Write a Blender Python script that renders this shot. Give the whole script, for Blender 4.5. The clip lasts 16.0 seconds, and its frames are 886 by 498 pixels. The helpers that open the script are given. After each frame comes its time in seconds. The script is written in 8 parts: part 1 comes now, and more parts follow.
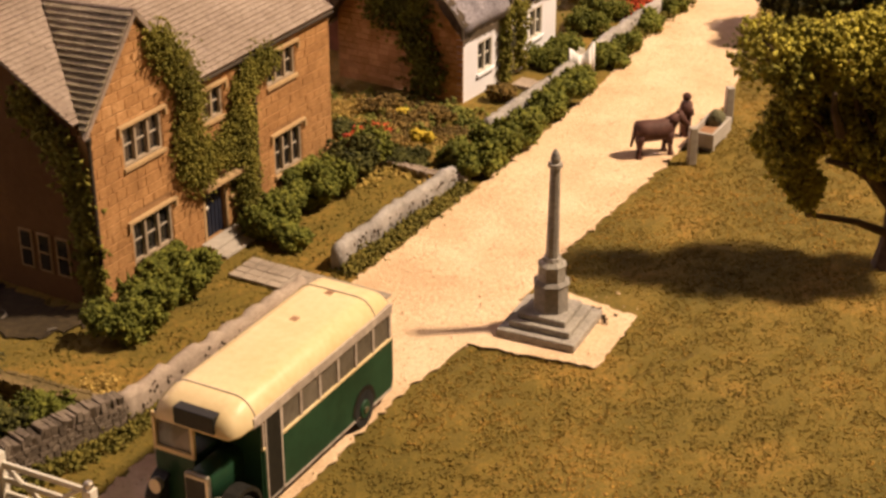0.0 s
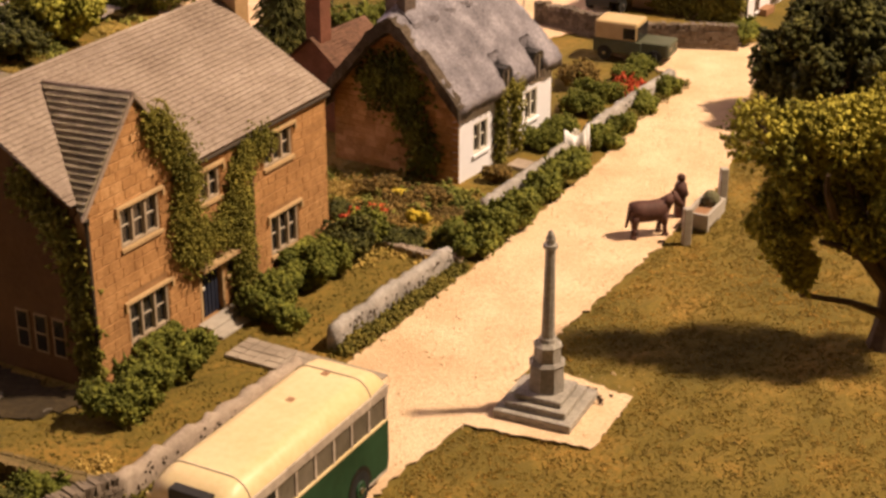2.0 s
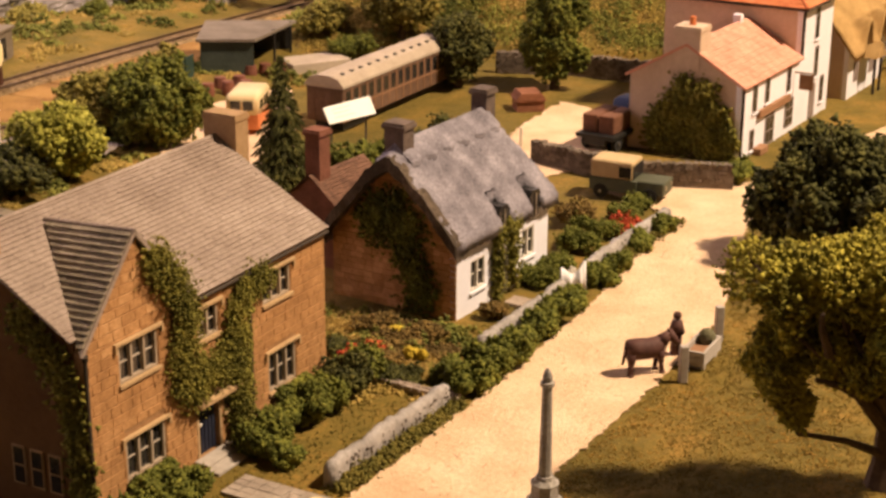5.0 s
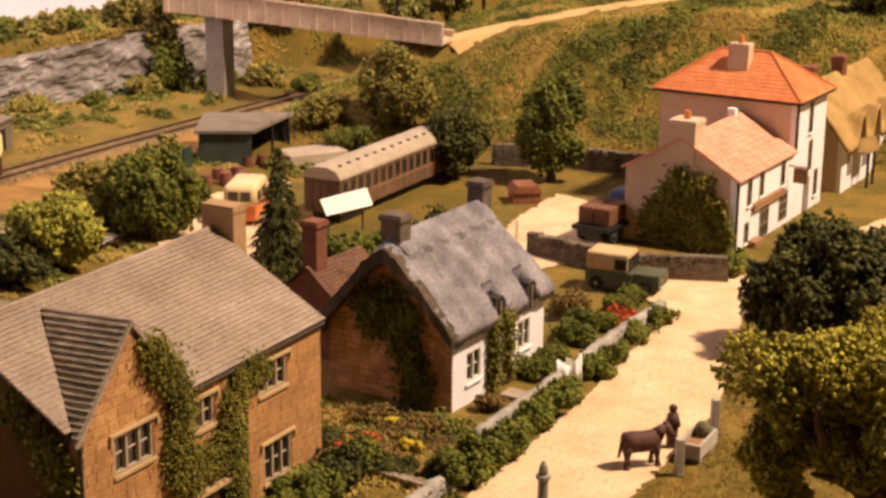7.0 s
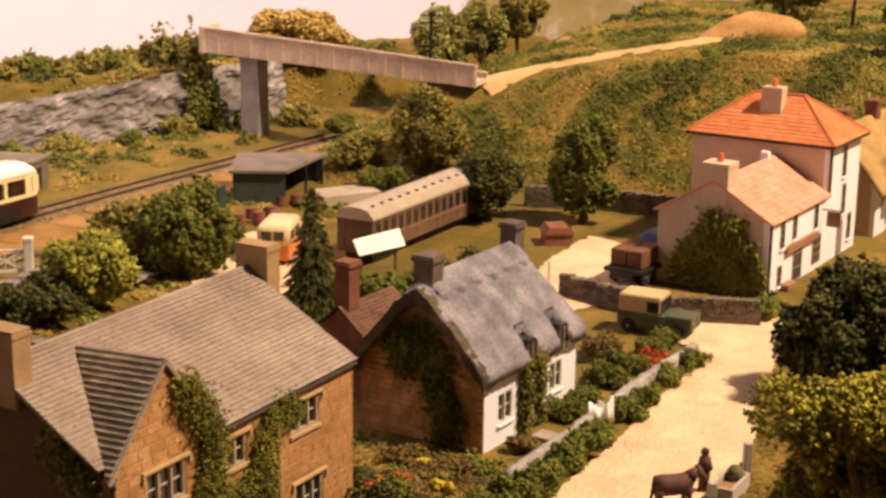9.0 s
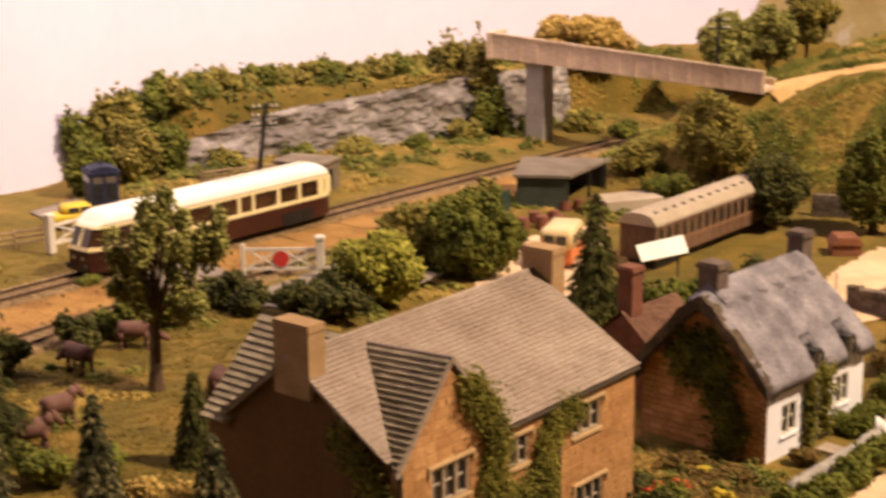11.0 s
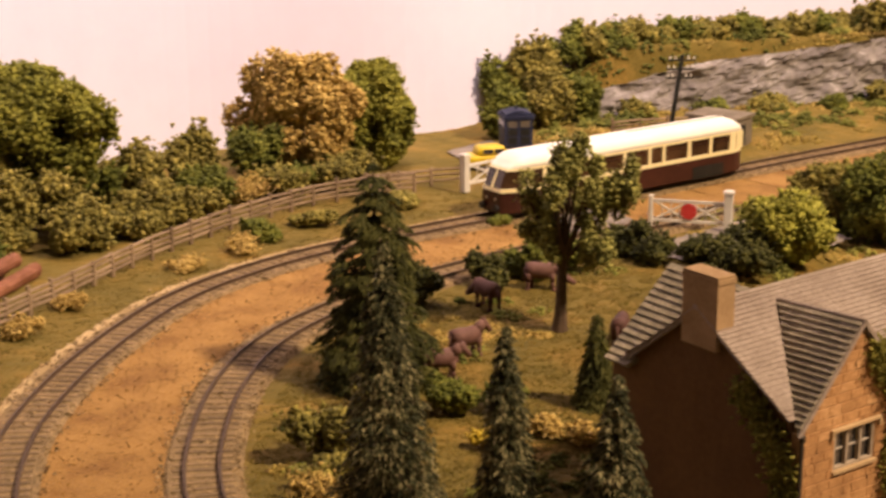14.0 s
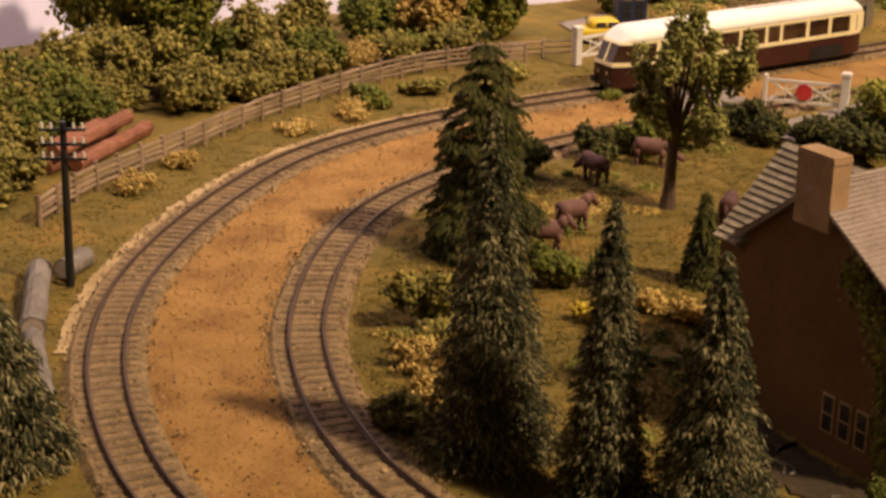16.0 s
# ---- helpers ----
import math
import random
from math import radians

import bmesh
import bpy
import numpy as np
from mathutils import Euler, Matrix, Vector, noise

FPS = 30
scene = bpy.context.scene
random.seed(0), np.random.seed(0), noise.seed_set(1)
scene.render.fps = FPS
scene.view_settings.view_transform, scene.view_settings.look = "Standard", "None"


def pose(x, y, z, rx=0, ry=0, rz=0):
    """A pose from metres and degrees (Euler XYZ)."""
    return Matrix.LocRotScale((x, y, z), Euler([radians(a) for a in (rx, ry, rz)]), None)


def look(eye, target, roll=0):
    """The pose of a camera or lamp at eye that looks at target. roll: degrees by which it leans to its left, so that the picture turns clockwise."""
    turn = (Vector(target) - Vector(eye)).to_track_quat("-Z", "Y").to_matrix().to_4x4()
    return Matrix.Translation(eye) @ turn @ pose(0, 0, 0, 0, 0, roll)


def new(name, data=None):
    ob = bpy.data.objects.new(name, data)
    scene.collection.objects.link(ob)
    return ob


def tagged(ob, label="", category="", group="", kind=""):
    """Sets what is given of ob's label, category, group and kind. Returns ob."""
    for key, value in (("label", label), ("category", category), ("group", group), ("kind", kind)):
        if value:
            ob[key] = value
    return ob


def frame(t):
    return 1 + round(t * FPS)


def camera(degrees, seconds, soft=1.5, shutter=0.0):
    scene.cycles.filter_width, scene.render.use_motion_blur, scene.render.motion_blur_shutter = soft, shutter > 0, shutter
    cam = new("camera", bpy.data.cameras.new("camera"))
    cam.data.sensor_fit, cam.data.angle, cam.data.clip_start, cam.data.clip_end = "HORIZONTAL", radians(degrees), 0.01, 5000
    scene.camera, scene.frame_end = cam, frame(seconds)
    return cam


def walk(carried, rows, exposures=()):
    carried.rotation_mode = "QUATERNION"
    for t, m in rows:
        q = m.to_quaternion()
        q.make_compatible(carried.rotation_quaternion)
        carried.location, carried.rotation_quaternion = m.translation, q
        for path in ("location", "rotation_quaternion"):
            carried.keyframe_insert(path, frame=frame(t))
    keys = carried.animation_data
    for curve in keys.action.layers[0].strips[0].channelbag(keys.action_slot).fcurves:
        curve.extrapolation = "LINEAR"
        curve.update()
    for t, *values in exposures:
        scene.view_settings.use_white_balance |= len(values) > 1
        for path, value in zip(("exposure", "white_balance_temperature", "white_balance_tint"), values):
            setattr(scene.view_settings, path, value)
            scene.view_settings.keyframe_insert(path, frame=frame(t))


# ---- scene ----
K = 0.01  # the plan below is in centimetres
PIVOT = (3.55, -3.34, 26.56)  # the tripod head's axes
LENS = (-3.55, 5.01, -1.55)  # the lens, to the right of, above and behind them
FOV = 30.507

cam = camera(FOV, 16.0, soft=2.9, shutter=0.5)
# seconds, yaw to the left, pitch, lean to the left
TURNS = [
    (0.0, 0.023, -26.694, -0.040),
    (0.5, -0.040, -25.984, -0.062),
    (1.0, -0.083, -25.157, -0.025),
    (1.5, -0.121, -24.482, 0.012),
    (2.0, -0.136, -23.917, 0.033),
    (2.5, -0.155, -23.149, 0.069),
    (3.0, -0.185, -22.285, 0.135),
    (3.5, -0.211, -21.474, 0.179),
    (4.0, -0.190, -20.671, 0.181),
    (4.2, -0.193, -20.336, 0.190),
    (6.3, -0.317, -17.305, 0.445),
    (6.5, -0.327, -16.947, 0.462),
    (7.0, -0.361, -15.986, 0.526),
    (7.5, -0.394, -15.055, 0.625),
    (8.0, -0.385, -14.415, 0.729),
    (8.2, -0.345, -14.275, 0.700),
    (10.3, 5.860, -15.220, 0.120),
    (10.5, 7.005, -15.178, -0.118),
    (11.0, 10.876, -14.372, -0.554),
    (11.5, 14.098, -13.840, -0.596),
    (12.0, 16.796, -14.006, -0.575),
    (12.5, 19.223, -14.363, -0.534),
    (13.0, 21.295, -15.171, -0.530),
    (13.5, 23.200, -15.487, -0.480),
    (14.0, 25.305, -15.873, -0.468),
    (14.5, 27.509, -16.362, -0.372),
    (15.0, 28.862, -17.780, 0.113),
    (15.5, 29.209, -19.202, 0.405),
    (16.0, 29.082, -20.304, 0.606),
]


def aim(yaw, pitch, lean):
    head = pose(*[c * K for c in PIVOT], 90 + pitch, 0, yaw) @ pose(0, 0, 0, 0, 0, lean)
    return head @ pose(*[c * K for c in LENS])


walk(cam, [(t, aim(a, b, c)) for t, a, b, c in TURNS], exposures=[(0.0, 0.0), (13.0, 0.0), (14.5, -0.1), (15.0, -0.14), (16.0, -0.28)])

# ---- light: a warm spot bank above and to the side, an added lamp that washes the backdrop ----
world = bpy.data.worlds.new("hall")
scene.world = world
world.use_nodes = True
world.node_tree.nodes["Background"].inputs[0].default_value = (1.0, 0.74, 0.5, 1)
world.node_tree.nodes["Background"].inputs[1].default_value = 0.042


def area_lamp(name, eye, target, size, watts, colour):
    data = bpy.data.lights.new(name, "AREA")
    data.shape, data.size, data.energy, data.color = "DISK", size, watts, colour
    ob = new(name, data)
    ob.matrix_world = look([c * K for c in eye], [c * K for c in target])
    return tagged(ob, "warm lamp above the layout, out of view", "lamp")


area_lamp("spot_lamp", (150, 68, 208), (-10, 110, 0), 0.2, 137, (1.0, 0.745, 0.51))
# added fill aimed at the backdrop to brighten it, turned away from the village
area_lamp("backdrop_fill_lamp", (-45, 118, 150), (-135, 153, 125), 0.8, 57, (1.0, 0.755, 0.735))

# ---- tools ----
def mat(name, c1, c2, scale=60.0, rough=0.85, bump=0.3, c3=None, fine=6.0, metal=0.0, island=0.0, obrand=0.0, spec=0.3):
    """A surface of two or three colours mixed by noise at two sizes, with fine relief."""
    m = bpy.data.materials.new(name)
    m.use_nodes = True
    nt = m.node_tree
    n, ln = nt.nodes, nt.links
    b = n["Principled BSDF"]
    b.inputs["Roughness"].default_value, b.inputs["Metallic"].default_value = rough, metal
    b.inputs["Specular IOR Level"].default_value = spec
    tc = n.new("ShaderNodeTexCoord")
    big, small = n.new("ShaderNodeTexNoise"), n.new("ShaderNodeTexNoise")
    big.inputs["Scale"].default_value, small.inputs["Scale"].default_value = scale, scale * fine
    big.inputs["Detail"].default_value, small.inputs["Detail"].default_value = 4, 5
    small.inputs["Roughness"].default_value = 0.7
    for t in (big, small):
        ln.new(tc.outputs["Object"], t.inputs["Vector"])
    r1, r2 = n.new("ShaderNodeMapRange"), n.new("ShaderNodeMapRange")
    for r, t, lo, hi in ((r1, big, 0.32, 0.68), (r2, small, 0.3, 0.7)):
        r.inputs["From Min"].default_value, r.inputs["From Max"].default_value = lo, hi
        ln.new(t.outputs["Fac"], r.inputs["Value"])
    avg = n.new("ShaderNodeMath")
    avg.operation = "MULTIPLY_ADD"
    avg.inputs[1].default_value = 0.5
    half = n.new("ShaderNodeMath")
    half.operation = "MULTIPLY"
    half.inputs[1].default_value = 0.5
    ln.new(r2.outputs[0], half.inputs[0])
    ln.new(r1.outputs[0], avg.inputs[0])
    ln.new(half.outputs[0], avg.inputs[2])
    fac = avg.outputs[0]
    if island or obrand:
        src = n.new("ShaderNodeNewGeometry").outputs["Random Per Island"] if island else n.new("ShaderNodeObjectInfo").outputs["Random"]
        k = island or obrand
        shift = n.new("ShaderNodeMath")
        shift.operation = "MULTIPLY_ADD"
        shift.inputs[1].default_value, shift.inputs[2].default_value = k, -k / 2
        ln.new(src, shift.inputs[0])
        add = n.new("ShaderNodeMath")
        add.operation, add.use_clamp = "ADD", True
        ln.new(fac, add.inputs[0])
        ln.new(shift.outputs[0], add.inputs[1])
        fac = add.outputs[0]
    ramp = n.new("ShaderNodeValToRGB")
    ramp.color_ramp.elements[0].position, ramp.color_ramp.elements[1].position = 0.1, 0.9
    ramp.color_ramp.elements[0].color, ramp.color_ramp.elements[1].color = (*c1, 1), (*c2, 1)
    if c3:
        e = ramp.color_ramp.elements.new(0.55)
        e.color = (*c3, 1)
    ln.new(fac, ramp.inputs[0])
    ln.new(ramp.outputs[0], b.inputs["Base Color"])
    if bump:
        bp = n.new("ShaderNodeBump")
        bp.inputs["Strength"].default_value, bp.inputs["Distance"].default_value = bump, 0.0008
        ln.new(small.outputs["Fac"], bp.inputs["Height"])
        ln.new(bp.outputs[0], b.inputs["Normal"])
    return m


def mesh_of(bm, name, material, smooth=False):
    me = bpy.data.meshes.new(name)
    bmesh.ops.recalc_face_normals(bm, faces=bm.faces)
    for v in bm.verts:
        v.co *= K
    bm.to_mesh(me)
    bm.free()
    if material:
        me.materials.append(material)
    if smooth:
        me.shade_smooth()
    return me


def part(name, bm, material, parent=None, label="", smooth=False):
    """One mesh object, in the parent's frame."""
    ob = new(name, mesh_of(bm, name, material, smooth))
    if parent:
        ob.parent = parent
    if label:
        tagged(ob, label)
    return ob


def thing(name, label, category, x=0, y=0, z=0, turn=0.0, group="", kind=""):
    ob = new(name)
    ob.empty_display_size = 0.01
    ob.matrix_world = pose(x * K, y * K, z * K, 0, 0, turn)
    return tagged(ob, label, category, group, kind)


def solo(name, bm, material, label, category, x=0, y=0, z=0, turn=0.0, group="", kind="", smooth=False):
    ob = new(name, mesh_of(bm, name, material, smooth))
    ob.matrix_world = pose(x * K, y * K, z * K, 0, 0, turn)
    return tagged(ob, label, category, group, kind)


def BM():
    return bmesh.new()


def box(bm, x0, x1, y0, y1, z0, z1, bev=0.0):
    vs = [bm.verts.new((x, y, z)) for z in (z0, z1) for x, y in ((x0, y0), (x1, y0), (x1, y1), (x0, y1))]
    fs = [bm.faces.new([vs[i] for i in f]) for f in ((3, 2, 1, 0), (4, 5, 6, 7), (0, 1, 5, 4), (1, 2, 6, 5), (2, 3, 7, 6), (3, 0, 4, 7))]
    if bev:
        bmesh.ops.bevel(bm, geom=list({e for f in fs for e in f.edges}), offset=bev, segments=2, affect="EDGES", profile=0.5)
    return vs


def prism(bm, pts, axis, a, b):
    """A polygon of (u, v) pushed from a to b along the axis: 'y' takes (x, z), 'x' takes (y, z), 'z' takes (x, y)."""
    def at(u, v, w):
        return {"y": (u, w, v), "x": (w, u, v), "z": (u, v, w)}[axis]
    lo, hi = [bm.verts.new(at(u, v, a)) for u, v in pts], [bm.verts.new(at(u, v, b)) for u, v in pts]
    bm.faces.new(lo[::-1])
    bm.faces.new(hi)
    for i in range(len(pts)):
        j = (i + 1) % len(pts)
        bm.faces.new((lo[i], lo[j], hi[j], hi[i]))
    return lo + hi


def tube(bm, p, q, r0, r1=None, seg=8, caps=True):
    p, q = Vector(p), Vector(q)
    r1 = r0 if r1 is None else r1
    d = (q - p).normalized()
    a = d.orthogonal().normalized()
    c = d.cross(a)
    rings = []
    for o, r in ((p, r0), (q, r1)):
        rings.append([bm.verts.new(o + r * (math.cos(t) * a + math.sin(t) * c)) for t in (2 * math.pi * k / seg for k in range(seg))])
    for i in range(seg):
        j = (i + 1) % seg
        bm.faces.new((rings[0][i], rings[0][j], rings[1][j], rings[1][i]))
    if caps:
        bm.faces.new(rings[0][::-1])
        bm.faces.new(rings[1])


def loft(bm, rings, caps=True):
    """Skin through rings of equal count of points."""
    vs = [[bm.verts.new(p) for p in ring] for ring in rings]
    for a, b in zip(vs, vs[1:]):
        for i in range(len(a)):
            j = (i + 1) % len(a)
            bm.faces.new((a[i], a[j], b[j], b[i]))
    if caps:
        bm.faces.new(vs[0][::-1])
        bm.faces.new(vs[-1])
    return vs


def slab(bm, a, b, c, d, thick):
    """A sloping sheet a, b, c, d (corners in order) with thickness below it."""
    pts = [Vector(p) for p in (a, b, c, d)]
    n = (pts[1] - pts[0]).cross(pts[3] - pts[0]).normalized()
    if n.z < 0:
        n = -n
    top = [bm.verts.new(p) for p in pts]
    low = [bm.verts.new(p - n * thick) for p in pts]
    bm.faces.new(top)
    bm.faces.new(low[::-1])
    for i in range(4):
        j = (i + 1) % 4
        bm.faces.new((top[i], low[i], low[j], top[j]))


def raw(name, verts, faces, material, parent=None, label=""):
    me = bpy.data.meshes.new(name)
    me.from_pydata((np.asarray(verts) * K).tolist(), [], faces if isinstance(faces, list) else faces.tolist())
    me.materials.append(material)
    if name in SOFT:
        me.shade_smooth()
    ob = new(name, me)
    if parent:
        ob.parent = parent
    if label:
        tagged(ob, label)
    return ob


SOFT = ("ivy", "creeper", "crown", "scrub", "verge", "turf_tufts", "plant", "road_grit")
TETRA = np.array([(0, 0, 1.35), (1.25, 0, -0.45), (-0.62, 1.08, -0.45), (-0.62, -1.08, -0.45)])
TETF = np.array([(0, 1, 2), (0, 2, 3), (0, 3, 1), (1, 3, 2)])


def crumbs(rng, centres, size, spread=0.45):
    """Ragged little lumps, one at each centre."""
    n = len(centres)
    s = np.asarray(size) * np.ones(n)
    jit = 1 + spread * rng.normal(size=(n, 4, 1))
    ang = rng.normal(size=(n, 3, 3))
    q, _ = np.linalg.qr(ang)
    v = (TETRA[None] * jit * s[:, None, None]) @ q + np.asarray(centres)[:, None]
    f = TETF[None] + 4 * np.arange(n)[:, None, None]
    return v.reshape(-1, 3), f.reshape(-1, 3)


def blob_points(rng, blobs, per):
    """Points in the outer shells of lumps (x, y, z, rx, ry, rz)."""
    out = []
    for x, y, z, a, b, c in blobs:
        d = rng.normal(size=(per, 3))
        d /= np.linalg.norm(d, axis=1, keepdims=True)
        d *= (0.55 + 0.5 * rng.random((per, 1)) ** 0.6)
        out.append(d * (a, b, c) + (x, y, z))
    return np.concatenate(out)


def resample(pts, step):
    pts = np.asarray(pts, float)
    seg = np.linalg.norm(np.diff(pts, axis=0), axis=1)
    s = np.r_[0, np.cumsum(seg)]
    u = np.linspace(0, s[-1], max(2, int(s[-1] / step) + 1))
    return np.stack([np.interp(u, s, pts[:, k]) for k in range(pts.shape[1])], 1)


def curve(pts, step):
    """A smooth line through the points."""
    p = np.asarray(pts, float)
    p = np.concatenate([[2 * p[0] - p[1]], p, [2 * p[-1] - p[-2]]])
    out = []
    for i in range(1, len(p) - 2):
        t = np.linspace(0, 1, 24, endpoint=False)[:, None]
        a, b, c, d = p[i - 1], p[i], p[i + 1], p[i + 2]
        out.append(0.5 * (2 * b + (c - a) * t + (2 * a - 5 * b + 4 * c - d) * t**2 + (3 * b - a - 3 * c + d) * t**3))
    out.append(p[-2:-1])
    return resample(np.concatenate(out), step)


def sheet(name, outline, z, material, label, rough=0.12, step=0.4, thick=0.03, seed=1):
    """A flat patch with an uneven rim, laid on the ground."""
    rng = np.random.default_rng(seed)
    pts = resample(list(outline) + [outline[0]], step)[:-1]
    pts = pts + rng.normal(size=pts.shape) * rough
    bm = BM()
    vs = [bm.verts.new((x, y, z)) for x, y in pts]
    f = bm.faces.new(vs)
    bmesh.ops.triangulate(bm, faces=[f])
    ret = bmesh.ops.extrude_face_region(bm, geom=bm.faces[:])
    for v in ret["geom"]:
        if isinstance(v, bmesh.types.BMVert):
            v.co.z -= thick
    ob = part(name, bm, material)
    return tagged(ob, label, kind="structure")


def smooth01(t):
    t = np.clip(t, 0, 1)
    return t * t * (3 - 2 * t)

# ---- materials ----
GRASS = mat("turf", (0.09, 0.07, 0.012), (0.3, 0.17, 0.036), 22, 0.95, 0.4, (0.165, 0.115, 0.021), 22)
SAND = mat("pale_sawdust_road", (0.6, 0.4, 0.24), (0.84, 0.63, 0.43), 40, 0.95, 1.0, (0.74, 0.53, 0.34), 16)
DIRT = mat("ochre_track_bed", (0.17, 0.078, 0.02), (0.42, 0.235, 0.07), 34, 0.95, 1.0, (0.33, 0.18, 0.05), 20)
BALLAST = mat("grey_brown_ballast", (0.12, 0.08, 0.036), (0.34, 0.23, 0.11), 120, 0.95, 1.0, None, 5)
SLEEPER = mat("weathered_sleeper", (0.1, 0.065, 0.033), (0.29, 0.195, 0.1), 120, 0.9, 0.6, obrand=0.5)
RAIL = mat("rusty_rail", (0.06, 0.036, 0.02), (0.13, 0.08, 0.045), 200, 0.55, 0.2, metal=0.4)
STONE_WARM = mat("warm_stone", (0.3, 0.15, 0.058), (0.58, 0.33, 0.15), 70, 0.9, 0.4, (0.44, 0.23, 0.092), 8, island=0.55)
MORTAR = mat("stone_bed", (0.25, 0.135, 0.06), (0.37, 0.21, 0.1), 120, 0.95, 0.5)
SLATE = mat("stone_slate", (0.215, 0.16, 0.128), (0.42, 0.34, 0.29), 30, 0.8, 0.4, (0.322, 0.252, 0.208), 16, obrand=0.12)
THATCH = mat("grey_thatch", (0.11, 0.098, 0.115), (0.42, 0.385, 0.43), 70, 0.95, 1.0, (0.25, 0.228, 0.26), 9)
WHITE = mat("white_wall", (0.78, 0.76, 0.82), (0.86, 0.84, 0.9), 60, 0.8, 0.25)
CREAM = mat("cream_paint", (0.72, 0.6, 0.36), (0.82, 0.72, 0.5), 60, 0.45, 0.08)
TILE = mat("red_tile", (0.5, 0.13, 0.04), (0.68, 0.24, 0.09), 60, 0.85, 0.6, None, 10)
LEAF = mat("leaf_green", (0.052, 0.062, 0.009), (0.225, 0.22, 0.034), 60, 0.95, 0.2, (0.125, 0.132, 0.019), 6, island=0.4)
LEAF_DARK = mat("leaf_dark", (0.0286, 0.0308, 0.0077), (0.132, 0.121, 0.0264), 60, 0.9, 0.3, (0.0682, 0.0682, 0.0143), 6, island=0.45)
LEAF_LIGHT = mat("leaf_light", (0.1518, 0.1518, 0.01822), (0.4554, 0.425, 0.0759), 60, 0.9, 0.3, (0.2878, 0.2732, 0.03788), 6, island=0.7)
LEAF_TAN = mat("leaf_tan", (0.3091, 0.1946, 0.04808), (0.7327, 0.5266, 0.1717), 60, 0.95, 0.2, (0.5152, 0.3549, 0.1007), 6, island=0.45)
BARK = mat("bark", (0.05, 0.03, 0.018), (0.14, 0.09, 0.055), 120, 0.9, 0.6)
BOARD = mat("backdrop_paint", (0.76, 0.725, 0.92), (0.81, 0.775, 0.97), 6, 0.8, 0.05)

# ---- the layout's ground ----
VZ = -0.7  # the village lies a little below the railway


def along(x, y):
    """Distance along the straight track from the crossing, and to its far side."""
    return (x + 44.6) * 0.516 + (y - 111.4) * 0.857, -(x + 44.6) * 0.857 + (y - 111.4) * 0.516


def height(x, y):
    """The lie of the land: flat village, a hill behind it, a bank above the cutting."""
    x, y = np.asarray(x, float), np.asarray(y, float)
    s, n = along(x, y)
    low = VZ * smooth01((x + 27.0) / 5.0) * smooth01((-n - 12.0) / 6.0)
    foot = 137.5 + 3.0 * np.exp(-((x - 2) / 8.0) ** 2) - 5.0 * smooth01((x - 22) / 14)
    rise = 7.2 + 0.14 * np.clip(x, -6, 24)
    hill = rise * smooth01((y - foot) / 17.0) * smooth01((-n - 5.0) / 8.0)
    edge = 26.0 - 0.362 * (s - 24.7)
    bank = 6.2 * smooth01((n - edge) / 2.2) * smooth01((s - 16.0) / 14.0)
    far_side = 0.5 * smooth01((n - 3.5) / 4.0) * smooth01((s - 10.0) / 6.0)
    return np.maximum(np.maximum(hill, bank), far_side) + low * (hill < 0.3)


nx, ny = 330, 330
gx, gy = np.meshgrid(np.linspace(-112, 75, nx), np.linspace(22, 212, ny))
rng = np.random.default_rng(3)
gz = height(gx, gy)
gz = gz + rng.normal(size=gz.shape) * (0.03 + 0.06 * (gz > 0.4))
idx = np.arange(nx * ny).reshape(ny, nx)
quads = np.stack([idx[:-1, :-1], idx[:-1, 1:], idx[1:, 1:], idx[1:, :-1]], -1).reshape(-1, 4)
ground = raw("ground", np.stack([gx, gy, gz], -1).reshape(-1, 3), quads, GRASS)
tagged(ground, "mottled green and brown turf of the model layout", "ground", kind="structure")

ROAD = [(-20, 26), (-10.9, 44.5), (-3.4, 59.4), (1.0, 67.1), (4.9, 74.5), (8.4, 81.4), (12.1, 90.0), (14.4, 97.0), (10.3, 102.4), (10.7, 105.1), (16.4, 104.3), (22.9, 103.7), (26.4, 109.9), (33.6, 118.2), (44, 128), (48, 122),
    (37.2, 114.0), (26.0, 100.4), (19.0, 94.3), (15.2, 80.0), (10.7, 71.0), (5.4, 62.0), (2.9, 56.9), (0.7, 53.4), (-1.6, 50.1), (-4.6, 44.3), (-13, 26)]
sheet("road", ROAD, VZ + 0.12, SAND, "pale sawdust village road", rough=0.07, step=0.25, seed=5)
sheet("monument_apron", [(0.5, 53.9), (5.7, 52.0), (7.6, 55.9), (5.0, 57.9), (1.8, 56.8)], VZ + 0.135, SAND, "pale gravel apron round the monument", rough=0.04, step=0.2, seed=6)
sheet("yard", [(6.5, 104.5), (10.2, 107), (12.5, 113), (13.5, 122), (10, 126), (6.5, 119), (4.5, 112)], VZ + 0.11, SAND, "pale sandy yard beside the inn", seed=16)
sheet("goods_yard", [(-17, 103), (-11, 104), (-9, 109), (-11, 118), (-12, 130), (-17, 128), (-22, 118)], VZ + 0.12, SAND, "pale gravel goods yard", seed=17)
LANE = [(-29.8, 112.6), (-33.5, 104.6), (-36.9, 107.4), (-43.2, 115.7), (-49.0, 122.8), (-58.6, 130.0), (-60.4, 124.7), (-52.8, 117.2), (-46.1, 108.6), (-37.4, 100.1), (-29.6, 99.8), (-24, 104), (-22, 110)]
sheet("lane", LANE, 0.16, mat("grey_lane", (0.16, 0.13, 0.11), (0.3, 0.25, 0.2), 60, 0.95, 0.6), "grey lane over the level crossing", seed=18)

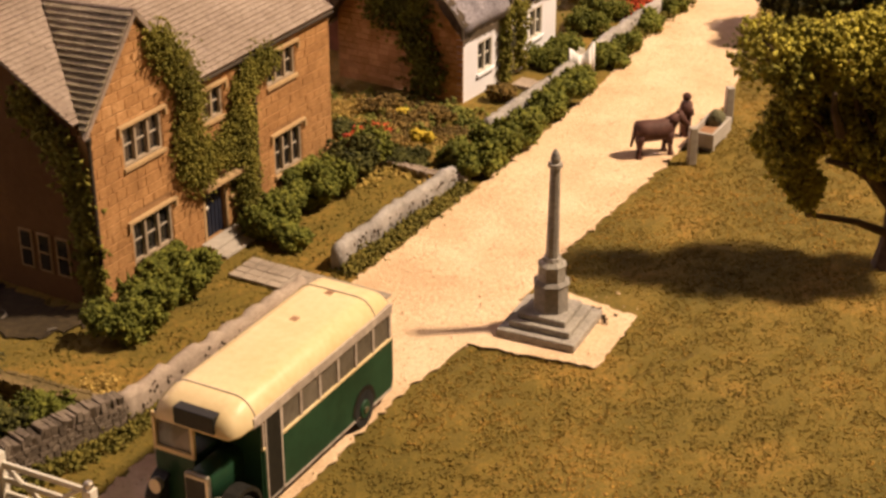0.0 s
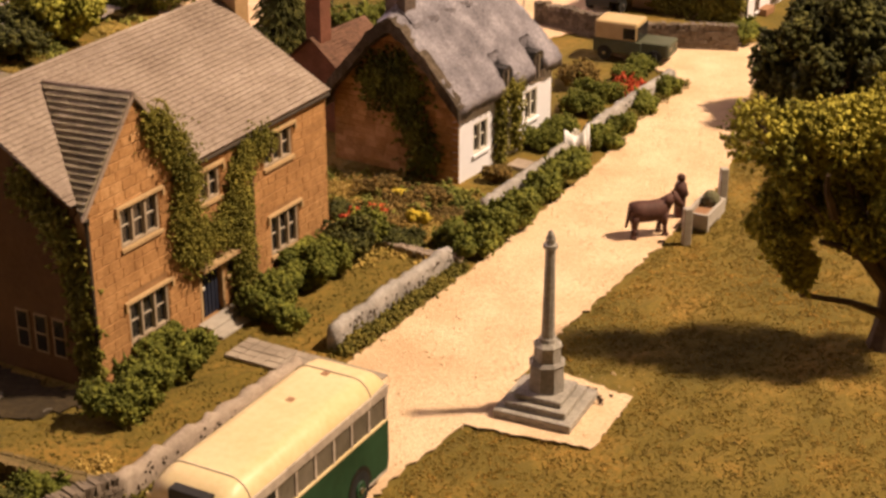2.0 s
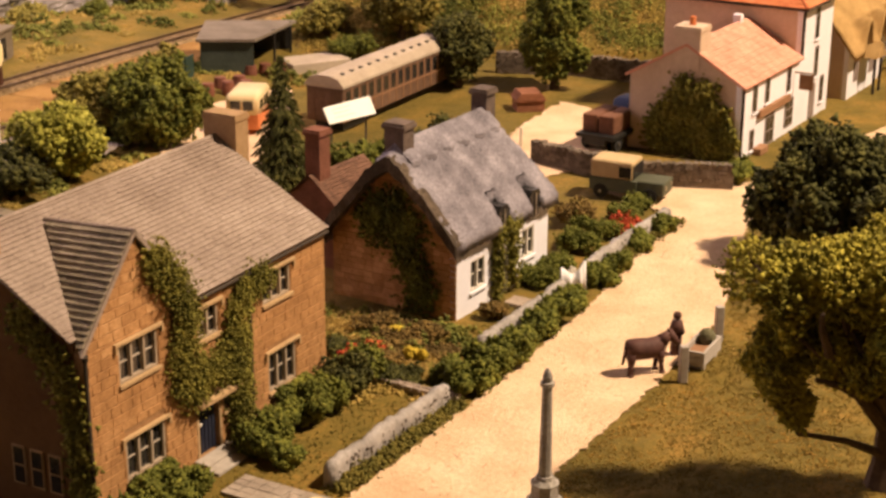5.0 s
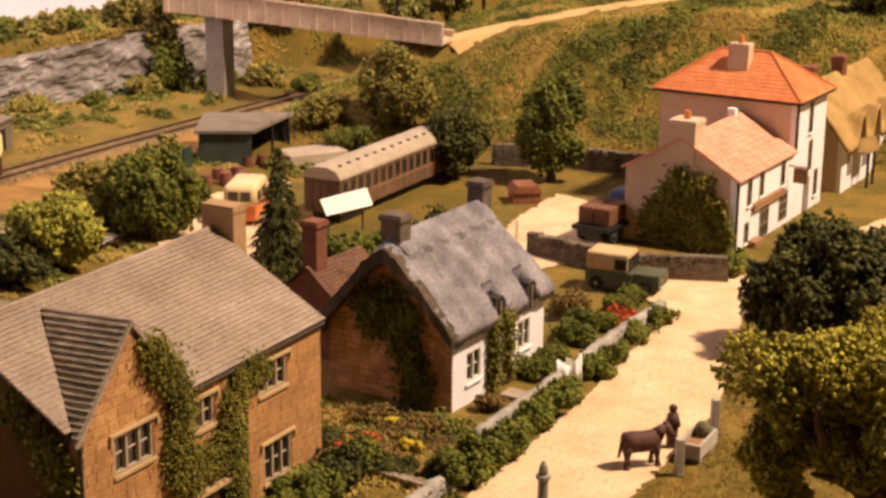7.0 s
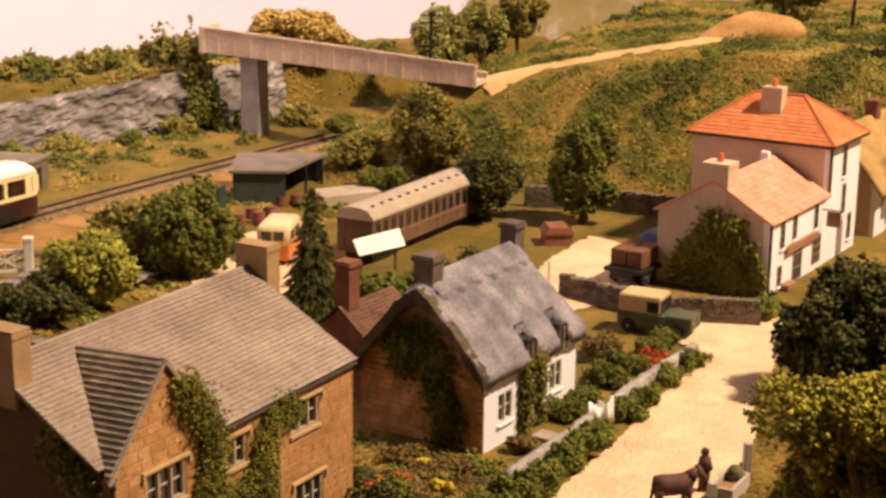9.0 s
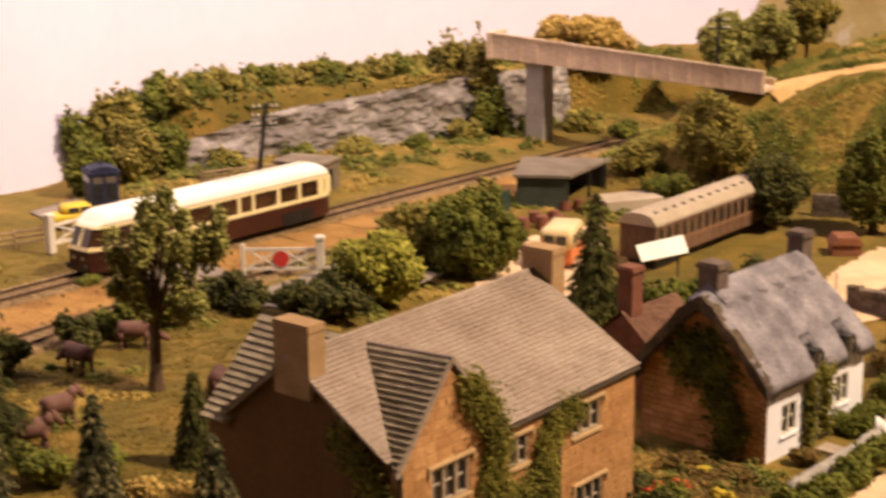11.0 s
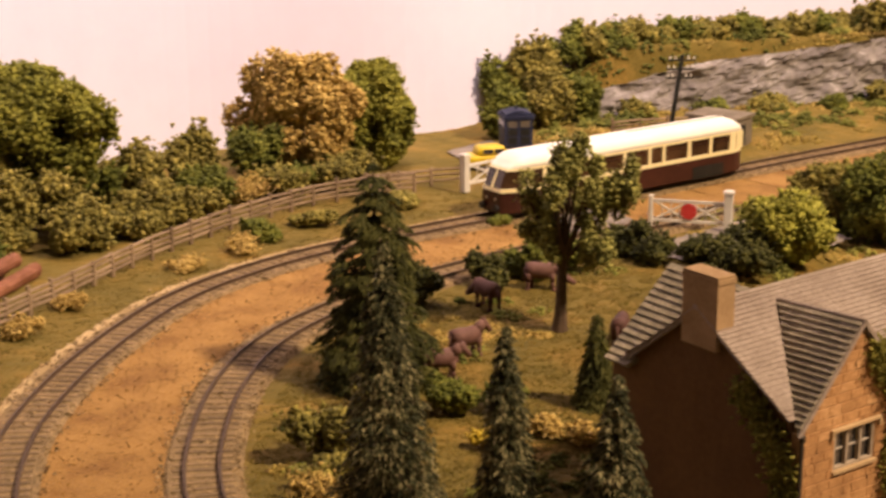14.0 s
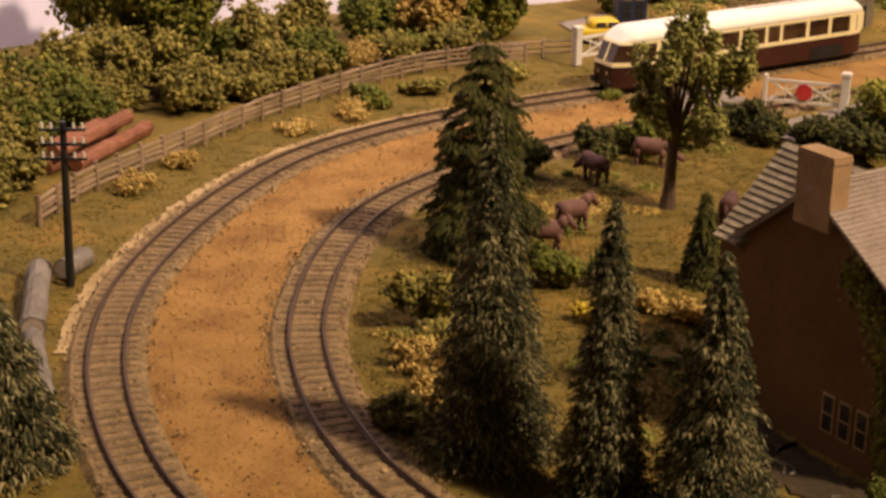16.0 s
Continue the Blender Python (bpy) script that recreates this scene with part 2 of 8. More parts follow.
OUTER = curve([(-30.5, 36.6), (-39.1, 41.5), (-46.3, 48.1), (-51.5, 55.7), (-54.7, 63.7), (-56.6, 71.8), (-57.3, 78.5), (-56.5, 85.0), (-54.2, 91.9), (-49.6, 100.5), (-43.8, 110.3), (-39.5, 118.1), (-29.9, 135.6), (-19.5, 153.2), (-6, 176)], 0.6)
INNER = curve([(-16.8, 39.6), (-24.2, 42.6), (-29.8, 45.4), (-32.8, 47.4), (-36.4, 50.6), (-41.0, 56.2), (-44.6, 62.9), (-46.7, 68.4), (-47.7, 73.1), (-47.7, 78.1), (-46.3, 85.5), (-42.3, 95.1), (-38.4, 102.1), (-34.1, 109.9), (-31.7, 114.4)], 0.6)


def side(path, off):
    d = np.gradient(path, axis=0)
    d /= np.linalg.norm(d, axis=1, keepdims=True)
    return path + np.stack([-d[:, 1], d[:, 0]], 1) * off


def strip(name, left, right, z, material, label, rough=0.1, seed=1):
    """A long flat patch between two lines."""
    rng = np.random.default_rng(seed)
    n = 260
    def even(p):
        q = np.r_[0, np.cumsum(np.linalg.norm(np.diff(p, axis=0), axis=1))]
        u = np.linspace(0, q[-1], n)
        return np.stack([np.interp(u, q, p[:, k]) for k in range(2)], 1)
    l, r = even(left) + rng.normal(size=(n, 2)) * rough, even(right) + rng.normal(size=(n, 2)) * rough
    v = np.concatenate([np.c_[l, np.full(n, z)], np.c_[r, np.full(n, z)], np.c_[l, np.full(n, z - 0.05)], np.c_[r, np.full(n, z - 0.05)]])
    i = np.arange(n - 1)
    f = np.concatenate([np.stack([i, i + 1, n + i + 1, n + i], 1), np.stack([2 * n + i, 2 * n + i + 1, i + 1, i], 1), np.stack([n + i, n + i + 1, 3 * n + i + 1, 3 * n + i], 1)])
    return tagged(raw(name, v, f, material), label, kind="structure")


far = OUTER[OUTER[:, 1] > 99]
near_out = OUTER[OUTER[:, 1] < 116]
strip("track_bed", side(near_out, 1.4), side(INNER, -1.4), 0.1, DIRT, "ochre ground between the two tracks", 0.1, 8)
strip("track_path", side(far, 1.4), side(far, -8.0), 0.085, DIRT, "ochre ground beside the track", 0.2, 9)
outside = OUTER[(OUTER[:, 1] > 50) & (OUTER[:, 1] < 106)]
strip("track_edge", side(outside, 1.5), side(outside, 2.4), 0.11, mat("pale_verge", (0.3, 0.2, 0.085), (0.6, 0.44, 0.22), 50, 0.95, 1.0, None, 14), "pale sandy strip along the outer track", 0.09, 10)


def ribbon(name, path, half, z0, z1, material, label):
    l, r, ll, rr = side(path, half), side(path, -half), side(path, half + 0.35), side(path, -half - 0.35)
    n = len(path)
    v = np.concatenate([np.c_[ll, np.full(n, z0)], np.c_[l, np.full(n, z1)], np.c_[r, np.full(n, z1)], np.c_[rr, np.full(n, z0)]])
    i = np.arange(n - 1)
    f = np.concatenate([np.stack([i + a * n, i + 1 + a * n, i + 1 + (a + 1) * n, i + (a + 1) * n], 1) for a in range(3)])
    return tagged(raw(name, v, f, material), label, kind="structure")


def rail_mesh(path, off):
    p = side(path, off)
    bm = BM()
    d = np.gradient(p, axis=0)
    rings = []
    for (x, y), (u, w) in zip(p, d / np.linalg.norm(d, axis=1, keepdims=True)):
        rings.append([(x - w * a, y + u * a, z) for a, z in ((-0.09, 0.3), (-0.03, 0.36), (-0.06, 0.42), (-0.06, 0.52), (0.06, 0.52), (0.06, 0.42), (0.03, 0.36), (0.09, 0.3))])
    loft(bm, rings)
    return bm


bm = BM()
box(bm, -0.15, 0.15, -1.4, 1.4, 0.12, 0.3, 0.02)
SLEEPER_MESH = mesh_of(bm, "sleeper", SLEEPER)


def lay_track(path, label, most):
    ribbon("ballast", path, 1.6, 0.0, 0.255, BALLAST, "grey-brown ballast under the track")
    track = thing("railway_track", label, "railway track", group="tracks")
    for off in (-0.825, 0.825):
        part("rail", rail_mesh(path, off), RAIL, track, "thin rusty steel rail")
    pts = curve(path[::3], 0.72)
    d = np.gradient(pts, axis=0)
    for k in range(min(most, len(pts))):
        o = new("sleeper", SLEEPER_MESH)
        o.parent = track
        o.matrix_local = pose(pts[k][0] * K, pts[k][1] * K, 0, 0, 0, math.degrees(math.atan2(d[k][1], d[k][0])) + random.uniform(-1.5, 1.5))


lay_track(OUTER, "outer curving track with rusty rails and dark sleepers", 260)
lay_track(INNER, "inner curving track with rusty rails and dark sleepers", 160)

# loose ballast stones and ground foam
rng = np.random.default_rng(12)
pts = []
for path in (OUTER, INNER):
    p = path[path[:, 1] < 135]
    k = rng.integers(0, len(p), 9000)
    pts.append(np.c_[side(p, 0)[k] + rng.normal(size=(9000, 2)) * 0.3 + (side(p, 1)[k] - p[k]) * rng.uniform(-2.0, 2.0, (9000, 1)), rng.uniform(0.2, 0.28, 9000)])
v, f = crumbs(rng, np.concatenate(pts), rng.uniform(0.03, 0.09, 18000))
tagged(raw("ballast_stones", v, f, mat("ballast_stone", (0.13, 0.085, 0.04), (0.42, 0.29, 0.145), 60, 0.95, 0.2, None, 5, island=0.9)), "loose grey and tan ballast stones", "ballast", kind="stuff")

def between(left, right, n):
    """Places strewn over the strip between two lines."""
    def even(p, m=200):
        q = np.r_[0, np.cumsum(np.linalg.norm(np.diff(p, axis=0), axis=1))]
        u = np.linspace(0, q[-1], m)
        return np.stack([np.interp(u, q, p[:, k]) for k in range(2)], 1)
    l, r = even(left), even(right)
    k, t = rng.integers(0, 199, n), rng.random((n, 1))
    a = rng.random((n, 1))
    return (l[k] * (1 - a) + l[k + 1] * a) * (1 - t) + (r[k] * (1 - a) + r[k + 1] * a) * t


q = between(side(near_out, 1.7), side(INNER, -1.7), 9000)
v, f = crumbs(rng, np.c_[q, np.full(len(q), 0.115)], rng.uniform(0.02, 0.06, len(q)))
tagged(raw("dirt_grains", v, f, mat("ochre_grains", (0.09, 0.045, 0.015), (0.5, 0.28, 0.09), 40, 0.95, 0.0, (0.3, 0.165, 0.048), 8, island=0.9)), "coarse ochre and brown grains between the tracks", "grains", kind="stuff")

# painted board behind the layout
BACK = curve([(-102, 30), (-100, 65), (-95, 92), (-82, 115), (-66, 131), (-59, 146), (-46, 165), (-30, 182), (-5, 197), (30, 203), (75, 205)], 2.0)
bb = BM()
loft(bb, [[(x, y, -3), (x, y, 90), (x + ox, y + oy, 90), (x + ox, y + oy, -3)] for (x, y), (ox, oy) in zip(BACK, side(BACK, 1.0) - BACK)])
tagged(part("backdrop", bb, BOARD), "plain pinkish white painted backdrop board", kind="structure")

# ---- buildings ----
def emit(parent, name, material, pieces, singles):
    """The first pieces as parts of their own, what is past that as one joined part."""
    for v, f in pieces[:singles]:
        raw(name, v, f, material, parent)
    rest = pieces[singles:]
    if rest:
        vs, fs, k = [], [], 0
        for v, f in rest:
            vs += v
            fs += [[i + k for i in q] for q in f]
            k += len(v)
        tagged(raw({"slate": "slating", "roof_tile": "tiling", "stone_block": "stonework", "stone": "stonework", "flagstone": "paving"}[name], vs, fs, material, parent), kind="stuff")


def courses(parent, name, material, u0, u1, z0, z1, holes, rh, bw, depth, at, seed, gable=None, gap=0.02, singles=0):
    """Rows of blocks on a wall; at(u, z, out) gives the place."""
    rng = np.random.default_rng(seed)
    z, k = z0, 0
    pieces = []
    while z < z1 - 0.05:
        h = min(rh * rng.uniform(0.85, 1.15), z1 - z)
        a, b = u0, u1
        if gable:
            a, b = gable(z + h * 0.6)
        u = a - (bw * 0.5 if k % 2 else 0)
        while u < b - 0.02:
            w = bw * rng.uniform(0.7, 1.35)
            ua, ub = max(u, a), min(u + w, b)
            u += w
            if ub - ua < 0.06:
                continue
            zz0, zz1 = z + gap * 0.8, z + h - gap * 0.8
            spans = [(ua, ub)]
            for h0, h1, g0, g1 in holes:
                if zz1 > g0 and zz0 < g1:
                    spans = [q for s in spans for q in ((s[0], min(s[1], h0)), (max(s[0], h1), s[1])) if q[1] - q[0] > 0.05]
            out = depth * rng.uniform(0.8, 1.15)
            for p, q in spans:
                p, q = p + gap * 0.2, q - gap * 0.2
                c = 0.012
                lo = [at(x, y, 0) for x, y in ((p, zz0), (q, zz0), (q, zz1), (p, zz1))]
                hi = [at(x, y, out + rng.uniform(-0.008, 0.008)) for x, y in ((p + c, zz0 + c), (q - c, zz0 + c), (q - c, zz1 - c), (p + c, zz1 - c))]
                pieces.append((lo + hi, [[4, 5, 6, 7], [0, 1, 5, 4], [1, 2, 6, 5], [2, 3, 7, 6], [3, 0, 4, 7]]))
        z += h
        k += 1
    emit(parent, name, material, pieces, singles)


def slates(parent, name, material, a, b, c, d, rows, bw, seed, lift=0.07, wobble=0.02, cut=None, singles=0):
    """Rows of overlapping slates on the slope a, b (eave) to c, d (ridge)."""
    rng = np.random.default_rng(seed)
    a, b, c, d = (np.array(p, float) for p in (a, b, c, d))
    n = np.cross(b - a, d - a)
    n /= np.linalg.norm(n)
    if n[2] < 0:
        n = -n
    pieces = []
    for r in range(rows):
        t0, t1 = r / rows, min(1, (r + 1.15) / rows)
        l0, r0, l1, r1 = a + (d - a) * t0, b + (c - b) * t0, a + (d - a) * t1, b + (c - b) * t1
        w = np.linalg.norm(r0 - l0)
        if w < 0.1:
            continue
        u = -bw * rng.random()
        while u < w:
            q = bw * rng.uniform(0.75, 1.3)
            s, e = max(u, 0) / w, min(u + q, w) / w
            u += q
            if (e - s) * w < 0.05:
                continue
            if cut and cut((l0 + (r0 - l0) * (s + e) / 2)):
                continue
            drop = rng.uniform(-wobble, wobble)
            up = lift * rng.uniform(0.9, 1.1)
            lo = l0 + (l1 - l0) * drop
            p0, p1 = lo + (r0 - l0) * (s + 0.001), lo + (r0 - l0) * (e - 0.001)
            p2, p3 = l1 + (r1 - l1) * e, l1 + (r1 - l1) * s
            vs = [tuple(x) for x in (p0 + n * up, p1 + n * up, p2 + n * 0.015, p3 + n * 0.015, p0, p1)]
            pieces.append((vs, [[0, 1, 2, 3], [4, 5, 1, 0], [4, 0, 3], [5, 2, 1]]))
    emit(parent, name, material, pieces, singles)


GLASS_DARK = mat("dark_window", (0.012, 0.012, 0.014), (0.04, 0.035, 0.03), 30, 0.12, 0.0, spec=0.6)
FRAME_PALE = mat("pale_frame", (0.3, 0.23, 0.16), (0.46, 0.37, 0.28), 100, 0.6, 0.1)
STONE_PALE = mat("pale_dressed_stone", (0.38, 0.25, 0.13), (0.55, 0.38, 0.2), 90, 0.9, 0.3)
DARKWOOD = mat("dark_wood", (0.03, 0.022, 0.016), (0.08, 0.06, 0.045), 100, 0.8, 0.3)
NAVY = mat("dark_blue_door", (0.012, 0.014, 0.028), (0.03, 0.034, 0.055), 80, 0.5, 0.1)
GREYSTONE = mat("grey_stone", (0.2, 0.18, 0.16), (0.42, 0.38, 0.33), 70, 0.9, 0.6, (0.3, 0.27, 0.24), 8, island=0.5)
STEP = mat("worn_step", (0.32, 0.28, 0.24), (0.5, 0.45, 0.4), 60, 0.9, 0.3)
IVY = mat("ivy", (0.1, 0.096, 0.016), (0.34, 0.29, 0.055), 60, 0.95, 0.2, (0.2, 0.18, 0.03), 6, island=0.3)
BRICKCH = mat("chimney_stone", (0.28, 0.17, 0.08), (0.42, 0.27, 0.14), 80, 0.9, 0.5)


def wall_with_holes(bm, u0, u1, z0, z1, holes, y0, y1):
    """One closed wall slab facing -y with rectangular openings and their reveals."""
    us = sorted({u0, u1, *[h for q in holes for h in q[:2]]})
    zs = sorted({z0, z1, *[h for q in holes for h in q[2:]]})
    verts = {}

    def corner(i, j, side):
        if (i, j, side) not in verts:
            verts[i, j, side] = bm.verts.new((us[i], y1 if side else y0, zs[j]))
        return verts[i, j, side]

    def solid(i, j):
        if not (0 <= i < len(us) - 1 and 0 <= j < len(zs) - 1):
            return False
        mu, mz = (us[i] + us[i + 1]) / 2, (zs[j] + zs[j + 1]) / 2
        return not any(h[0] < mu < h[1] and h[2] < mz < h[3] for h in holes)

    for i in range(len(us) - 1):
        for j in range(len(zs) - 1):
            if not solid(i, j):
                continue
            ring = ((i, j), (i + 1, j), (i + 1, j + 1), (i, j + 1))
            bm.faces.new([corner(*q, 0) for q in ring])
            bm.faces.new([corner(*q, 1) for q in reversed(ring)])
            for a, b, free in ((0, 1, (i, j - 1)), (1, 2, (i + 1, j)), (2, 3, (i, j + 1)), (3, 0, (i - 1, j))):
                if not solid(*free):
                    bm.faces.new([corner(*ring[b], 0), corner(*ring[a], 0), corner(*ring[a], 1), corner(*ring[b], 1)])


def casement(parent, u0, u1, z0, z1, lights, y=0.0, frame=FRAME_PALE, bars=1, sill=STONE_PALE, lintel=True, turn=None):
    """A window set in a wall that faces -y: recessed panes, mullions, bars, sill and lintel."""
    bm = BM()
    w = 0.1
    cuts = [u0 + (u1 - u0) * k / lights for k in range(lights + 1)]
    lights_open = [(c + (w if k == 0 else 0.06), d - (w if k == lights - 1 else 0.06), z0 + w, z1 - w) for k, (c, d) in enumerate(zip(cuts, cuts[1:]))]
    wall_with_holes(bm, u0, u1, z0, z1, lights_open, y + 0.02, y + 0.3)
    win = part("window", bm, frame, parent)
    for k in range(lights):
        a, b = u0 + (u1 - u0) * k / lights, u0 + (u1 - u0) * (k + 1) / lights
        bm = BM()
        box(bm, a + 0.05, b - 0.05, y + 0.2, y + 0.24, z0 + 0.05, z1 - 0.05)
        part("pane", bm, GLASS_DARK, win, "dark glass pane")
        bm = BM()
        for q in range(1, bars + 1):
            zz = z0 + (z1 - z0) * q / (bars + 1)
            box(bm, a + 0.06, b - 0.06, y + 0.13, y + 0.19, zz - 0.025, zz + 0.025)
        box(bm, a + 0.06, a + 0.1, y + 0.14, y + 0.19, z0 + 0.1, z1 - 0.1)
        box(bm, b - 0.1, b - 0.06, y + 0.14, y + 0.19, z0 + 0.1, z1 - 0.1)
        part("glazing_bar", bm, mat_white_bar if frame is mat_white_bar else BAR_DULL, win, "pale glazing bars")
    if sill:
        bm = BM()
        box(bm, u0 - 0.12, u1 + 0.12, y - 0.14, y + 0.1, z0 - 0.16, z0, 0.02)
        part("sill", bm, sill, win)
    if lintel:
        bm = BM()
        box(bm, u0 - 0.3, u1 + 0.3, y - 0.16, y + 0.1, z1 + 0.02, z1 + 0.16, 0.02)
        box(bm, u0 - 0.3, u0 - 0.18, y - 0.16, y + 0.1, z1 - 0.25, z1 + 0.02)
        box(bm, u1 + 0.18, u1 + 0.3, y - 0.16, y + 0.1, z1 - 0.25, z1 + 0.02)
        part("lintel", bm, sill or frame, win)
    return win


BAR_DULL = mat("dull_bar", (0.38, 0.32, 0.25), (0.52, 0.45, 0.37), 60, 0.7, 0.05)
mat_white_bar = mat("white_bar", (0.6, 0.55, 0.48), (0.75, 0.7, 0.62), 60, 0.6, 0.05)


def ivy_patch(parent, pts, seed, per=160, r=0.5, size=0.1, material=None, name="ivy"):
    """A climbing plant along places on the wall (x, y, z)."""
    rng = np.random.default_rng(seed)
    c = np.concatenate([np.array(p) + rng.normal(size=(per, 3)) * (r * 0.55, 0.2, r * 0.55) for p in pts])
    v, f = crumbs(rng, c, rng.uniform(0.5, 1.3, len(c)) * size)
    return raw(name, v, f, material or IVY, parent, "shaggy green climbing plant")


def chimney(parent, x0, x1, y0, y1, z0, z1, material, pots=0, cap=0.12, potmat=None):
    bm = BM()
    box(bm, x0, x1, y0, y1, z0, z1 - 0.35)
    ch = part("chimney", bm, material, parent)
    bm = BM()
    box(bm, x0 - cap, x1 + cap, y0 - cap, y1 + cap, z1 - 0.35, z1 - 0.12, 0.03)
    box(bm, x0 - cap / 2, x1 + cap / 2, y0 - cap / 2, y1 + cap / 2, z1 - 0.12, z1, 0.03)
    part("chimney_cap", bm, material, ch)
    for k in range(pots):
        bm = BM()
        cx, cy = x0 + (x1 - x0) * (k + 0.5) / pots, (y0 + y1) / 2
        tube(bm, (cx, cy, z1), (cx, cy, z1 + 0.6), 0.24, 0.2, 10)
        part("chimney_pot", bm, potmat or TILE, ch, "orange clay chimney pot")
    return ch


def stone_house():
    L, D, E, R = 16.55, 11.0, 7.4, 11.28
    h = thing("stone_house", "warm brown stone house with a grey slate roof and ivy", "house", -13.35, 56.5, VZ, 60.7)
    holes = [(1.95, 4.3, 5.45, 7.1), (2.05, 4.5, 1.2, 3.0), (6.73, 8.1, 0.2, 2.62), (8.5, 9.05, 1.75, 2.7), (6.97, 8.33, 5.5, 6.88), (11.6, 13.72, 5.55, 6.98), (11.9, 14.0, 1.25, 3.12)]
    ridge_y, eave_z, gc = D / 2 + 0.25, 7.62, 3.14
    tilt = (R - eave_z) / (ridge_y + 0.2)
    bm = BM()
    wall_with_holes(bm, 0, L, 0, E, holes, 0, 0.5)
    part("wall_front", bm, MORTAR, h)
    bm = BM()
    prism(bm, [(0, E), (6.5, E), (gc, 11.2)], "y", 0, 0.5)
    part("gable_wall", bm, MORTAR, h)
    # the left end wall takes a brown darkened for its unlit side
    for x0, m, lb in ((L - 0.5, MORTAR, ""), (0, STONE_SHADED, "brown rendered end wall with its shade darkened into the colour")):
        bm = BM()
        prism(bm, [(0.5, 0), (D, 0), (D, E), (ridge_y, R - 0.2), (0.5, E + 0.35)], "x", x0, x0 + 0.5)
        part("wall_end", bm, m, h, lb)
    bm = BM()
    box(bm, 0.5, L - 0.5, D - 0.5, D, 0, E)
    part("wall_back", bm, MORTAR, h)
    courses(h, "stone_block", STONE_WARM, 0, L, 0, E, [(a - 0.05, b + 0.05, c - 0.05, d + 0.05) for a, b, c, d in holes], 0.42, 0.72, 0.03, lambda u, z, o: (u, -o, z), 21, gap=0.026, singles=300)
    courses(h, "stone_block", STONE_WARM, 0, 6.5, E, 11.1, [], 0.42, 0.72, 0.03, lambda u, z, o: (u, -o, z), 22, gap=0.026, gable=lambda z: (gc * (z - E) / 3.8, 6.5 - (6.5 - gc) * (z - E) / 3.8))
    # roof: boarding, slates, ridge
    bm = BM()
    slab(bm, (6.6, -0.2, eave_z), (L + 0.1, -0.2, eave_z + 0.15), (L - 0.05, ridge_y + 0.2, R + 0.05), (6.6, ridge_y, R), 0.16)
    slab(bm, (-0.25, 0.9, eave_z + 1.1 * tilt), (6.6, 0.9, eave_z + 1.1 * tilt), (6.6, ridge_y, R), (-0.25, ridge_y, R - 0.05), 0.16)
    slab(bm, (-0.25, D - 0.6, eave_z - 0.1), (L + 0.1, D - 0.6, eave_z - 0.1), (L - 0.05, ridge_y + 0.2, R + 0.05), (-0.25, ridge_y, R - 0.05), 0.16)
    roof = part("roof", bm, SLATE, h)
    back_y, front_z, back_z, back_x = 5.1, 11.52, 10.92, gc + 0.75

    def in_gable(p):
        """Under the cross gable, which leans a little towards the far end as it runs back."""
        q = (p[1] + 0.1) / (back_y + 0.1)
        if q > 1:
            return False
        left, right = -0.3 + (back_x + 0.3) * q, 6.6 + (back_x - 6.6) * q
        return left + 0.05 < p[0] < right - 0.05

    slates(roof, "slate", SLATE, (-0.3, -0.22, eave_z - 0.1), (L + 0.13, -0.22, eave_z + 0.13), (L - 0.02, ridge_y + 0.2, R + 0.05), (-0.3, ridge_y, R - 0.05), 29, 0.9, 31, lift=0.085, wobble=0.008, singles=290, cut=in_gable)
    slates(roof, "slate", SLATE, (L + 0.1, D - 0.55, eave_z - 0.13), (-0.3, D - 0.55, eave_z - 0.13), (-0.3, ridge_y, R - 0.05), (L - 0.02, ridge_y + 0.2, R + 0.05), 22, 0.6, 32, wobble=0.008)
    # the cross gable over the front
    for s, (ex, k) in enumerate(((-0.32, 33), (6.72, 34))):
        a, b = (ex, -0.12, eave_z - 0.08), (ex, -0.1, eave_z - 0.08)
        c, d = (back_x, back_y, back_z), (gc, -0.12, front_z)
        bm = BM()
        slab(bm, a, b, c, d, 0.12)
        r2 = part("gable_roof", bm, SLATE_DARK if s == 0 else SLATE, h)
        slates(r2, "slate", SLATE_DARK if s == 0 else SLATE, a, b, c, d, 19, 0.6, k, lift=0.12, wobble=0.008)
    bm = BM()
    for x0 in (-0.36, 6.76):
        slab(bm, (x0, -0.2, eave_z - 0.12), (x0, -0.1, eave_z - 0.12), (gc, -0.1, front_z + 0.08), (gc, -0.2, front_z + 0.08), 0.16)
    part("bargeboard", bm, SLATE, h, "thin grey edge along the gable")
    bm = BM()
    tube(bm, (-0.3, ridge_y, R - 0.03), (L, ridge_y + 0.2, R + 0.07), 0.12, seg=6)
    tube(bm, (gc, -0.18, front_z + 0.02), (back_x, back_y, back_z + 0.02), 0.08, seg=6)
    part("ridge", bm, SLATE, h)
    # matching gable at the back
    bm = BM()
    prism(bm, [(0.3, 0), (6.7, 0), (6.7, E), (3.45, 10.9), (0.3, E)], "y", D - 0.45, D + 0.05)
    part("rear_gable", bm, STONE_SHADED, h)
    for sx, k in ((-1, 35), (1, 36)):
        x0 = 3.45 + sx * 3.8
        a, b, c, d = (x0, D - 1.3, eave_z - 0.1), (x0, D + 0.1, eave_z - 0.1), (3.45, D + 0.1, 11.2), (3.45, ridge_y + 0.3, 11.2)
        bm = BM()
        slab(bm, a, b, c, d, 0.14)
        r3 = part("rear_roof", bm, SLATE_DARK, h)
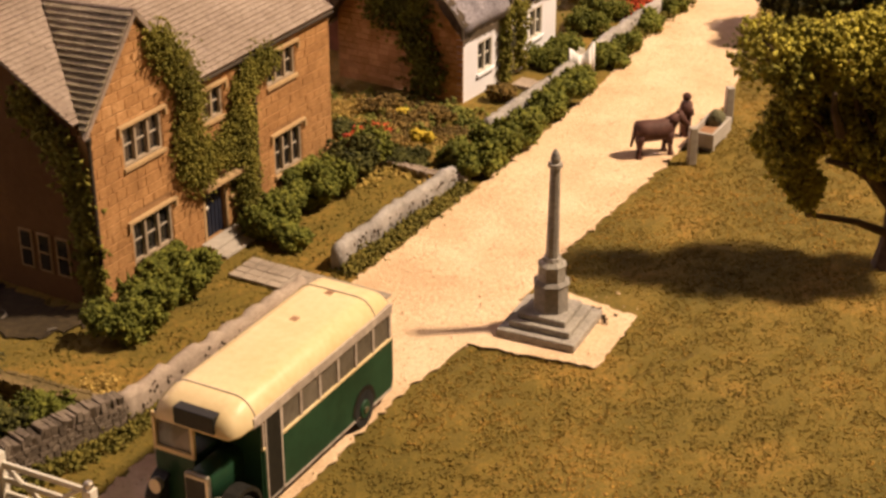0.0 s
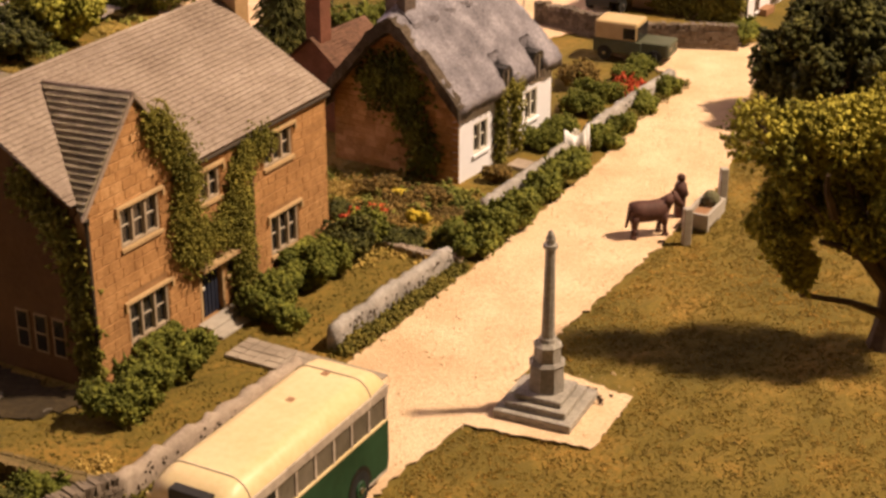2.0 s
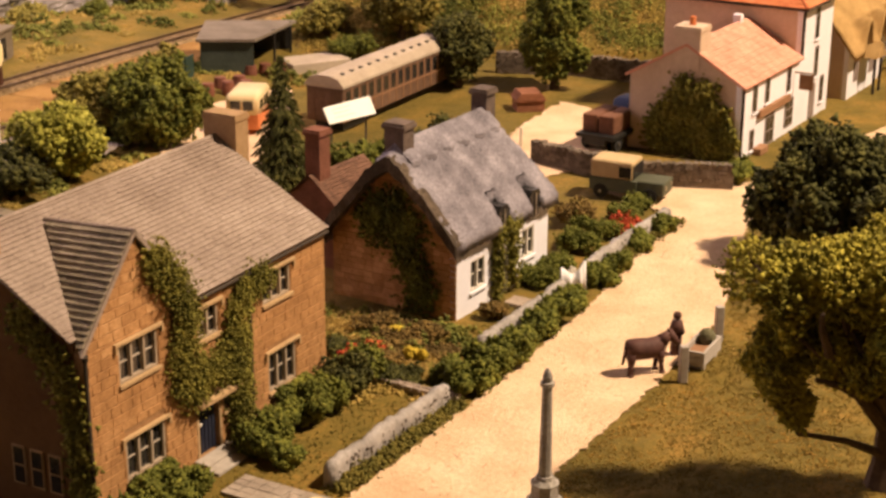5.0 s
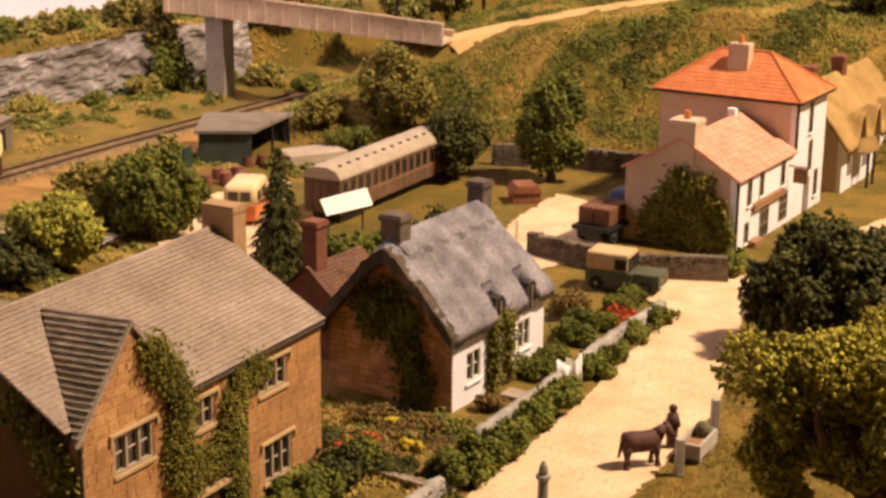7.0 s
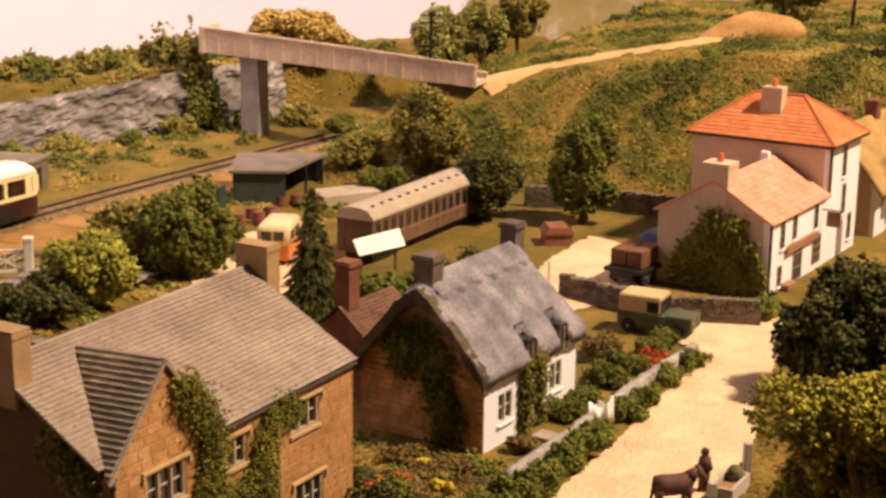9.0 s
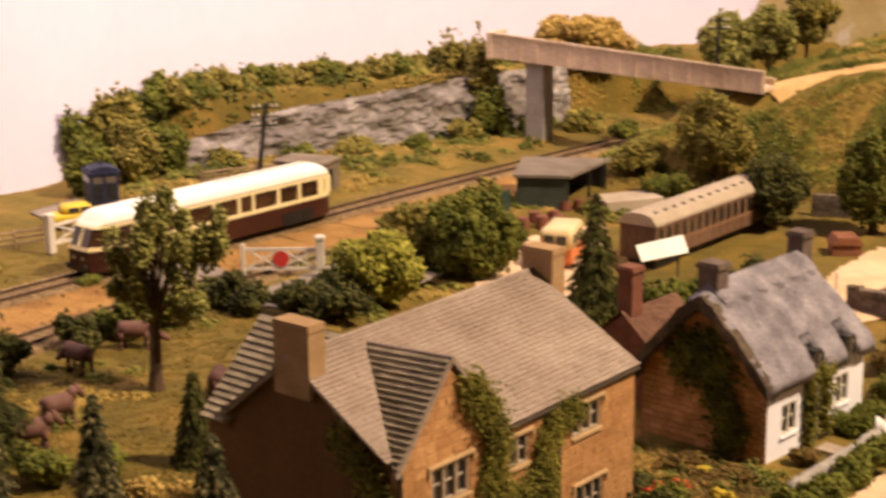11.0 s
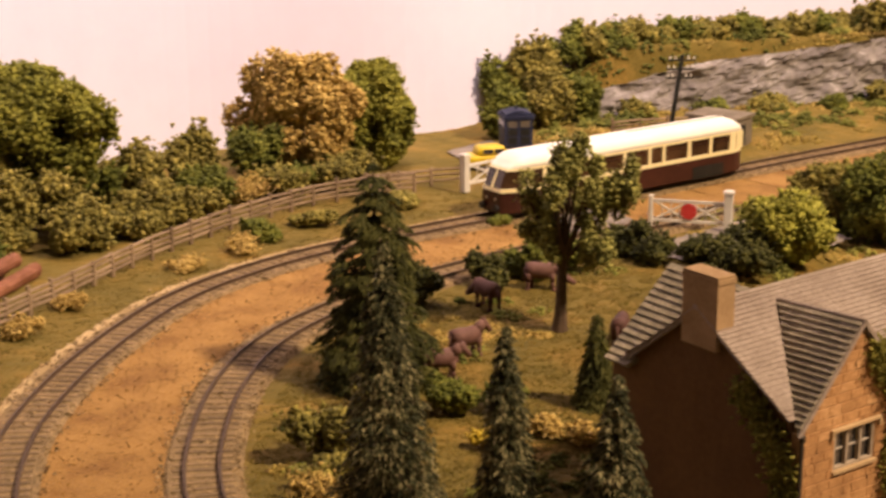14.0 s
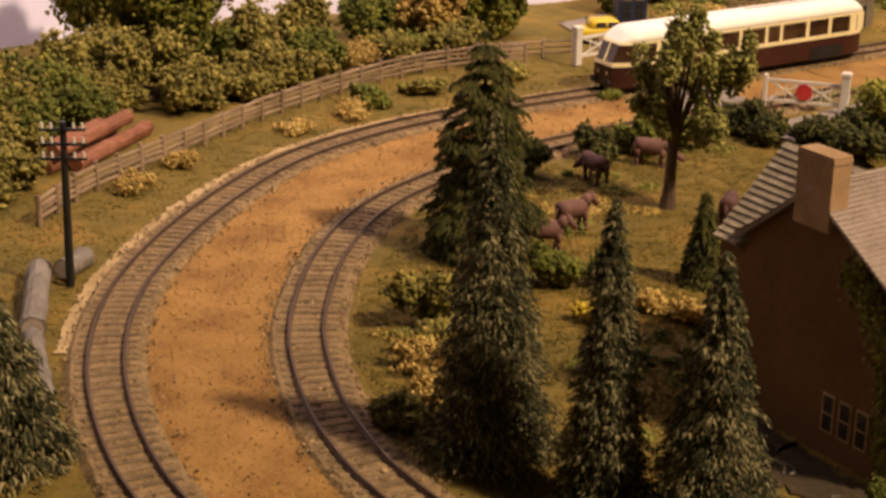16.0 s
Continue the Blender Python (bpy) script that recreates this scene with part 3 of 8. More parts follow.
        slates(r3, "slate", SLATE_DARK, a, b, c, d, 15, 0.6, k, lift=0.12, wobble=0.008)
    # openings
    for u0, u1, z0, z1, n in ((1.95, 4.3, 5.45, 7.1, 3), (2.05, 4.5, 1.2, 3.0, 3), (6.97, 8.33, 5.5, 6.88, 2), (11.6, 13.72, 5.55, 6.98, 3), (11.9, 14.0, 1.25, 3.12, 3), (8.5, 9.05, 1.75, 2.7, 1)):
        casement(h, u0, u1, z0, z1, n)
    bm = BM()
    box(bm, 6.75, 8.08, 0.2, 0.3, 0.2, 2.62, 0.02)
    for k in range(5):
        box(bm, 6.79 + 0.26 * k, 7.0 + 0.26 * k, 0.16, 0.2, 0.25, 2.57)
    door = part("door", bm, NAVY, h, "dark navy plank front door")
    bm = BM()
    box(bm, 6.9, 7.05, 0.08, 0.16, 1.55, 1.7, 0.02)
    part("door_knob", bm, mat_white_bar, door, "pale door knob")
    bm = BM()
    box(bm, 6.55, 6.7, -0.05, 0.4, 0.2, 2.68)
    box(bm, 8.13, 8.28, -0.05, 0.4, 0.2, 2.68)
    box(bm, 6.3, 9.3, -0.5, 0.1, 2.68, 2.88, 0.04)
    part("door_surround", bm, STONE_PALE, h)
    bm = BM()
    box(bm, 6.2, 8.7, -0.8, -0.06, 0.0, 0.28, 0.03)
    box(bm, 6.0, 8.9, -1.5, -0.8, 0.0, 0.15, 0.03)
    part("doorstep", bm, STEP, h, "two worn pale stone steps")
    # pipes and gutter
    bm = BM()
    tube(bm, (10.5, -0.12, 0.2), (10.5, -0.12, E - 0.05), 0.08, seg=6)
    part("drainpipe", bm, DARKWOOD, h)
    bm = BM()
    tube(bm, (-0.1, -0.15, 0.1), (-0.1, -0.15, E - 0.15), 0.09, seg=6)
    tube(bm, (-0.1, -0.15, E - 0.15), (-0.16, -0.22, E + 0.1), 0.13, seg=6)
    part("drainpipe", bm, DARKWOOD, h)
    bm = BM()
    tube(bm, (6.8, -0.2, E + 0.06), (L + 0.05, -0.2, E + 0.18), 0.08, seg=6)
    part("gutter", bm, DARKWOOD, h)
    # chimneys
    chimney(h, -0.28, 0.7, 4.5, 6.5, 9.6, 12.75, BRICKCH, 0, 0.04)
    chimney(h, 16.5, 17.5, 4.75, 6.6, 0.0, 12.45, BRICKCH, 0, 0.05)
    # end-wall windows
    for k in range(3):
        bm = BM()
        y0 = 1.5 + k * 0.95
        box(bm, -0.06, 0.1, y0, y0 + 0.7, 1.1, 2.8)
        w = part("window", bm, BRICKCH, h)
        bm = BM()
        box(bm, -0.08, -0.05, y0 + 0.1, y0 + 0.6, 1.2, 1.9)
        box(bm, -0.08, -0.05, y0 + 0.1, y0 + 0.6, 2.0, 2.7)
        part("pane", bm, GLASS_DARK, w)
    # ivy
    ivy_patch(h, [(4.2, -0.2, 10.0), (4.7, -0.2, 9.4), (5.2, -0.2, 8.8), (5.6, -0.2, 8.2), (5.9, -0.2, 7.5), (6.0, -0.2, 6.8), (5.8, -0.2, 6.0), (5.6, -0.2, 5.2), (6.2, -0.2, 4.6), (7.0, -0.25, 4.2), (7.8, -0.25, 4.0), (8.5, -0.25, 4.2), (6.4, -0.25, 3.6), (5.6, -0.2, 4.2)], 41, 800, 0.72, 0.058)
    ivy_patch(h, [(9.4, -0.2, 0.5 + 0.55 * k) for k in range(9)] + [(9.3, -0.25, 5.6), (9.5, -0.25, 6.3), (10.0, -0.25, 6.9), (10.7, -0.25, 7.0), (11.3, -0.25, 7.0), (8.9, -0.3, 4.8)], 42, 700, 0.62, 0.058)
    rng = np.random.default_rng(43)
    c = np.concatenate([np.array((-0.15, y, z)) + rng.normal(size=(260, 3)) * (0.1, 0.3, 0.4) for y, z in ((0.3, 1.0), (0.3, 1.9), (0.4, 2.8), (0.5, 3.7), (0.6, 4.6), (0.8, 5.5), (1.0, 6.3), (1.5, 7.0), (2.2, 7.7), (2.9, 8.2))])
    v, f = crumbs(rng, c, rng.uniform(0.06, 0.14, len(c)))
    raw("ivy", v, f, IVY, h, "shaggy green climbing plant")
    # planted window boxes
    for u in (2.0, 12.0):
        bm = BM()
        box(bm, u, u + 2.6, -0.6, -0.05, 0.55, 0.75, 0.03)
        wb = part("window_box", bm, STEP, h, "pale stone window box")
        rng = np.random.default_rng(int(u))
        p = blob_points(rng, [(u + 0.4 + 0.6 * k, -0.35, 1.0, 0.42, 0.3, 0.35) for k in range(4)], 150)
        v, f = crumbs(rng, p, 0.1)
        raw("plant", v, f, LEAF, wb, "green window-box plants")
    return h


# brown render with the end wall's shade in its colour; rear gable shares it
STONE_SHADED = mat("shaded_render", (0.105, 0.0496, 0.0161), (0.18, 0.0899, 0.031), 24, 0.95, 0.4, (0.143, 0.0713, 0.0248), 12)
SLATE_DARK = mat("weathered_slate", (0.192, 0.156, 0.108), (0.396, 0.324, 0.228), 60, 0.9, 0.4, (0.288, 0.24, 0.168), 8, island=0.5)
stone_house()


def cottage():
    L, D, E, R = 9.9, 7.8, 3.9, 8.9
    h = thing("cottage", "white-fronted stone cottage with a grey thatched roof", "house", 1.02, 78.7, VZ, 58)
    holes = [(1.4, 2.9, 1.2, 2.9), (6.9, 8.3, 1.4, 3.1), (4.2, 5.3, 0.1, 2.6)]
    bm = BM()
    wall_with_holes(bm, 0, L, 0, E, holes, 0, 0.4)
    part("wall_front", bm, WHITE, h, "white painted front wall")
    for x0 in (0, L - 0.4):
        bm = BM()
        prism(bm, [(0.4, 0), (D, 0), (D, E), (D / 2, R - 0.5), (0.4, E + 0.3)], "x", x0, x0 + 0.4)
        part("wall_end", bm, STONE_WARM, h, "rough brown stone end wall")
    bm = BM()
    box(bm, 0.4, L - 0.4, D - 0.4, D, 0, E)
    part("wall_back", bm, STONE_WARM, h)
    courses(h, "stone_block", STONE_WARM, 0, D, 0, R - 0.6, [], 0.34, 0.6, 0.05, lambda u, z, o: (-o, u, z), 23, gable=lambda z: (max(0, (z - E) * D / 2 / (R - E)), D - max(0, (z - E) * D / 2 / (R - E))))
    for u0, u1, z0, z1 in holes[:2]:
        casement(h, u0, u1, z0, z1, 2, frame=mat_white_bar, sill=WHITE, lintel=False, bars=1)
    bm = BM()
    box(bm, 4.25, 5.25, 0.15, 0.25, 0.1, 2.6)
    part("door", bm, mat_white_bar, h, "pale painted cottage door")
    # thatch: a rounded roof whose eave lifts over two dormer windows
    nu, nv = 66, 30
    rng = np.random.default_rng(8)
    rows = []
    for j in range(2 * nv + 1):
        v = (j - nv) / nv  # -1 front eave, 0 ridge, 1 back eave
        for i in range(nu + 1):
            u = -0.7 + (L + 1.05) * i / nu
            a = abs(v)
            y = D / 2 + v * (D / 2 + (0.45 if v < 0 else 0.75))
            z = R + 0.15 - (R - E + (-0.4 if v < 0 else 0.75)) * (a ** 1.12) - 0.25 * (1 - a) ** 8
            hip = smooth01((u - (L - 0.9)) / 1.5)
            z -= 1.2 * hip * (1 - a) ** 1.2
            z -= 0.3 * smooth01((0.4 - u) / 1.1) * (1 - a)
            if v < 0 and any(abs(u - c) < 0.58 for c in (4.55, 8.0)):
                # a notch in the eave above each upper window
                y = max(y, 0.75)
                a = (D / 2 - y) / (D / 2 + 0.45)
                z = max(z, R + 0.15 - (R - E - 0.4) * a ** 1.12)
            rows.append((u, y, z + rng.normal() * 0.055))
    top = np.array(rows).reshape(2 * nv + 1, nu + 1, 3)
    low = top - (0, 0, 0.62)
    low[:, 0] += (0.1, 0, 0)
    m = (2 * nv + 1) * (nu + 1)
    ids = np.arange(m).reshape(2 * nv + 1, nu + 1)
    q = np.stack([ids[:-1, :-1], ids[:-1, 1:], ids[1:, 1:], ids[1:, :-1]], -1).reshape(-1, 4)
    faces = q.tolist() + (q[:, ::-1] + m).tolist()
    for line in (ids[0], ids[-1][::-1], ids[:, 0][::-1], ids[:, -1]):
        faces += [[int(b), int(a), int(a + m), int(b + m)] for a, b in zip(line, line[1:])]
    th = raw("roof", np.concatenate([top.reshape(-1, 3), low.reshape(-1, 3)]), faces, THATCH, h, "thick rounded grey thatch")
    th.data.shade_smooth()
    # dark mossy verge over the end wall
    bm = BM()
    edge = top[::2, 0]
    vr = np.random.default_rng(9)
    loft(bm, [[(x - 0.12 + vr.normal() * 0.03, y, z + 0.06), (x + 0.55, y, z + 0.08), (x + 0.55, y, z - 0.72), (x + 0.3, y, z - 0.85), (x - 0.1 + vr.normal() * 0.03, y, z - 0.7)] for x, y, z in edge])
    part("thatch_verge", bm, mat("dark_mossy_thatch", (0.035, 0.026, 0.018), (0.17, 0.125, 0.09), 60, 0.95, 1.0, (0.085, 0.063, 0.045), 8), th, "dark mossy edge of the thatch")
    # ridge roll of thatch with scalloped edge
    bm = BM()
    rings = []
    for i in range(40):
        u = 0.1 + (L - 0.7) * i / 39
        e = 1.15 + 0.16 * math.sin(i * 0.9)
        drop = 0.3 * smooth01((0.4 - u) / 1.1)
        rings.append([(u, D / 2 - e, R - 0.95 - drop), (u, D / 2 - e + 0.04, R - 0.68 - drop), (u, D / 2, R + 0.2 - drop), (u, D / 2 + e - 0.05, R - 0.88 - drop), (u, D / 2 + e, R - 1.02 - drop)])
    loft(bm, rings)
    part("thatch_ridge", bm, THATCH, th, "thicker ridge of thatch")
    for c in (4.55, 8.0):
        bm = BM()
        w = 0.6
        prism(bm, [(c - w, E - 0.3), (c + w, E - 0.3), (c + w, E + 1.0), (c + w * 0.6, E + 1.3), (c - w * 0.6, E + 1.3), (c - w, E + 1.0)], "y", -0.2, 0.9)
        d = part("dormer_window", bm, GLASS_DARK, h, "small dark dormer window under the thatch")
        bm = BM()
        box(bm, c - 0.03, c + 0.03, -0.26, -0.22, E - 0.25, E + 1.1)
        part("glazing_bar", bm, FRAME_PALE, d)
    chimney(h, 0.15, 1.15, D / 2 - 0.55, D / 2 + 0.65, R - 1.6, R + 1.2, CHIM_GREY)
    chimney(h, L - 0.9, L + 0.1, D / 2 - 0.3, D / 2 + 0.7, R - 1.5, R + 1.2, CHIM_GREY)
    # ivy on the end wall and round the door
    rng = np.random.default_rng(44)
    c = np.concatenate([np.array((-0.25, y, z)) + rng.normal(size=(330, 3)) * (0.12, 0.5, 0.5) for y, z in ((2.2, 0.7), (2.0, 1.5), (2.4, 2.4), (3.0, 3.3), (3.3, 4.2), (4.0, 5.0), (4.6, 5.6), (5.2, 5.2), (3.4, 5.9), (2.6, 4.8), (5.0, 4.3))])
    v, f = crumbs(rng, c, rng.uniform(0.05, 0.12, len(c)))
    raw("ivy", v, f, LEAF, h, "dark green climbing plant")
    ivy_patch(h, [(3.9, -0.2, 0.4 + 0.5 * k) for k in range(8)] + [(5.6, -0.2, 0.6 + 0.5 * k) for k in range(8)] + [(4.4, -0.25, 3.8), (5.0, -0.25, 4.0)], 45, 130, 0.36, 0.085)
    # brick outbuilding with its chimney at the back
    o = thing("outbuilding", "small brick outbuilding with a red tiled roof", "building", -5.0, 86.2, VZ, 58)
    bm = BM()
    prism(bm, [(0, 0), (5.0, 0), (5.0, 3.2), (2.5, 5.2), (0, 3.2)], "x", 0, 5)
    part("wall", bm, CHIM_RED, o)
    for s, k in ((0, 46), (1, 47)):
        y0 = -0.3 if s == 0 else 5.3
        slates(o, "roof_tile", BROWN_TILE, (-0.2, y0, 2.9), (5.2, y0, 2.9), (5.2, 2.5, 5.35), (-0.2, 2.5, 5.35), 15, 0.3, k)
    chimney(o, 0.2, 1.2, 2.0, 3.0, 4.0, 7.9, CHIM_RED)


CHIM_GREY = mat("sooty_chimney", (0.075, 0.055, 0.045), (0.18, 0.13, 0.105), 90, 0.9, 0.5)
CHIM_RED = mat("red_brick", (0.12, 0.045, 0.025), (0.25, 0.1, 0.06), 110, 0.9, 0.5)
BROWN_TILE = mat("brown_tile", (0.09, 0.045, 0.03), (0.19, 0.1, 0.065), 70, 0.9, 0.4, island=0.5)
cottage()

TAN_WALL = mat("tan_render", (0.5, 0.37, 0.26), (0.64, 0.49, 0.36), 40, 0.9, 0.2)
PINK_TILE = mat("faded_pink_tile", (0.55, 0.24, 0.16), (0.74, 0.38, 0.27), 60, 0.9, 0.4, island=0.4)
RED_TILE = mat("bright_red_tile", (0.48, 0.14, 0.05), (0.64, 0.24, 0.1), 60, 0.85, 0.4, island=0.4)
SHUTTER = mat("grey_brown_shutter", (0.16, 0.12, 0.11), (0.3, 0.24, 0.21), 80, 0.8, 0.2)
SIGNBOARD = mat("brown_signboard", (0.24, 0.12, 0.06), (0.36, 0.2, 0.11), 70, 0.7, 0.2)


def inn():
    h = thing("inn", "white-fronted inn with an orange tiled hipped roof", "house", 20.9, 108.6, VZ, 58.5)
    L1, D1, E1, R1 = 11.6, 8.4, 5.5, 7.9
    L2, D2, E2, R2 = 7.0, 11.0, 9.1, 12.0
    bm = BM()
    box(bm, 0, L1, 0, 0.4, 0, E1)
    part("wall_front", bm, WHITE, h, "white painted front wall")
    bm = BM()
    prism(bm, [(0.4, 0), (D1, 0), (D1, E1), (D1 / 2, R1 - 0.1), (0.4, E1 + 0.2)], "x", 0, 0.4)
    part("wall_end", bm, TAN_WALL, h, "tan rendered end wall")
    bm = BM()
    box(bm, 0.4, L1, D1 - 0.4, D1, 0, E1)
    part("wall_back", bm, TAN_WALL, h)
    for y0, k in ((-0.35, 51), (D1 + 0.35, 52)):
        a, b, c, d = (-0.15, y0, E1 - 0.15), (L1, y0, E1 - 0.15), (L1, D1 / 2, R1 + 0.1), (-0.15, D1 / 2, R1 + 0.1)
        bm = BM()
        slab(bm, a, b, c, d, 0.14)
        r = part("roof", bm, PINK_TILE, h, "faded pinkish tiled roof")
        slates(r, "roof_tile", PINK_TILE, a, b, c, d, 11, 0.45, k, 0.05)
    # the taller block
    bm = BM()
    box(bm, L1, L1 + L2, 0, 0.4, 0, E2)
    part("wall_front", bm, WHITE, h, "white painted front wall")
    bm = BM()
    box(bm, L1, L1 + 0.4, 0.4, D2, 0, E2)
    part("wall_end", bm, TAN_WALL, h, "tan rendered side wall")
    bm = BM()
    box(bm, L1 + 0.4, L1 + L2, D2 - 0.4, D2, 0, E2)
    box(bm, L1 + L2 - 0.4, L1 + L2, 0.4, D2 - 0.4, 0, E2)
    part("wall_back", bm, TAN_WALL, h)
    e = 0.5
    x0, x1, y0, y1 = L1 - e, L1 + L2 + e, -e, D2 + e
    ra, rb = ((x0 + x1) / 2, y0 + 4.0, R2), ((x0 + x1) / 2, y1 - 4.0, R2)
    A, B, C, Dd = (x0, y0, E2), (x1, y0, E2), (x1, y1, E2), (x0, y1, E2)
    bm = BM()
    vs = {p: bm.verts.new(p) for p in (A, B, C, Dd, ra, rb)}
    for fc in ((A, B, ra), (B, C, rb, ra), (C, Dd, rb), (Dd, A, ra, rb), (Dd, C, B, A)):
        bm.faces.new([vs[p] for p in fc])
    roof = part("hipped_roof", bm, RED_TILE, h, "bright orange hipped tile roof")
    for a, b, c, d, k in ((A, B, ra, ra, 53), (B, C, rb, ra, 54), (Dd, A, ra, rb, 55), (C, Dd, rb, rb, 56)):
        slates(roof, "roof_tile", RED_TILE, a, b, c, d, 12, 0.45, k, 0.05)
    bm = BM()
    box(bm, x0, x1, y0, y1, E2 - 0.22, E2 - 0.01)
    part("eaves_board", bm, DARKWOOD, h)
    bm = BM()
    for p, q in ((A, ra), (B, ra), (C, rb), (Dd, rb), (ra, rb)):
        tube(bm, Vector(p) + Vector((0, 0, 0.06)), Vector(q) + Vector((0, 0, 0.06)), 0.11, seg=6)
    part("hip_tile", bm, RED_TILE, roof)
    chimney(h, 13.3, 14.4, 4.7, 6.3, 10.0, 12.75, TAN_WALL, 1, 0.03)
    chimney(h, -0.1, 1.7, 3.2, 5.2, 6.2, 9.2, TAN_WALL, 1, 0.05)
    chimney(h, 9.4, 9.9, 4.0, 4.6, 7.0, 8.5, WHITE, 0, 0.02)
    # shutters and sashes along the front
    def sash(u, z0, z1, w=0.85):
        bm = BM()
        box(bm, u, u + w, -0.05, 0.1, z0, z1)
        wd = part("window", bm, SHUTTER, h)
        bm = BM()
        box(bm, u + 0.12, u + w - 0.12, -0.08, -0.05, z0 + 0.12, (z0 + z1) / 2 - 0.04)
        box(bm, u + 0.12, u + w - 0.12, -0.08, -0.05, (z0 + z1) / 2 + 0.04, z1 - 0.12)
        part("pane", bm, GLASS_DARK, wd)
        bm = BM()
        box(bm, u - 0.1, u + w + 0.1, -0.16, 0.02, z0 - 0.12, z0 - 0.01)
        part("sill", bm, WHITE, wd)
    for u, z0, z1 in ((2.2, 3.1, 5.1), (4.6, 3.3, 5.2), (9.0, 3.2, 5.1), (14.6, 6.2, 8.6), (14.9, 3.2, 5.6), (2.0, 0.4, 1.9), (16.6, 0.9, 3.0)):
        sash(u, z0, z1)
    bm = BM()
    box(bm, 5.0, 6.8, -0.06, 0.1, 0.1, 2.3)
    door = part("door", bm, SHUTTER, h, "grey panelled inn door")
    bm = BM()
    for a in (5.2, 6.0):
        box(bm, a, a + 0.6, -0.1, -0.06, 1.2, 2.1)
        box(bm, a, a + 0.6, -0.1, -0.06, 0.3, 1.05)
    part("door_panel", bm, GLASS_DARK, door)
    bm = BM()
    box(bm, 9.0, 10.7, -0.06, 0.1, 0.5, 2.6)
    win = part("window", bm, SHUTTER, h)
    bm = BM()
    for a in (9.15, 9.95):
        for z in (0.65, 1.3, 1.95):
            box(bm, a, a + 0.62, -0.09, -0.06, z, z + 0.5)
    part("pane", bm, GLASS_DARK, win)
    bm = BM()
    box(bm, 14.3, 15.5, -0.06, 0.1, 0.1, 2.7)
    part("door", bm, SHUTTER, h, "grey side door")
    bm = BM()
    box(bm, 3.2, 9.4, -0.3, -0.01, 2.55, 3.1, 0.03)
    part("signboard", bm, SIGNBOARD, h, "long brown signboard with illegible writing")
    bm = BM()
    box(bm, 10.6, 10.7, -1.5, -0.02, 4.4, 4.5)
    box(bm, 10.6, 10.7, -1.5, -0.4, 3.2, 4.35, 0.03)
    part("hanging_sign", bm, SIGNBOARD, h, "hanging square inn sign")
    bm = BM()
    box(bm, 2.6, 4.2, -0.7, -0.05, 0, 0.5, 0.04)
    part("bench", bm, SIGNBOARD, h, "low brown bench")
    bm = BM()
    tube(bm, (0.15, -0.12, 0), (0.15, -0.12, E1), 0.1, seg=6)
    tube(bm, (L1 + 0.1, -0.12, E1 - 0.2), (L1 + 0.1, -0.12, E2 - 0.2), 0.1, seg=6)
    part("drainpipe", bm, DARKWOOD, h)
    # creeper over the end wall
    rng = np.random.default_rng(57)
    c = np.concatenate([np.array((-0.2, y, z)) + rng.normal(size=(300, 3)) * (0.14, 0.4, 0.42) for y, z in ((0.9, 0.5), (0.8, 1.4), (1.1, 2.3), (1.6, 3.2), (1.7, 0.9), (2.1, 2.0), (2.3, 3.0), (2.7, 4.0), (2.6, 4.7), (3.2, 1.2), (3.1, 2.4), (3.5, 3.4), (3.9, 4.4), (4.3, 5.0), (4.4, 2.8), (4.8, 3.9), (5.3, 3.2), (5.2, 1.8), (5.9, 2.6), (6.3, 1.7), (6.0, 0.8), (4.4, 0.9), (5.2, 0.5), (2.6, 0.4))])
    v, f = crumbs(rng, c, rng.uniform(0.08, 0.17, len(c)))
    raw("creeper", v, f, IVY, h, "thick green creeper")


inn()


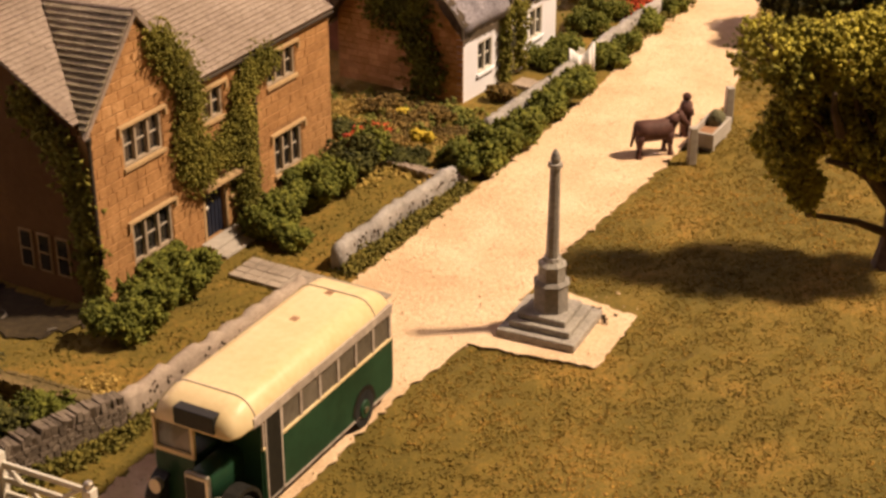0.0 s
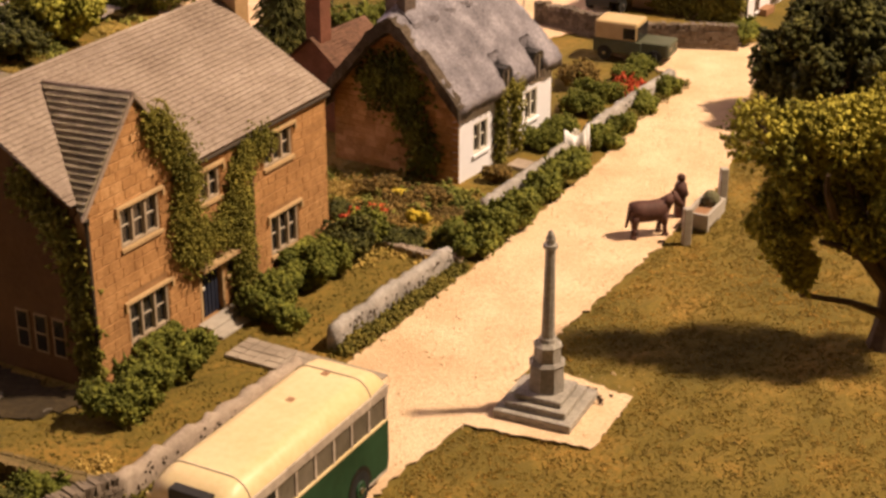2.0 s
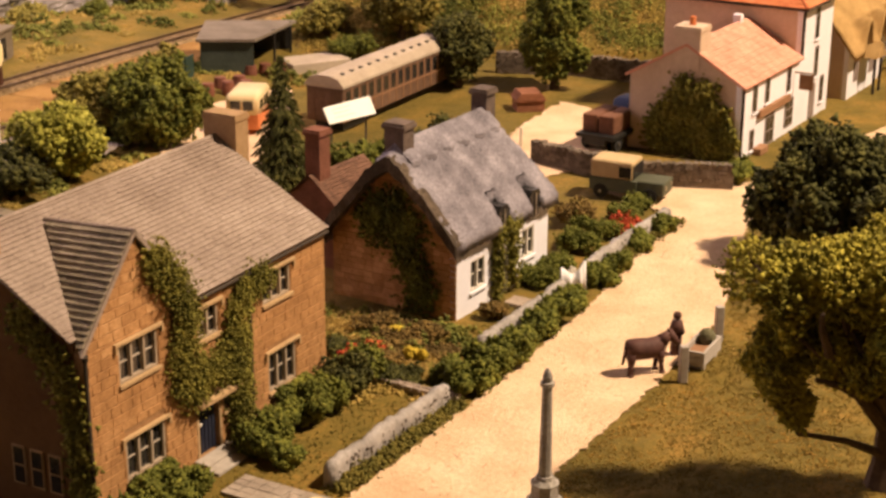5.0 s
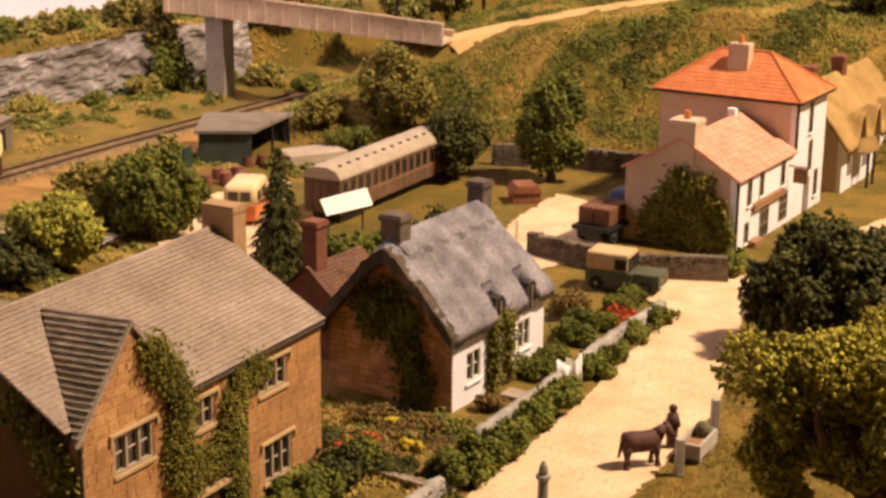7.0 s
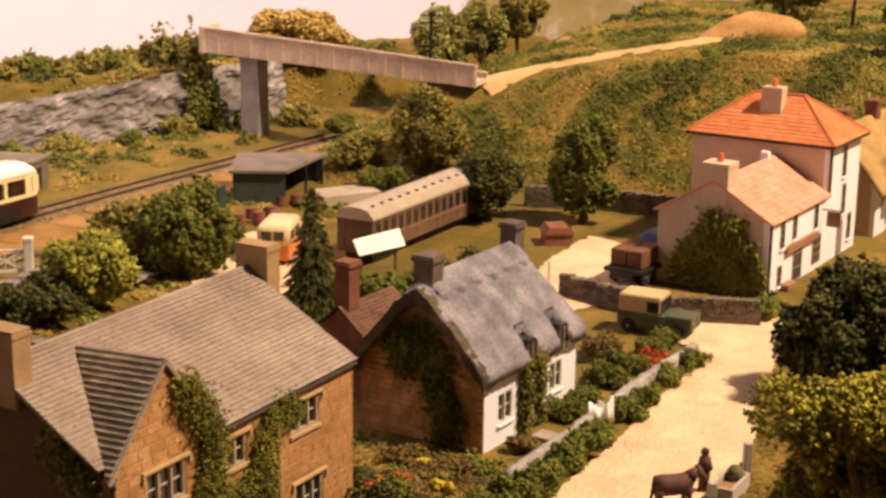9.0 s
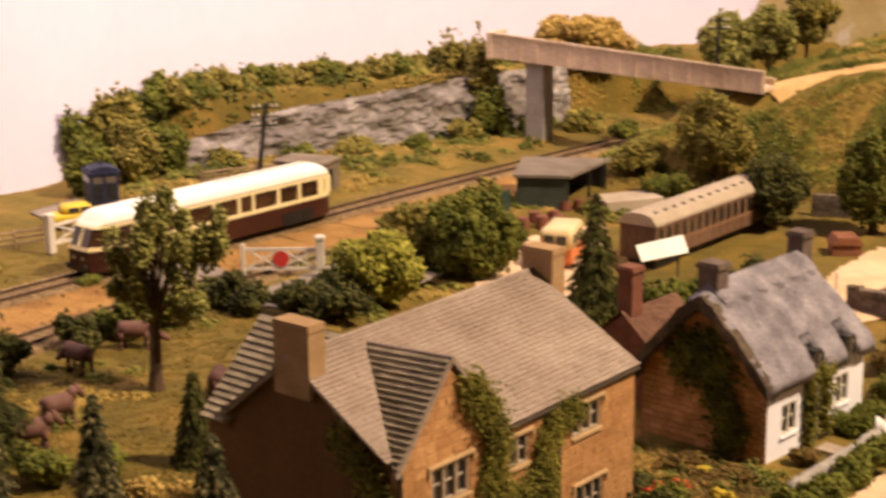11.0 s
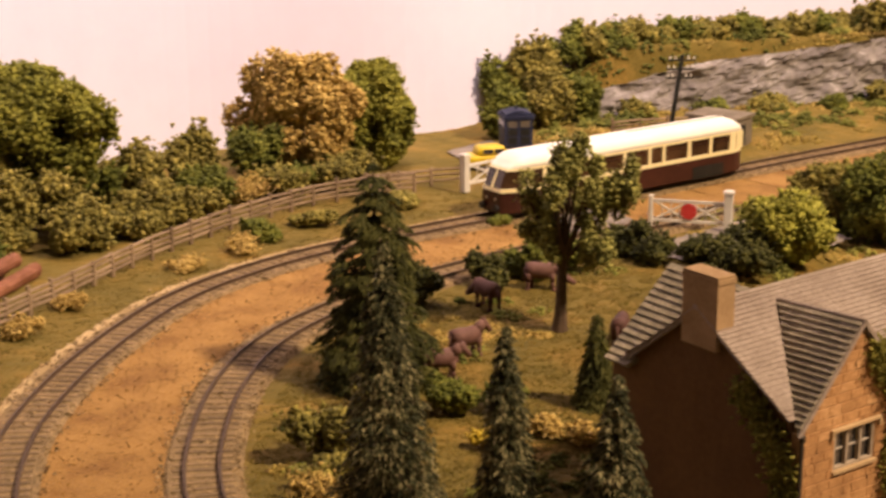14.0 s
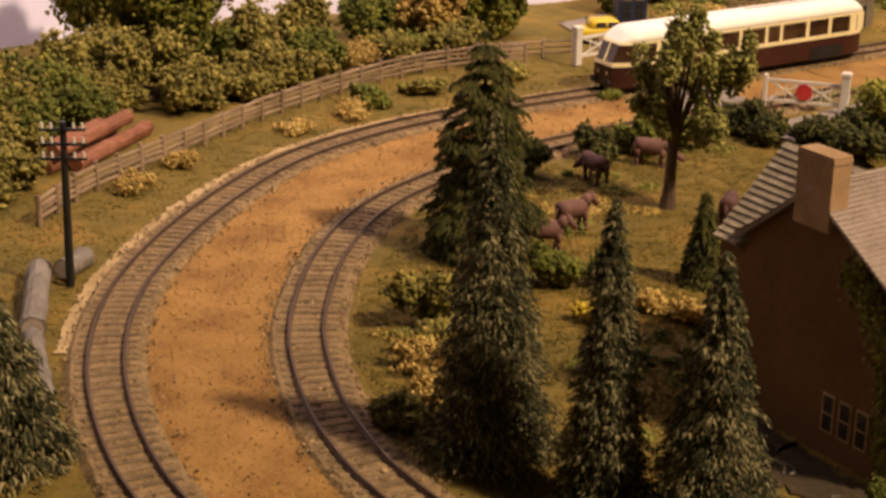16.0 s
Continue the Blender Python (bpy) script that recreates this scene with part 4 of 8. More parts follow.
def far_cottage():
    h = thing("cottage", "white cottage with a golden thatched roof and dormers", "house", 32.8, 127.0, VZ, 58.5)
    L, D, E, R = 16, 7, 4.4, 8.6
    bm = BM()
    box(bm, 0, L, 0, 0.4, 0, E)
    part("wall_front", bm, WHITE, h)
    bm = BM()
    prism(bm, [(0.4, 0), (D, 0), (D, E), (D / 2, R - 0.3), (0.4, E)], "x", 0, 0.4)
    part("wall_end", bm, TAN_WALL, h)
    n = 24
    rows = []
    rng = np.random.default_rng(58)
    for j in range(2 * n + 1):
        v = (j - n) / n
        for i in range(61):
            u = -0.5 + (L + 1) * i / 60
            y = D / 2 + v * (D / 2 + 0.7)
            z = R - (R - E + 0.6) * abs(v) ** 1.1
            if v < 0:
                for c in (3.0, 7.0, 11.0):
                    w = math.exp(-((u - c) / 0.8) ** 4)
                    z += w * max(0, E + 1.9 - z) * float(smooth01((1.6 - y) / 1.6))
            rows.append((u, y, z + rng.normal() * 0.03))
    ids = np.arange(len(rows)).reshape(2 * n + 1, 61)
    top = np.array(rows)
    q = np.stack([ids[:-1, :-1], ids[:-1, 1:], ids[1:, 1:], ids[1:, :-1]], -1).reshape(-1, 4)
    m = len(rows)
    faces = q.tolist() + (q[:, ::-1] + m).tolist()
    for line in (ids[0], ids[-1][::-1], ids[:, 0][::-1], ids[:, -1]):
        faces += [[int(b), int(a), int(a + m), int(b + m)] for a, b in zip(line, line[1:])]
    raw("roof", np.concatenate([top, top - (0, 0, 0.5)]), faces, STRAW, h, "golden straw thatch").data.shade_smooth()
    for c in (3.0, 7.0, 11.0):
        bm = BM()
        box(bm, c - 0.5, c + 0.5, -0.3, 0.1, E - 0.1, E + 1.0)
        part("dormer_window", bm, GLASS_DARK, h)
    for c in (1.5, 5.5, 9.0):
        bm = BM()
        box(bm, c, c + 1.2, -0.05, 0.1, 1.2, 2.9)
        part("window", bm, SHUTTER, h)
    bm = BM()
    prism(bm, [(2.8, 3.0), (5.2, 3.0), (4.0, 4.2)], "y", -1.5, 0)
    part("porch_roof", bm, STRAW, h)
    bm = BM()
    box(bm, 3.1, 3.3, -1.3, -1.1, 0, 3.0)
    box(bm, 4.7, 4.9, -1.3, -1.1, 0, 3.0)
    part("porch_post", bm, DARKWOOD, h)
    chimney(h, 0.2, 1.4, D / 2 - 0.5, D / 2 + 0.5, R - 1, R + 1.4, CHIM_RED)
    chimney(h, 8, 9.2, D / 2 - 0.5, D / 2 + 0.5, R - 1, R + 1.2, CHIM_RED)


STRAW = mat("golden_thatch", (0.28, 0.17, 0.06), (0.5, 0.32, 0.13), 50, 0.95, 1.0, None, 10)
far_cottage()

# ---- village things ----
BUS_GREEN = mat("bus_green", (0.008, 0.034, 0.017), (0.022, 0.07, 0.035), 40, 0.4, 0.08)
BUS_CREAM = mat("bus_cream", (0.66, 0.5, 0.26), (0.78, 0.63, 0.38), 40, 0.4, 0.06, None, 8)
BUS_WORN = mat("worn_grey_paint", (0.3, 0.24, 0.2), (0.6, 0.5, 0.42), 50, 0.6, 0.1, None, 8)
BLACK = mat("black_paint", (0.008, 0.008, 0.008), (0.025, 0.023, 0.02), 80, 0.5, 0.1)
RUBBER = mat("tyre_rubber", (0.012, 0.012, 0.012), (0.03, 0.028, 0.026), 80, 0.9, 0.2)
CHROME = mat("dull_metal", (0.4, 0.36, 0.3), (0.55, 0.5, 0.43), 80, 0.35, 0.05, metal=0.9)
PANE = mat("hazy_window", (0.09, 0.075, 0.06), (0.2, 0.17, 0.14), 40, 0.12, 0.0, spec=0.6)
BROWNBLACK = mat("dark_brown", (0.05, 0.03, 0.02), (0.11, 0.07, 0.045), 80, 0.8, 0.2)


def wheel(parent, x, y, z, r, w=0.35, out=1, hub=None):
    bm = BM()
    tube(bm, (x, y - w / 2, z), (x, y + w / 2, z), r, seg=20)
    wh = part("wheel", bm, RUBBER, parent)
    bm = BM()
    tube(bm, (x, y + out * (w / 2 - 0.02), z), (x, y + out * (w / 2 + 0.05), z), r * 0.55, r * 0.45, seg=14)
    part("hub", bm, hub or BUS_GREEN, wh)
    bm = BM()
    tube(bm, (x, y + out * (w / 2 + 0.04), z), (x, y + out * (w / 2 + 0.1), z), r * 0.18, seg=8)
    part("hub_cap", bm, CHROME, wh)


def rounded(bm, x0, x1, hw, z0, z1, r, seg=5, nose=0.0, tail=0.0):
    """A long body with rounded upper edges; its ends draw in by nose and tail."""
    prof = [(-hw, z0)] + [(-hw + r - r * math.cos(t), z1 - r + r * math.sin(t)) for t in (math.pi / 2 * k / seg for k in range(seg + 1))]
    prof += [(-y, z) for y, z in prof[::-1]]
    rings = []
    for x, s, dz in ((x0, 0.86, -0.35), (x0 + tail * 0.35, 0.96, -0.1), (x0 + tail, 1, 0), (x1 - nose, 1, 0), (x1 - nose * 0.35, 0.96, -0.12), (x1, 0.84, -0.4)):
        rings.append([(x, y * s, z0 + (z - z0) * (1 + dz / (z1 - z0))) for y, z in prof])
    loft(bm, rings)


def bus():
    b = thing("bus", "green half-cab bus with a cream roof parked on the road", "bus", -3.2, 50.6, VZ + 0.12, 241.5)
    L, hw = 9.7, 1.6
    bm = BM()
    prism(bm, [(0.12, 0.45), (L - 1.7, 0.45), (L - 1.7, 2.25), (0, 2.25), (0, 0.8)], "y", -hw, hw)
    body = part("body", bm, BUS_GREEN, b, "dark green lower body")
    bm = BM()
    box(bm, 0.05, L - 1.65, -hw - 0.02, hw + 0.02, 2.2, 2.3, 0.02)
    part("waist_rail", bm, BUS_CREAM, b)
    # pillars and panes of the saloon
    xs = [0.15 + k * (L - 2.9) / 6 for k in range(7)]
    for s in (-1, 1):
        for k, x in enumerate(xs + [L - 1.75]):
            bm = BM()
            box(bm, x - 0.07, x + 0.07, s * hw - 0.1, s * hw + 0.0, 2.25, 3.2)
            part("pillar", bm, BUS_WORN, b)
        for k in range(6):
            bm = BM()
            box(bm, xs[k] + 0.09, xs[k + 1] - 0.09, s * (hw - 0.08), s * (hw - 0.04), 2.3, 3.18)
            part("window", bm, PANE, b, "hazy side window")
        bm = BM()
        box(bm, 0.05, L - 1.2, s * hw - 0.09, s * hw + 0.05, 3.15, 3.48, 0.03)
        part("cant_rail", bm, BUS_WORN, b, "worn grey band above the windows")
    bm = BM()
    box(bm, 0.02, 0.12, -hw + 0.1, hw - 0.1, 2.3, 3.2)
    part("rear_window", bm, PANE, b)
    bm = BM()
    rounded(bm, -0.12, L - 0.22, hw + 0.03, 3.2, 4.0, 0.75, 8, 1.0, 1.2)
    roof = part("roof", bm, BUS_CREAM, b, "rounded cream roof with chipped paint", smooth=True)
    for x, y in ((1.2, -0.1), (3.3, -0.15)):
        bm = BM()
        box(bm, x, x + 0.28, y - 0.12, y + 0.14, 3.99, 4.012)
        part("paint_chip", bm, SIGNBOARD, roof, "brown chip in the paint")
    for x in (1.15, L - 1.35):
        bm = BM()
        arc = [(-1.67, 3.2)] + [(-1.64 + 0.75 - 0.75 * math.cos(q), 3.26 + 0.755 * math.sin(q)) for q in (math.pi / 2 * j / 7 for j in range(8))]
        arc += [(-y, z) for y, z in arc[::-1]]
        for (y0, z0), (y1, z1) in zip(arc, arc[1:]):
            tube(bm, (x, y0, z0), (x, y1, z1), 0.022, seg=5)
        part("roof_seam", bm, BUS_WORN, roof, "raised seam across the roof")
    for y in (-0.9, 0.9):
        bm = BM()
        tube(bm, (0.9, y * 1.25, 3.83), (L - 1.8, y * 1.25, 3.83), 0.03, seg=5)
        part("roof_moulding", bm, BUS_CREAM, roof)
    # destination box
    bm = BM()
    box(bm, L - 0.75, L - 0.13, -0.6, 0.9, 3.3, 3.84, 0.03)
    part("destination_box", bm, BLACK, b, "black destination box above the cab")
    # driver's cab
    bm = BM()
    box(bm, L - 1.7, L - 0.3, -hw, -0.05, 0.5, 2.15, 0.06)
    box(bm, L - 1.5, L - 0.35, -hw, -hw + 0.1, 2.15, 3.3)
    box(bm, L - 0.45, L - 0.35, -hw, -hw + 0.12, 2.15, 3.3)
    box(bm, L - 0.45, L - 0.35, -0.17, -0.05, 2.15, 3.3)
    part("cab", bm, BUS_GREEN, b)
    bm = BM()
    box(bm, L - 0.38, L - 0.28, -hw, -0.02, 2.15, 2.28)
    box(bm, L - 0.38, L - 0.28, -hw, -0.02, 3.2, 3.35)
    box(bm, L - 0.38, L - 0.28, -hw, -hw + 0.12, 2.2, 3.3)
    box(bm, L - 0.38, L - 0.28, -0.14, -0.02, 2.2, 3.3)
    part("windscreen_frame", bm, BUS_CREAM, b)
    bm = BM()
    box(bm, L - 0.4, L - 0.37, -hw + 0.1, -0.12, 2.25, 3.2)
    part("windscreen", bm, PANE, b, "hazy windscreen")
    bm = BM()
    box(bm, L - 1.72, L - 1.66, -0.05, hw - 0.1, 2.3, 3.2)
    part("bulkhead_window", bm, GLASS_DARK, b)
    # bonnet, radiator, wings, lamps
    bm = BM()
    rounded(bm, L - 1.75, L + 0.1, 0.42, 0.9, 2.15, 0.28, 4, 0.1, 0.1)
    for v in bm.verts:
        v.co.y += 0.42
    part("bonnet", bm, BUS_GREEN, b, smooth=True)
    bm = BM()
    box(bm, L + 0.05, L + 0.28, -0.08, 0.85, 0.7, 2.1, 0.1)
    rad = part("radiator", bm, CHROME, b, "upright metal radiator")
    bm = BM()
    box(bm, L + 0.27, L + 0.31, 0.02, 0.75, 0.8, 1.95, 0.02)
    part("grille", bm, BLACK, rad)
    for s in (-1, 1):
        bm = BM()
        cx = L - 0.55
        pts = [(cx + 0.95 * math.cos(t), 0.65 + 0.85 * math.sin(t)) for t in (math.pi * k / 10 for k in range(11))]
        pts += [(cx + 0.82 * math.cos(t), 0.65 + 0.72 * math.sin(t)) for t in (math.pi * (10 - k) / 10 for k in range(11))]
        prism(bm, pts, "y", s * hw - (0.55 if s > 0 else 0), s * hw + (0 if s > 0 else 0.55))
        part("mudguard", bm, BLACK, b)
        wheel(b, cx, s * (hw - 0.25), 0.62, 0.62, 0.4, s, BLACK)
        wheel(b, 2.0, s * (hw - 0.2), 0.62, 0.62, 0.44, s)
        bm = BM()
        tube(bm, (L + 0.15, s * 1.15, 1.35), (L + 0.4, s * 1.15, 1.35), 0.2, 0.24, 12)
        part("headlamp", bm, CHROME, b, "round headlamp")
        bm = BM()
        pts = [(2.0 + 0.78 * math.cos(t), 0.62 + 0.8 * math.sin(t)) for t in (math.pi * k / 10 for k in range(11))]
        prism(bm, pts, "y", s * hw - 0.02, s * hw + 0.015)
        part("wheel_arch", bm, BLACK, b)
    # open passenger doorway by the front bulkhead
    bm = BM()
    box(bm, L - 2.64, L - 1.86, hw - 0.06, hw + 0.025, 0.52, 3.2)
    part("doorway", bm, BLACK, b, "dark open passenger doorway")
    bm = BM()
    box(bm, 0.0, L - 1.2, -hw + 0.15, hw - 0.15, 0.3, 0.5)
    part("chassis", bm, BLACK, b)
    bm = BM()
    tube(bm, (-0.1, hw - 0.2, 1.2), (0.02, hw - 0.2, 1.2), 0.1, seg=8)
    part("tail_lamp", bm, RED_TILE, b)
    # boards round the doorway, bulkhead and bonnet side
    bm = BM()
    box(bm, L - 2.72, L - 2.64, hw - 0.1, hw + 0.03, 0.5, 3.2)
    box(bm, L - 1.86, L - 1.78, hw - 0.1, hw + 0.03, 0.5, 3.2)
    part("door_pillar", bm, BUS_WORN, b, "worn grey door pillars")
    bm = BM()
    box(bm, L - 2.6, L - 1.9, hw - 0.05, hw + 0.02, 0.42, 0.52)
    part("door_step", bm, STEP, b)
    bm = BM()
    box(bm, L - 1.72, L - 1.62, -0.05, hw - 0.06, 0.5, 3.25)
    part("bulkhead", bm, BUS_GREEN, b)
    bm = BM()
    box(bm, 0.1, L - 2.7, hw - 0.01, hw + 0.02, 0.42, 0.5)
    part("skirt_edge", bm, BUS_WORN, b, "worn bottom edge of the body")
    b.scale = (1.0, 1.0, 1.13)


bus()


def monument():
    m = thing("monument", "grey stone market cross with an eight-sided pedestal on steps", "monument", 4.12, 55.1, VZ + 0.13, -25)
    G = GREYSTONE
    for k, (s, z0, z1) in enumerate(((1.58, 0, 0.34), (1.24, 0.34, 0.62), (0.95, 0.62, 0.88))):
        bm = BM()
        box(bm, -s, s, -s, s, z0, z1, 0.05)
        part("step", bm, G, m)
    bm = BM()
    tube(bm, (0, 0, 0.88), (0, 0, 2.0), 0.72, 0.68, 8)
    part("pedestal", bm, G, m)
    bm = BM()
    tube(bm, (0, 0, 2.0), (0, 0, 2.12), 0.74, 0.6, 8)
    tube(bm, (0, 0, 2.12), (0, 0, 2.75), 0.56, 0.54, 8)
    tube(bm, (0, 0, 2.75), (0, 0, 2.9), 0.58, 0.4, 8)
    part("upper_pedestal", bm, G, m)
    bm = BM()
    tube(bm, (0, 0, 2.9), (0, 0, 3.05), 0.38, 0.34, 10)
    tube(bm, (0, 0, 3.05), (0, 0, 6.75), 0.26, 0.19, 10)
    part("shaft", bm, G, m, "slender tapering grey shaft")
    bm = BM()
    tube(bm, (0, 0, 6.75), (0, 0, 6.9), 0.28, 0.28, 10)
    tube(bm, (0, 0, 6.9), (0, 0, 7.1), 0.16, 0.2, 8)
    tube(bm, (0, 0, 7.1), (0, 0, 7.3), 0.2, 0.12, 8)
    tube(bm, (0, 0, 7.3), (0, 0, 7.45), 0.14, 0.04, 8)
    part("finial", bm, G, m)
    bm = BM()
    # a flat scatter of dark brown crumbs on the apron
    v, f = crumbs(np.random.default_rng(2), np.random.default_rng(3).normal(size=(70, 3)) * (0.28, 0.24, 0.06) + (1.75, 0.75, -0.02), 0.1)
    tagged(raw("wreath", v, f, BROWNBLACK), "low scatter of dark brown crumbs beside the steps", "wreath").location = (4.05 * K, 55.1 * K, (VZ + 0.2) * K)


monument()


# ---- dry stone walls ----
def stone_wall(name, label, line, h, thick, seed, material=None, singles=0, cope=0.0, z=VZ, stone=0.42):
    """Courses of rough stones along a line on the ground, with coping stones on edge."""
    rng = np.random.default_rng(seed)
    w = thing(name, label, "wall", group="dry stone walls")
    line = resample(line, 0.3)
    d = np.gradient(line, axis=0)
    d /= np.linalg.norm(d, axis=1, keepdims=True)
    core = BM()
    rings = []
    for (x, y), (u, v) in zip(line, d):
        t = thick / 2 - 0.05
        rings.append([(x - v * t, y + u * t, z - 0.2), (x - v * t * 0.8, y + u * t * 0.8, z + h - 0.06), (x + v * t * 0.8, y - u * t * 0.8, z + h - 0.06), (x + v * t, y - u * t, z - 0.2)])
    loft(core, rings)
    part("core", core, material or GREYSTONE, w)
    pieces = []
    s = np.r_[0, np.cumsum(np.linalg.norm(np.diff(line, axis=0), axis=1))]
    total = s[-1]

    def lump(cx, cy, cz, du, dv, a, b, c):
        v = np.array([(x, y, q) for x in (-1, 1) for y in (-1, 1) for q in (-1, 1)], float)
        v = v * (1 + rng.uniform(-0.32, 0.14, v.shape)) * (a, b, c)
        r = np.array([[du, -dv, 0], [dv, du, 0], [0, 0, 1]])
        v = v @ r.T + (cx, cy, cz)
        pieces.append((v.tolist(), [[0, 1, 3, 2], [4, 6, 7, 5], [0, 4, 5, 1], [2, 3, 7, 6], [1, 5, 7, 3], [0, 2, 6, 4]]))

    def spot(u):
        k = np.interp(u, s, np.arange(len(s)))
        i = int(min(k, len(line) - 1))
        return np.interp(u, s, line[:, 0]), np.interp(u, s, line[:, 1]), d[i][0], d[i][1]

    rows = max(1, int((h - (0.25 if cope else 0)) / (stone * 0.55)))
    rh = (h - (0.25 if cope else 0)) / rows
    for sd in (1, -1):
        for r in range(rows):
            u = rng.random() * stone
            while u < total:
                wd = stone * rng.uniform(0.6, 1.4)
                x, y, du, dv = spot(min(u + wd / 2, total))
                o = sd * (thick / 2 - 0.06) * (1 - 0.15 * r / rows)
                lump(x - dv * o, y + du * o, z + rh * (r + 0.5), du, dv, wd * 0.48, 0.1, rh * 0.48)
                u += wd
    if cope:
        u = 0
        while u < total:
            wd = cope * rng.uniform(0.7, 1.3)
            x, y, du, dv = spot(min(u + wd / 2, total))
            lump(x, y, z + h - 0.08 + rng.uniform(-0.08, 0.1), du, dv, wd * 0.46, thick * 0.5, 0.2)
            u += wd
    order = np.argsort([p[0][0][1] for p in pieces])
    emit(w, "stone", material or GREYSTONE, [pieces[i] for i in order], singles)
    return w


WALL_TAN = mat("pinkish_stone", (0.27, 0.21, 0.17), (0.46, 0.37, 0.3), 70, 0.9, 0.5, None, 8, island=0.4)
WALL_GREY = mat("pale_grey_stone", (0.2, 0.18, 0.17), (0.46, 0.42, 0.4), 50, 0.9, 0.8, (0.34, 0.31, 0.29), 7)
WALL_DARK = mat("brown_grey_stone", (0.08, 0.06, 0.045), (0.23, 0.18, 0.14), 70, 0.9, 0.5, None, 8, island=0.5)


def smooth_wall(label, line, h, thick, seed, material):
    """A wall with a rounded, worn cope and a few stones standing proud."""
    rng = np.random.default_rng(seed)
    w = thing("garden_wall", label, "wall", group="garden walls")
    line = resample(line, 0.35)
    d = np.gradient(line, axis=0)
    d /= np.linalg.norm(d, axis=1, keepdims=True)
    bm = BM()
    rings = []
    t = thick / 2
    for (x, y), (u, v) in zip(line, d):
        hh = h * rng.uniform(0.9, 1.07)
        x, y = x + rng.normal() * 0.035, y + rng.normal() * 0.035
        prof = ((1, -0.3), (0.98, hh * 0.4), (0.92, hh * 0.8), (0.6, hh * 0.97), (0, hh * 1.02), (-0.6, hh * 0.97), (-0.92, hh * 0.8), (-0.98, hh * 0.4), (-1, -0.3))
        rings.append([(x - v * t * a, y + u * t * a, VZ + q) for a, q in prof])
    loft(bm, rings)
    part("wall_body", bm, material, w, smooth=True)
    for k in range(int(len(line) * 2.4)):
        i = rng.integers(0, len(line))
        (x, y), (u, v) = line[i], d[i]
        q = rng.uniform(0.25, 0.85)
        bm = BM()
        o = t * (1.01 - 0.09 * q)
        x, y = x + v * o + u * rng.uniform(-0.2, 0.2), y - u * o + v * rng.uniform(-0.2, 0.2)
        bmesh.ops.create_icosphere(bm, subdivisions=1, radius=1.0, matrix=Matrix.Translation((x, y, VZ + h * q)) @ Matrix.Diagonal((rng.uniform(0.03, 0.06), rng.uniform(0.03, 0.06), rng.uniform(0.05, 0.1), 1)))
        part("stone", bm, BROWNBLACK, w)


MOSS = mat("mossy_verge", (0.1, 0.092, 0.017), (0.27, 0.205, 0.043), 40, 0.95, 0.2, (0.17, 0.142, 0.027), 8, island=0.35)


def verge(line, off, seed, n=2600):
    """Mossy growth along the foot of a wall, on its road side."""
    rng = np.random.default_rng(seed)
    p = resample(line, 0.2)
    q = side(p, -off)[rng.integers(0, len(p), n)] + rng.normal(size=(n, 2)) * 0.22
    c = np.c_[q + rng.normal(size=(n, 2)) * 0.16, VZ + np.abs(rng.normal(size=n)) * 0.17]
    v, f = crumbs(rng, c, rng.uniform(0.05, 0.11, n))
    tagged(raw("verge", v, f, MOSS), "mossy green growth along the foot of the wall", "moss", kind="stuff")


verge([(-11.2, 48.3), (-8.6, 52.3), (-5.6, 57.0)], 0.5, 72)
verge([(-4.5, 60.1), (-2.0, 64.4), (0.5, 68.4)], 0.5, 73)
verge([(-18.0, 41.8), (-14.4, 45.0), (-11.3, 48.2)], 0.6, 74)
verge([(8.2, 85.2), (11.0, 90.2), (14.3, 95.6)], 0.6, 75, 3200)
verge([(2.2, 74.3), (4.6, 78.4), (6.9, 82.6)], 0.6, 76, 2000)
stone_wall("field_wall", "rough stone wall with coping stones set on edge", [(-18.5, 41.5), (-14.4, 45.0), (-11.3, 48.2)], 1.35, 0.75, 61, WALL_DARK, 200, 0.2, stone=0.3)
smooth_wall("pinkish grey garden wall with a rounded top", [(-11.2, 48.3), (-8.6, 52.3), (-5.6, 57.0)], 1.3, 0.62, 62, WALL_TAN)
smooth_wall("low grey stone wall along the garden", [(-4.5, 60.1), (-2.0, 64.4), (0.5, 68.4)], 1.15, 0.6, 63, WALL_GREY)
smooth_wall("low grey stone wall before the cottage", [(2.2, 74.3), (4.6, 78.4), (6.9, 82.6)], 1.0, 0.6, 64, WALL_GREY)
smooth_wall("low grey stone wall beyond the cottage gate", [(8.2, 85.2), (11.0, 90.2), (14.3, 95.6)], 1.0, 0.6, 65, WALL_GREY)
stone_wall("yard_wall", "dark dry stone wall beside the yard", [(6.7, 109.0), (10.0, 105.9), (13.6, 103.2)], 1.5, 0.7, 66, WALL_DARK, 60, 0.3)
stone_wall("yard_wall", "dark dry stone wall beside the road", [(13.6, 103.2), (19.3, 102.4)], 1.6, 0.7, 67, WALL_DARK, 60, 0.3)
stone_wall("yard_wall", "long dark wall at the foot of the hill", [(5, 136.5), (11.5, 135.5), (18.5, 132.0)], 1.8, 0.7, 68, WALL_DARK, 0, 0.4)
stone_wall("garden_wall", "low mossy wall across the garden", [(-11.4, 48.5), (-15.5, 50.4), (-21, 52.0)], 0.75, 0.7, 69, mat("mossy_wall", (0.11, 0.08, 0.03), (0.26, 0.18, 0.08), 60, 0.95, 0.6, None, 8, island=0.4), 0)
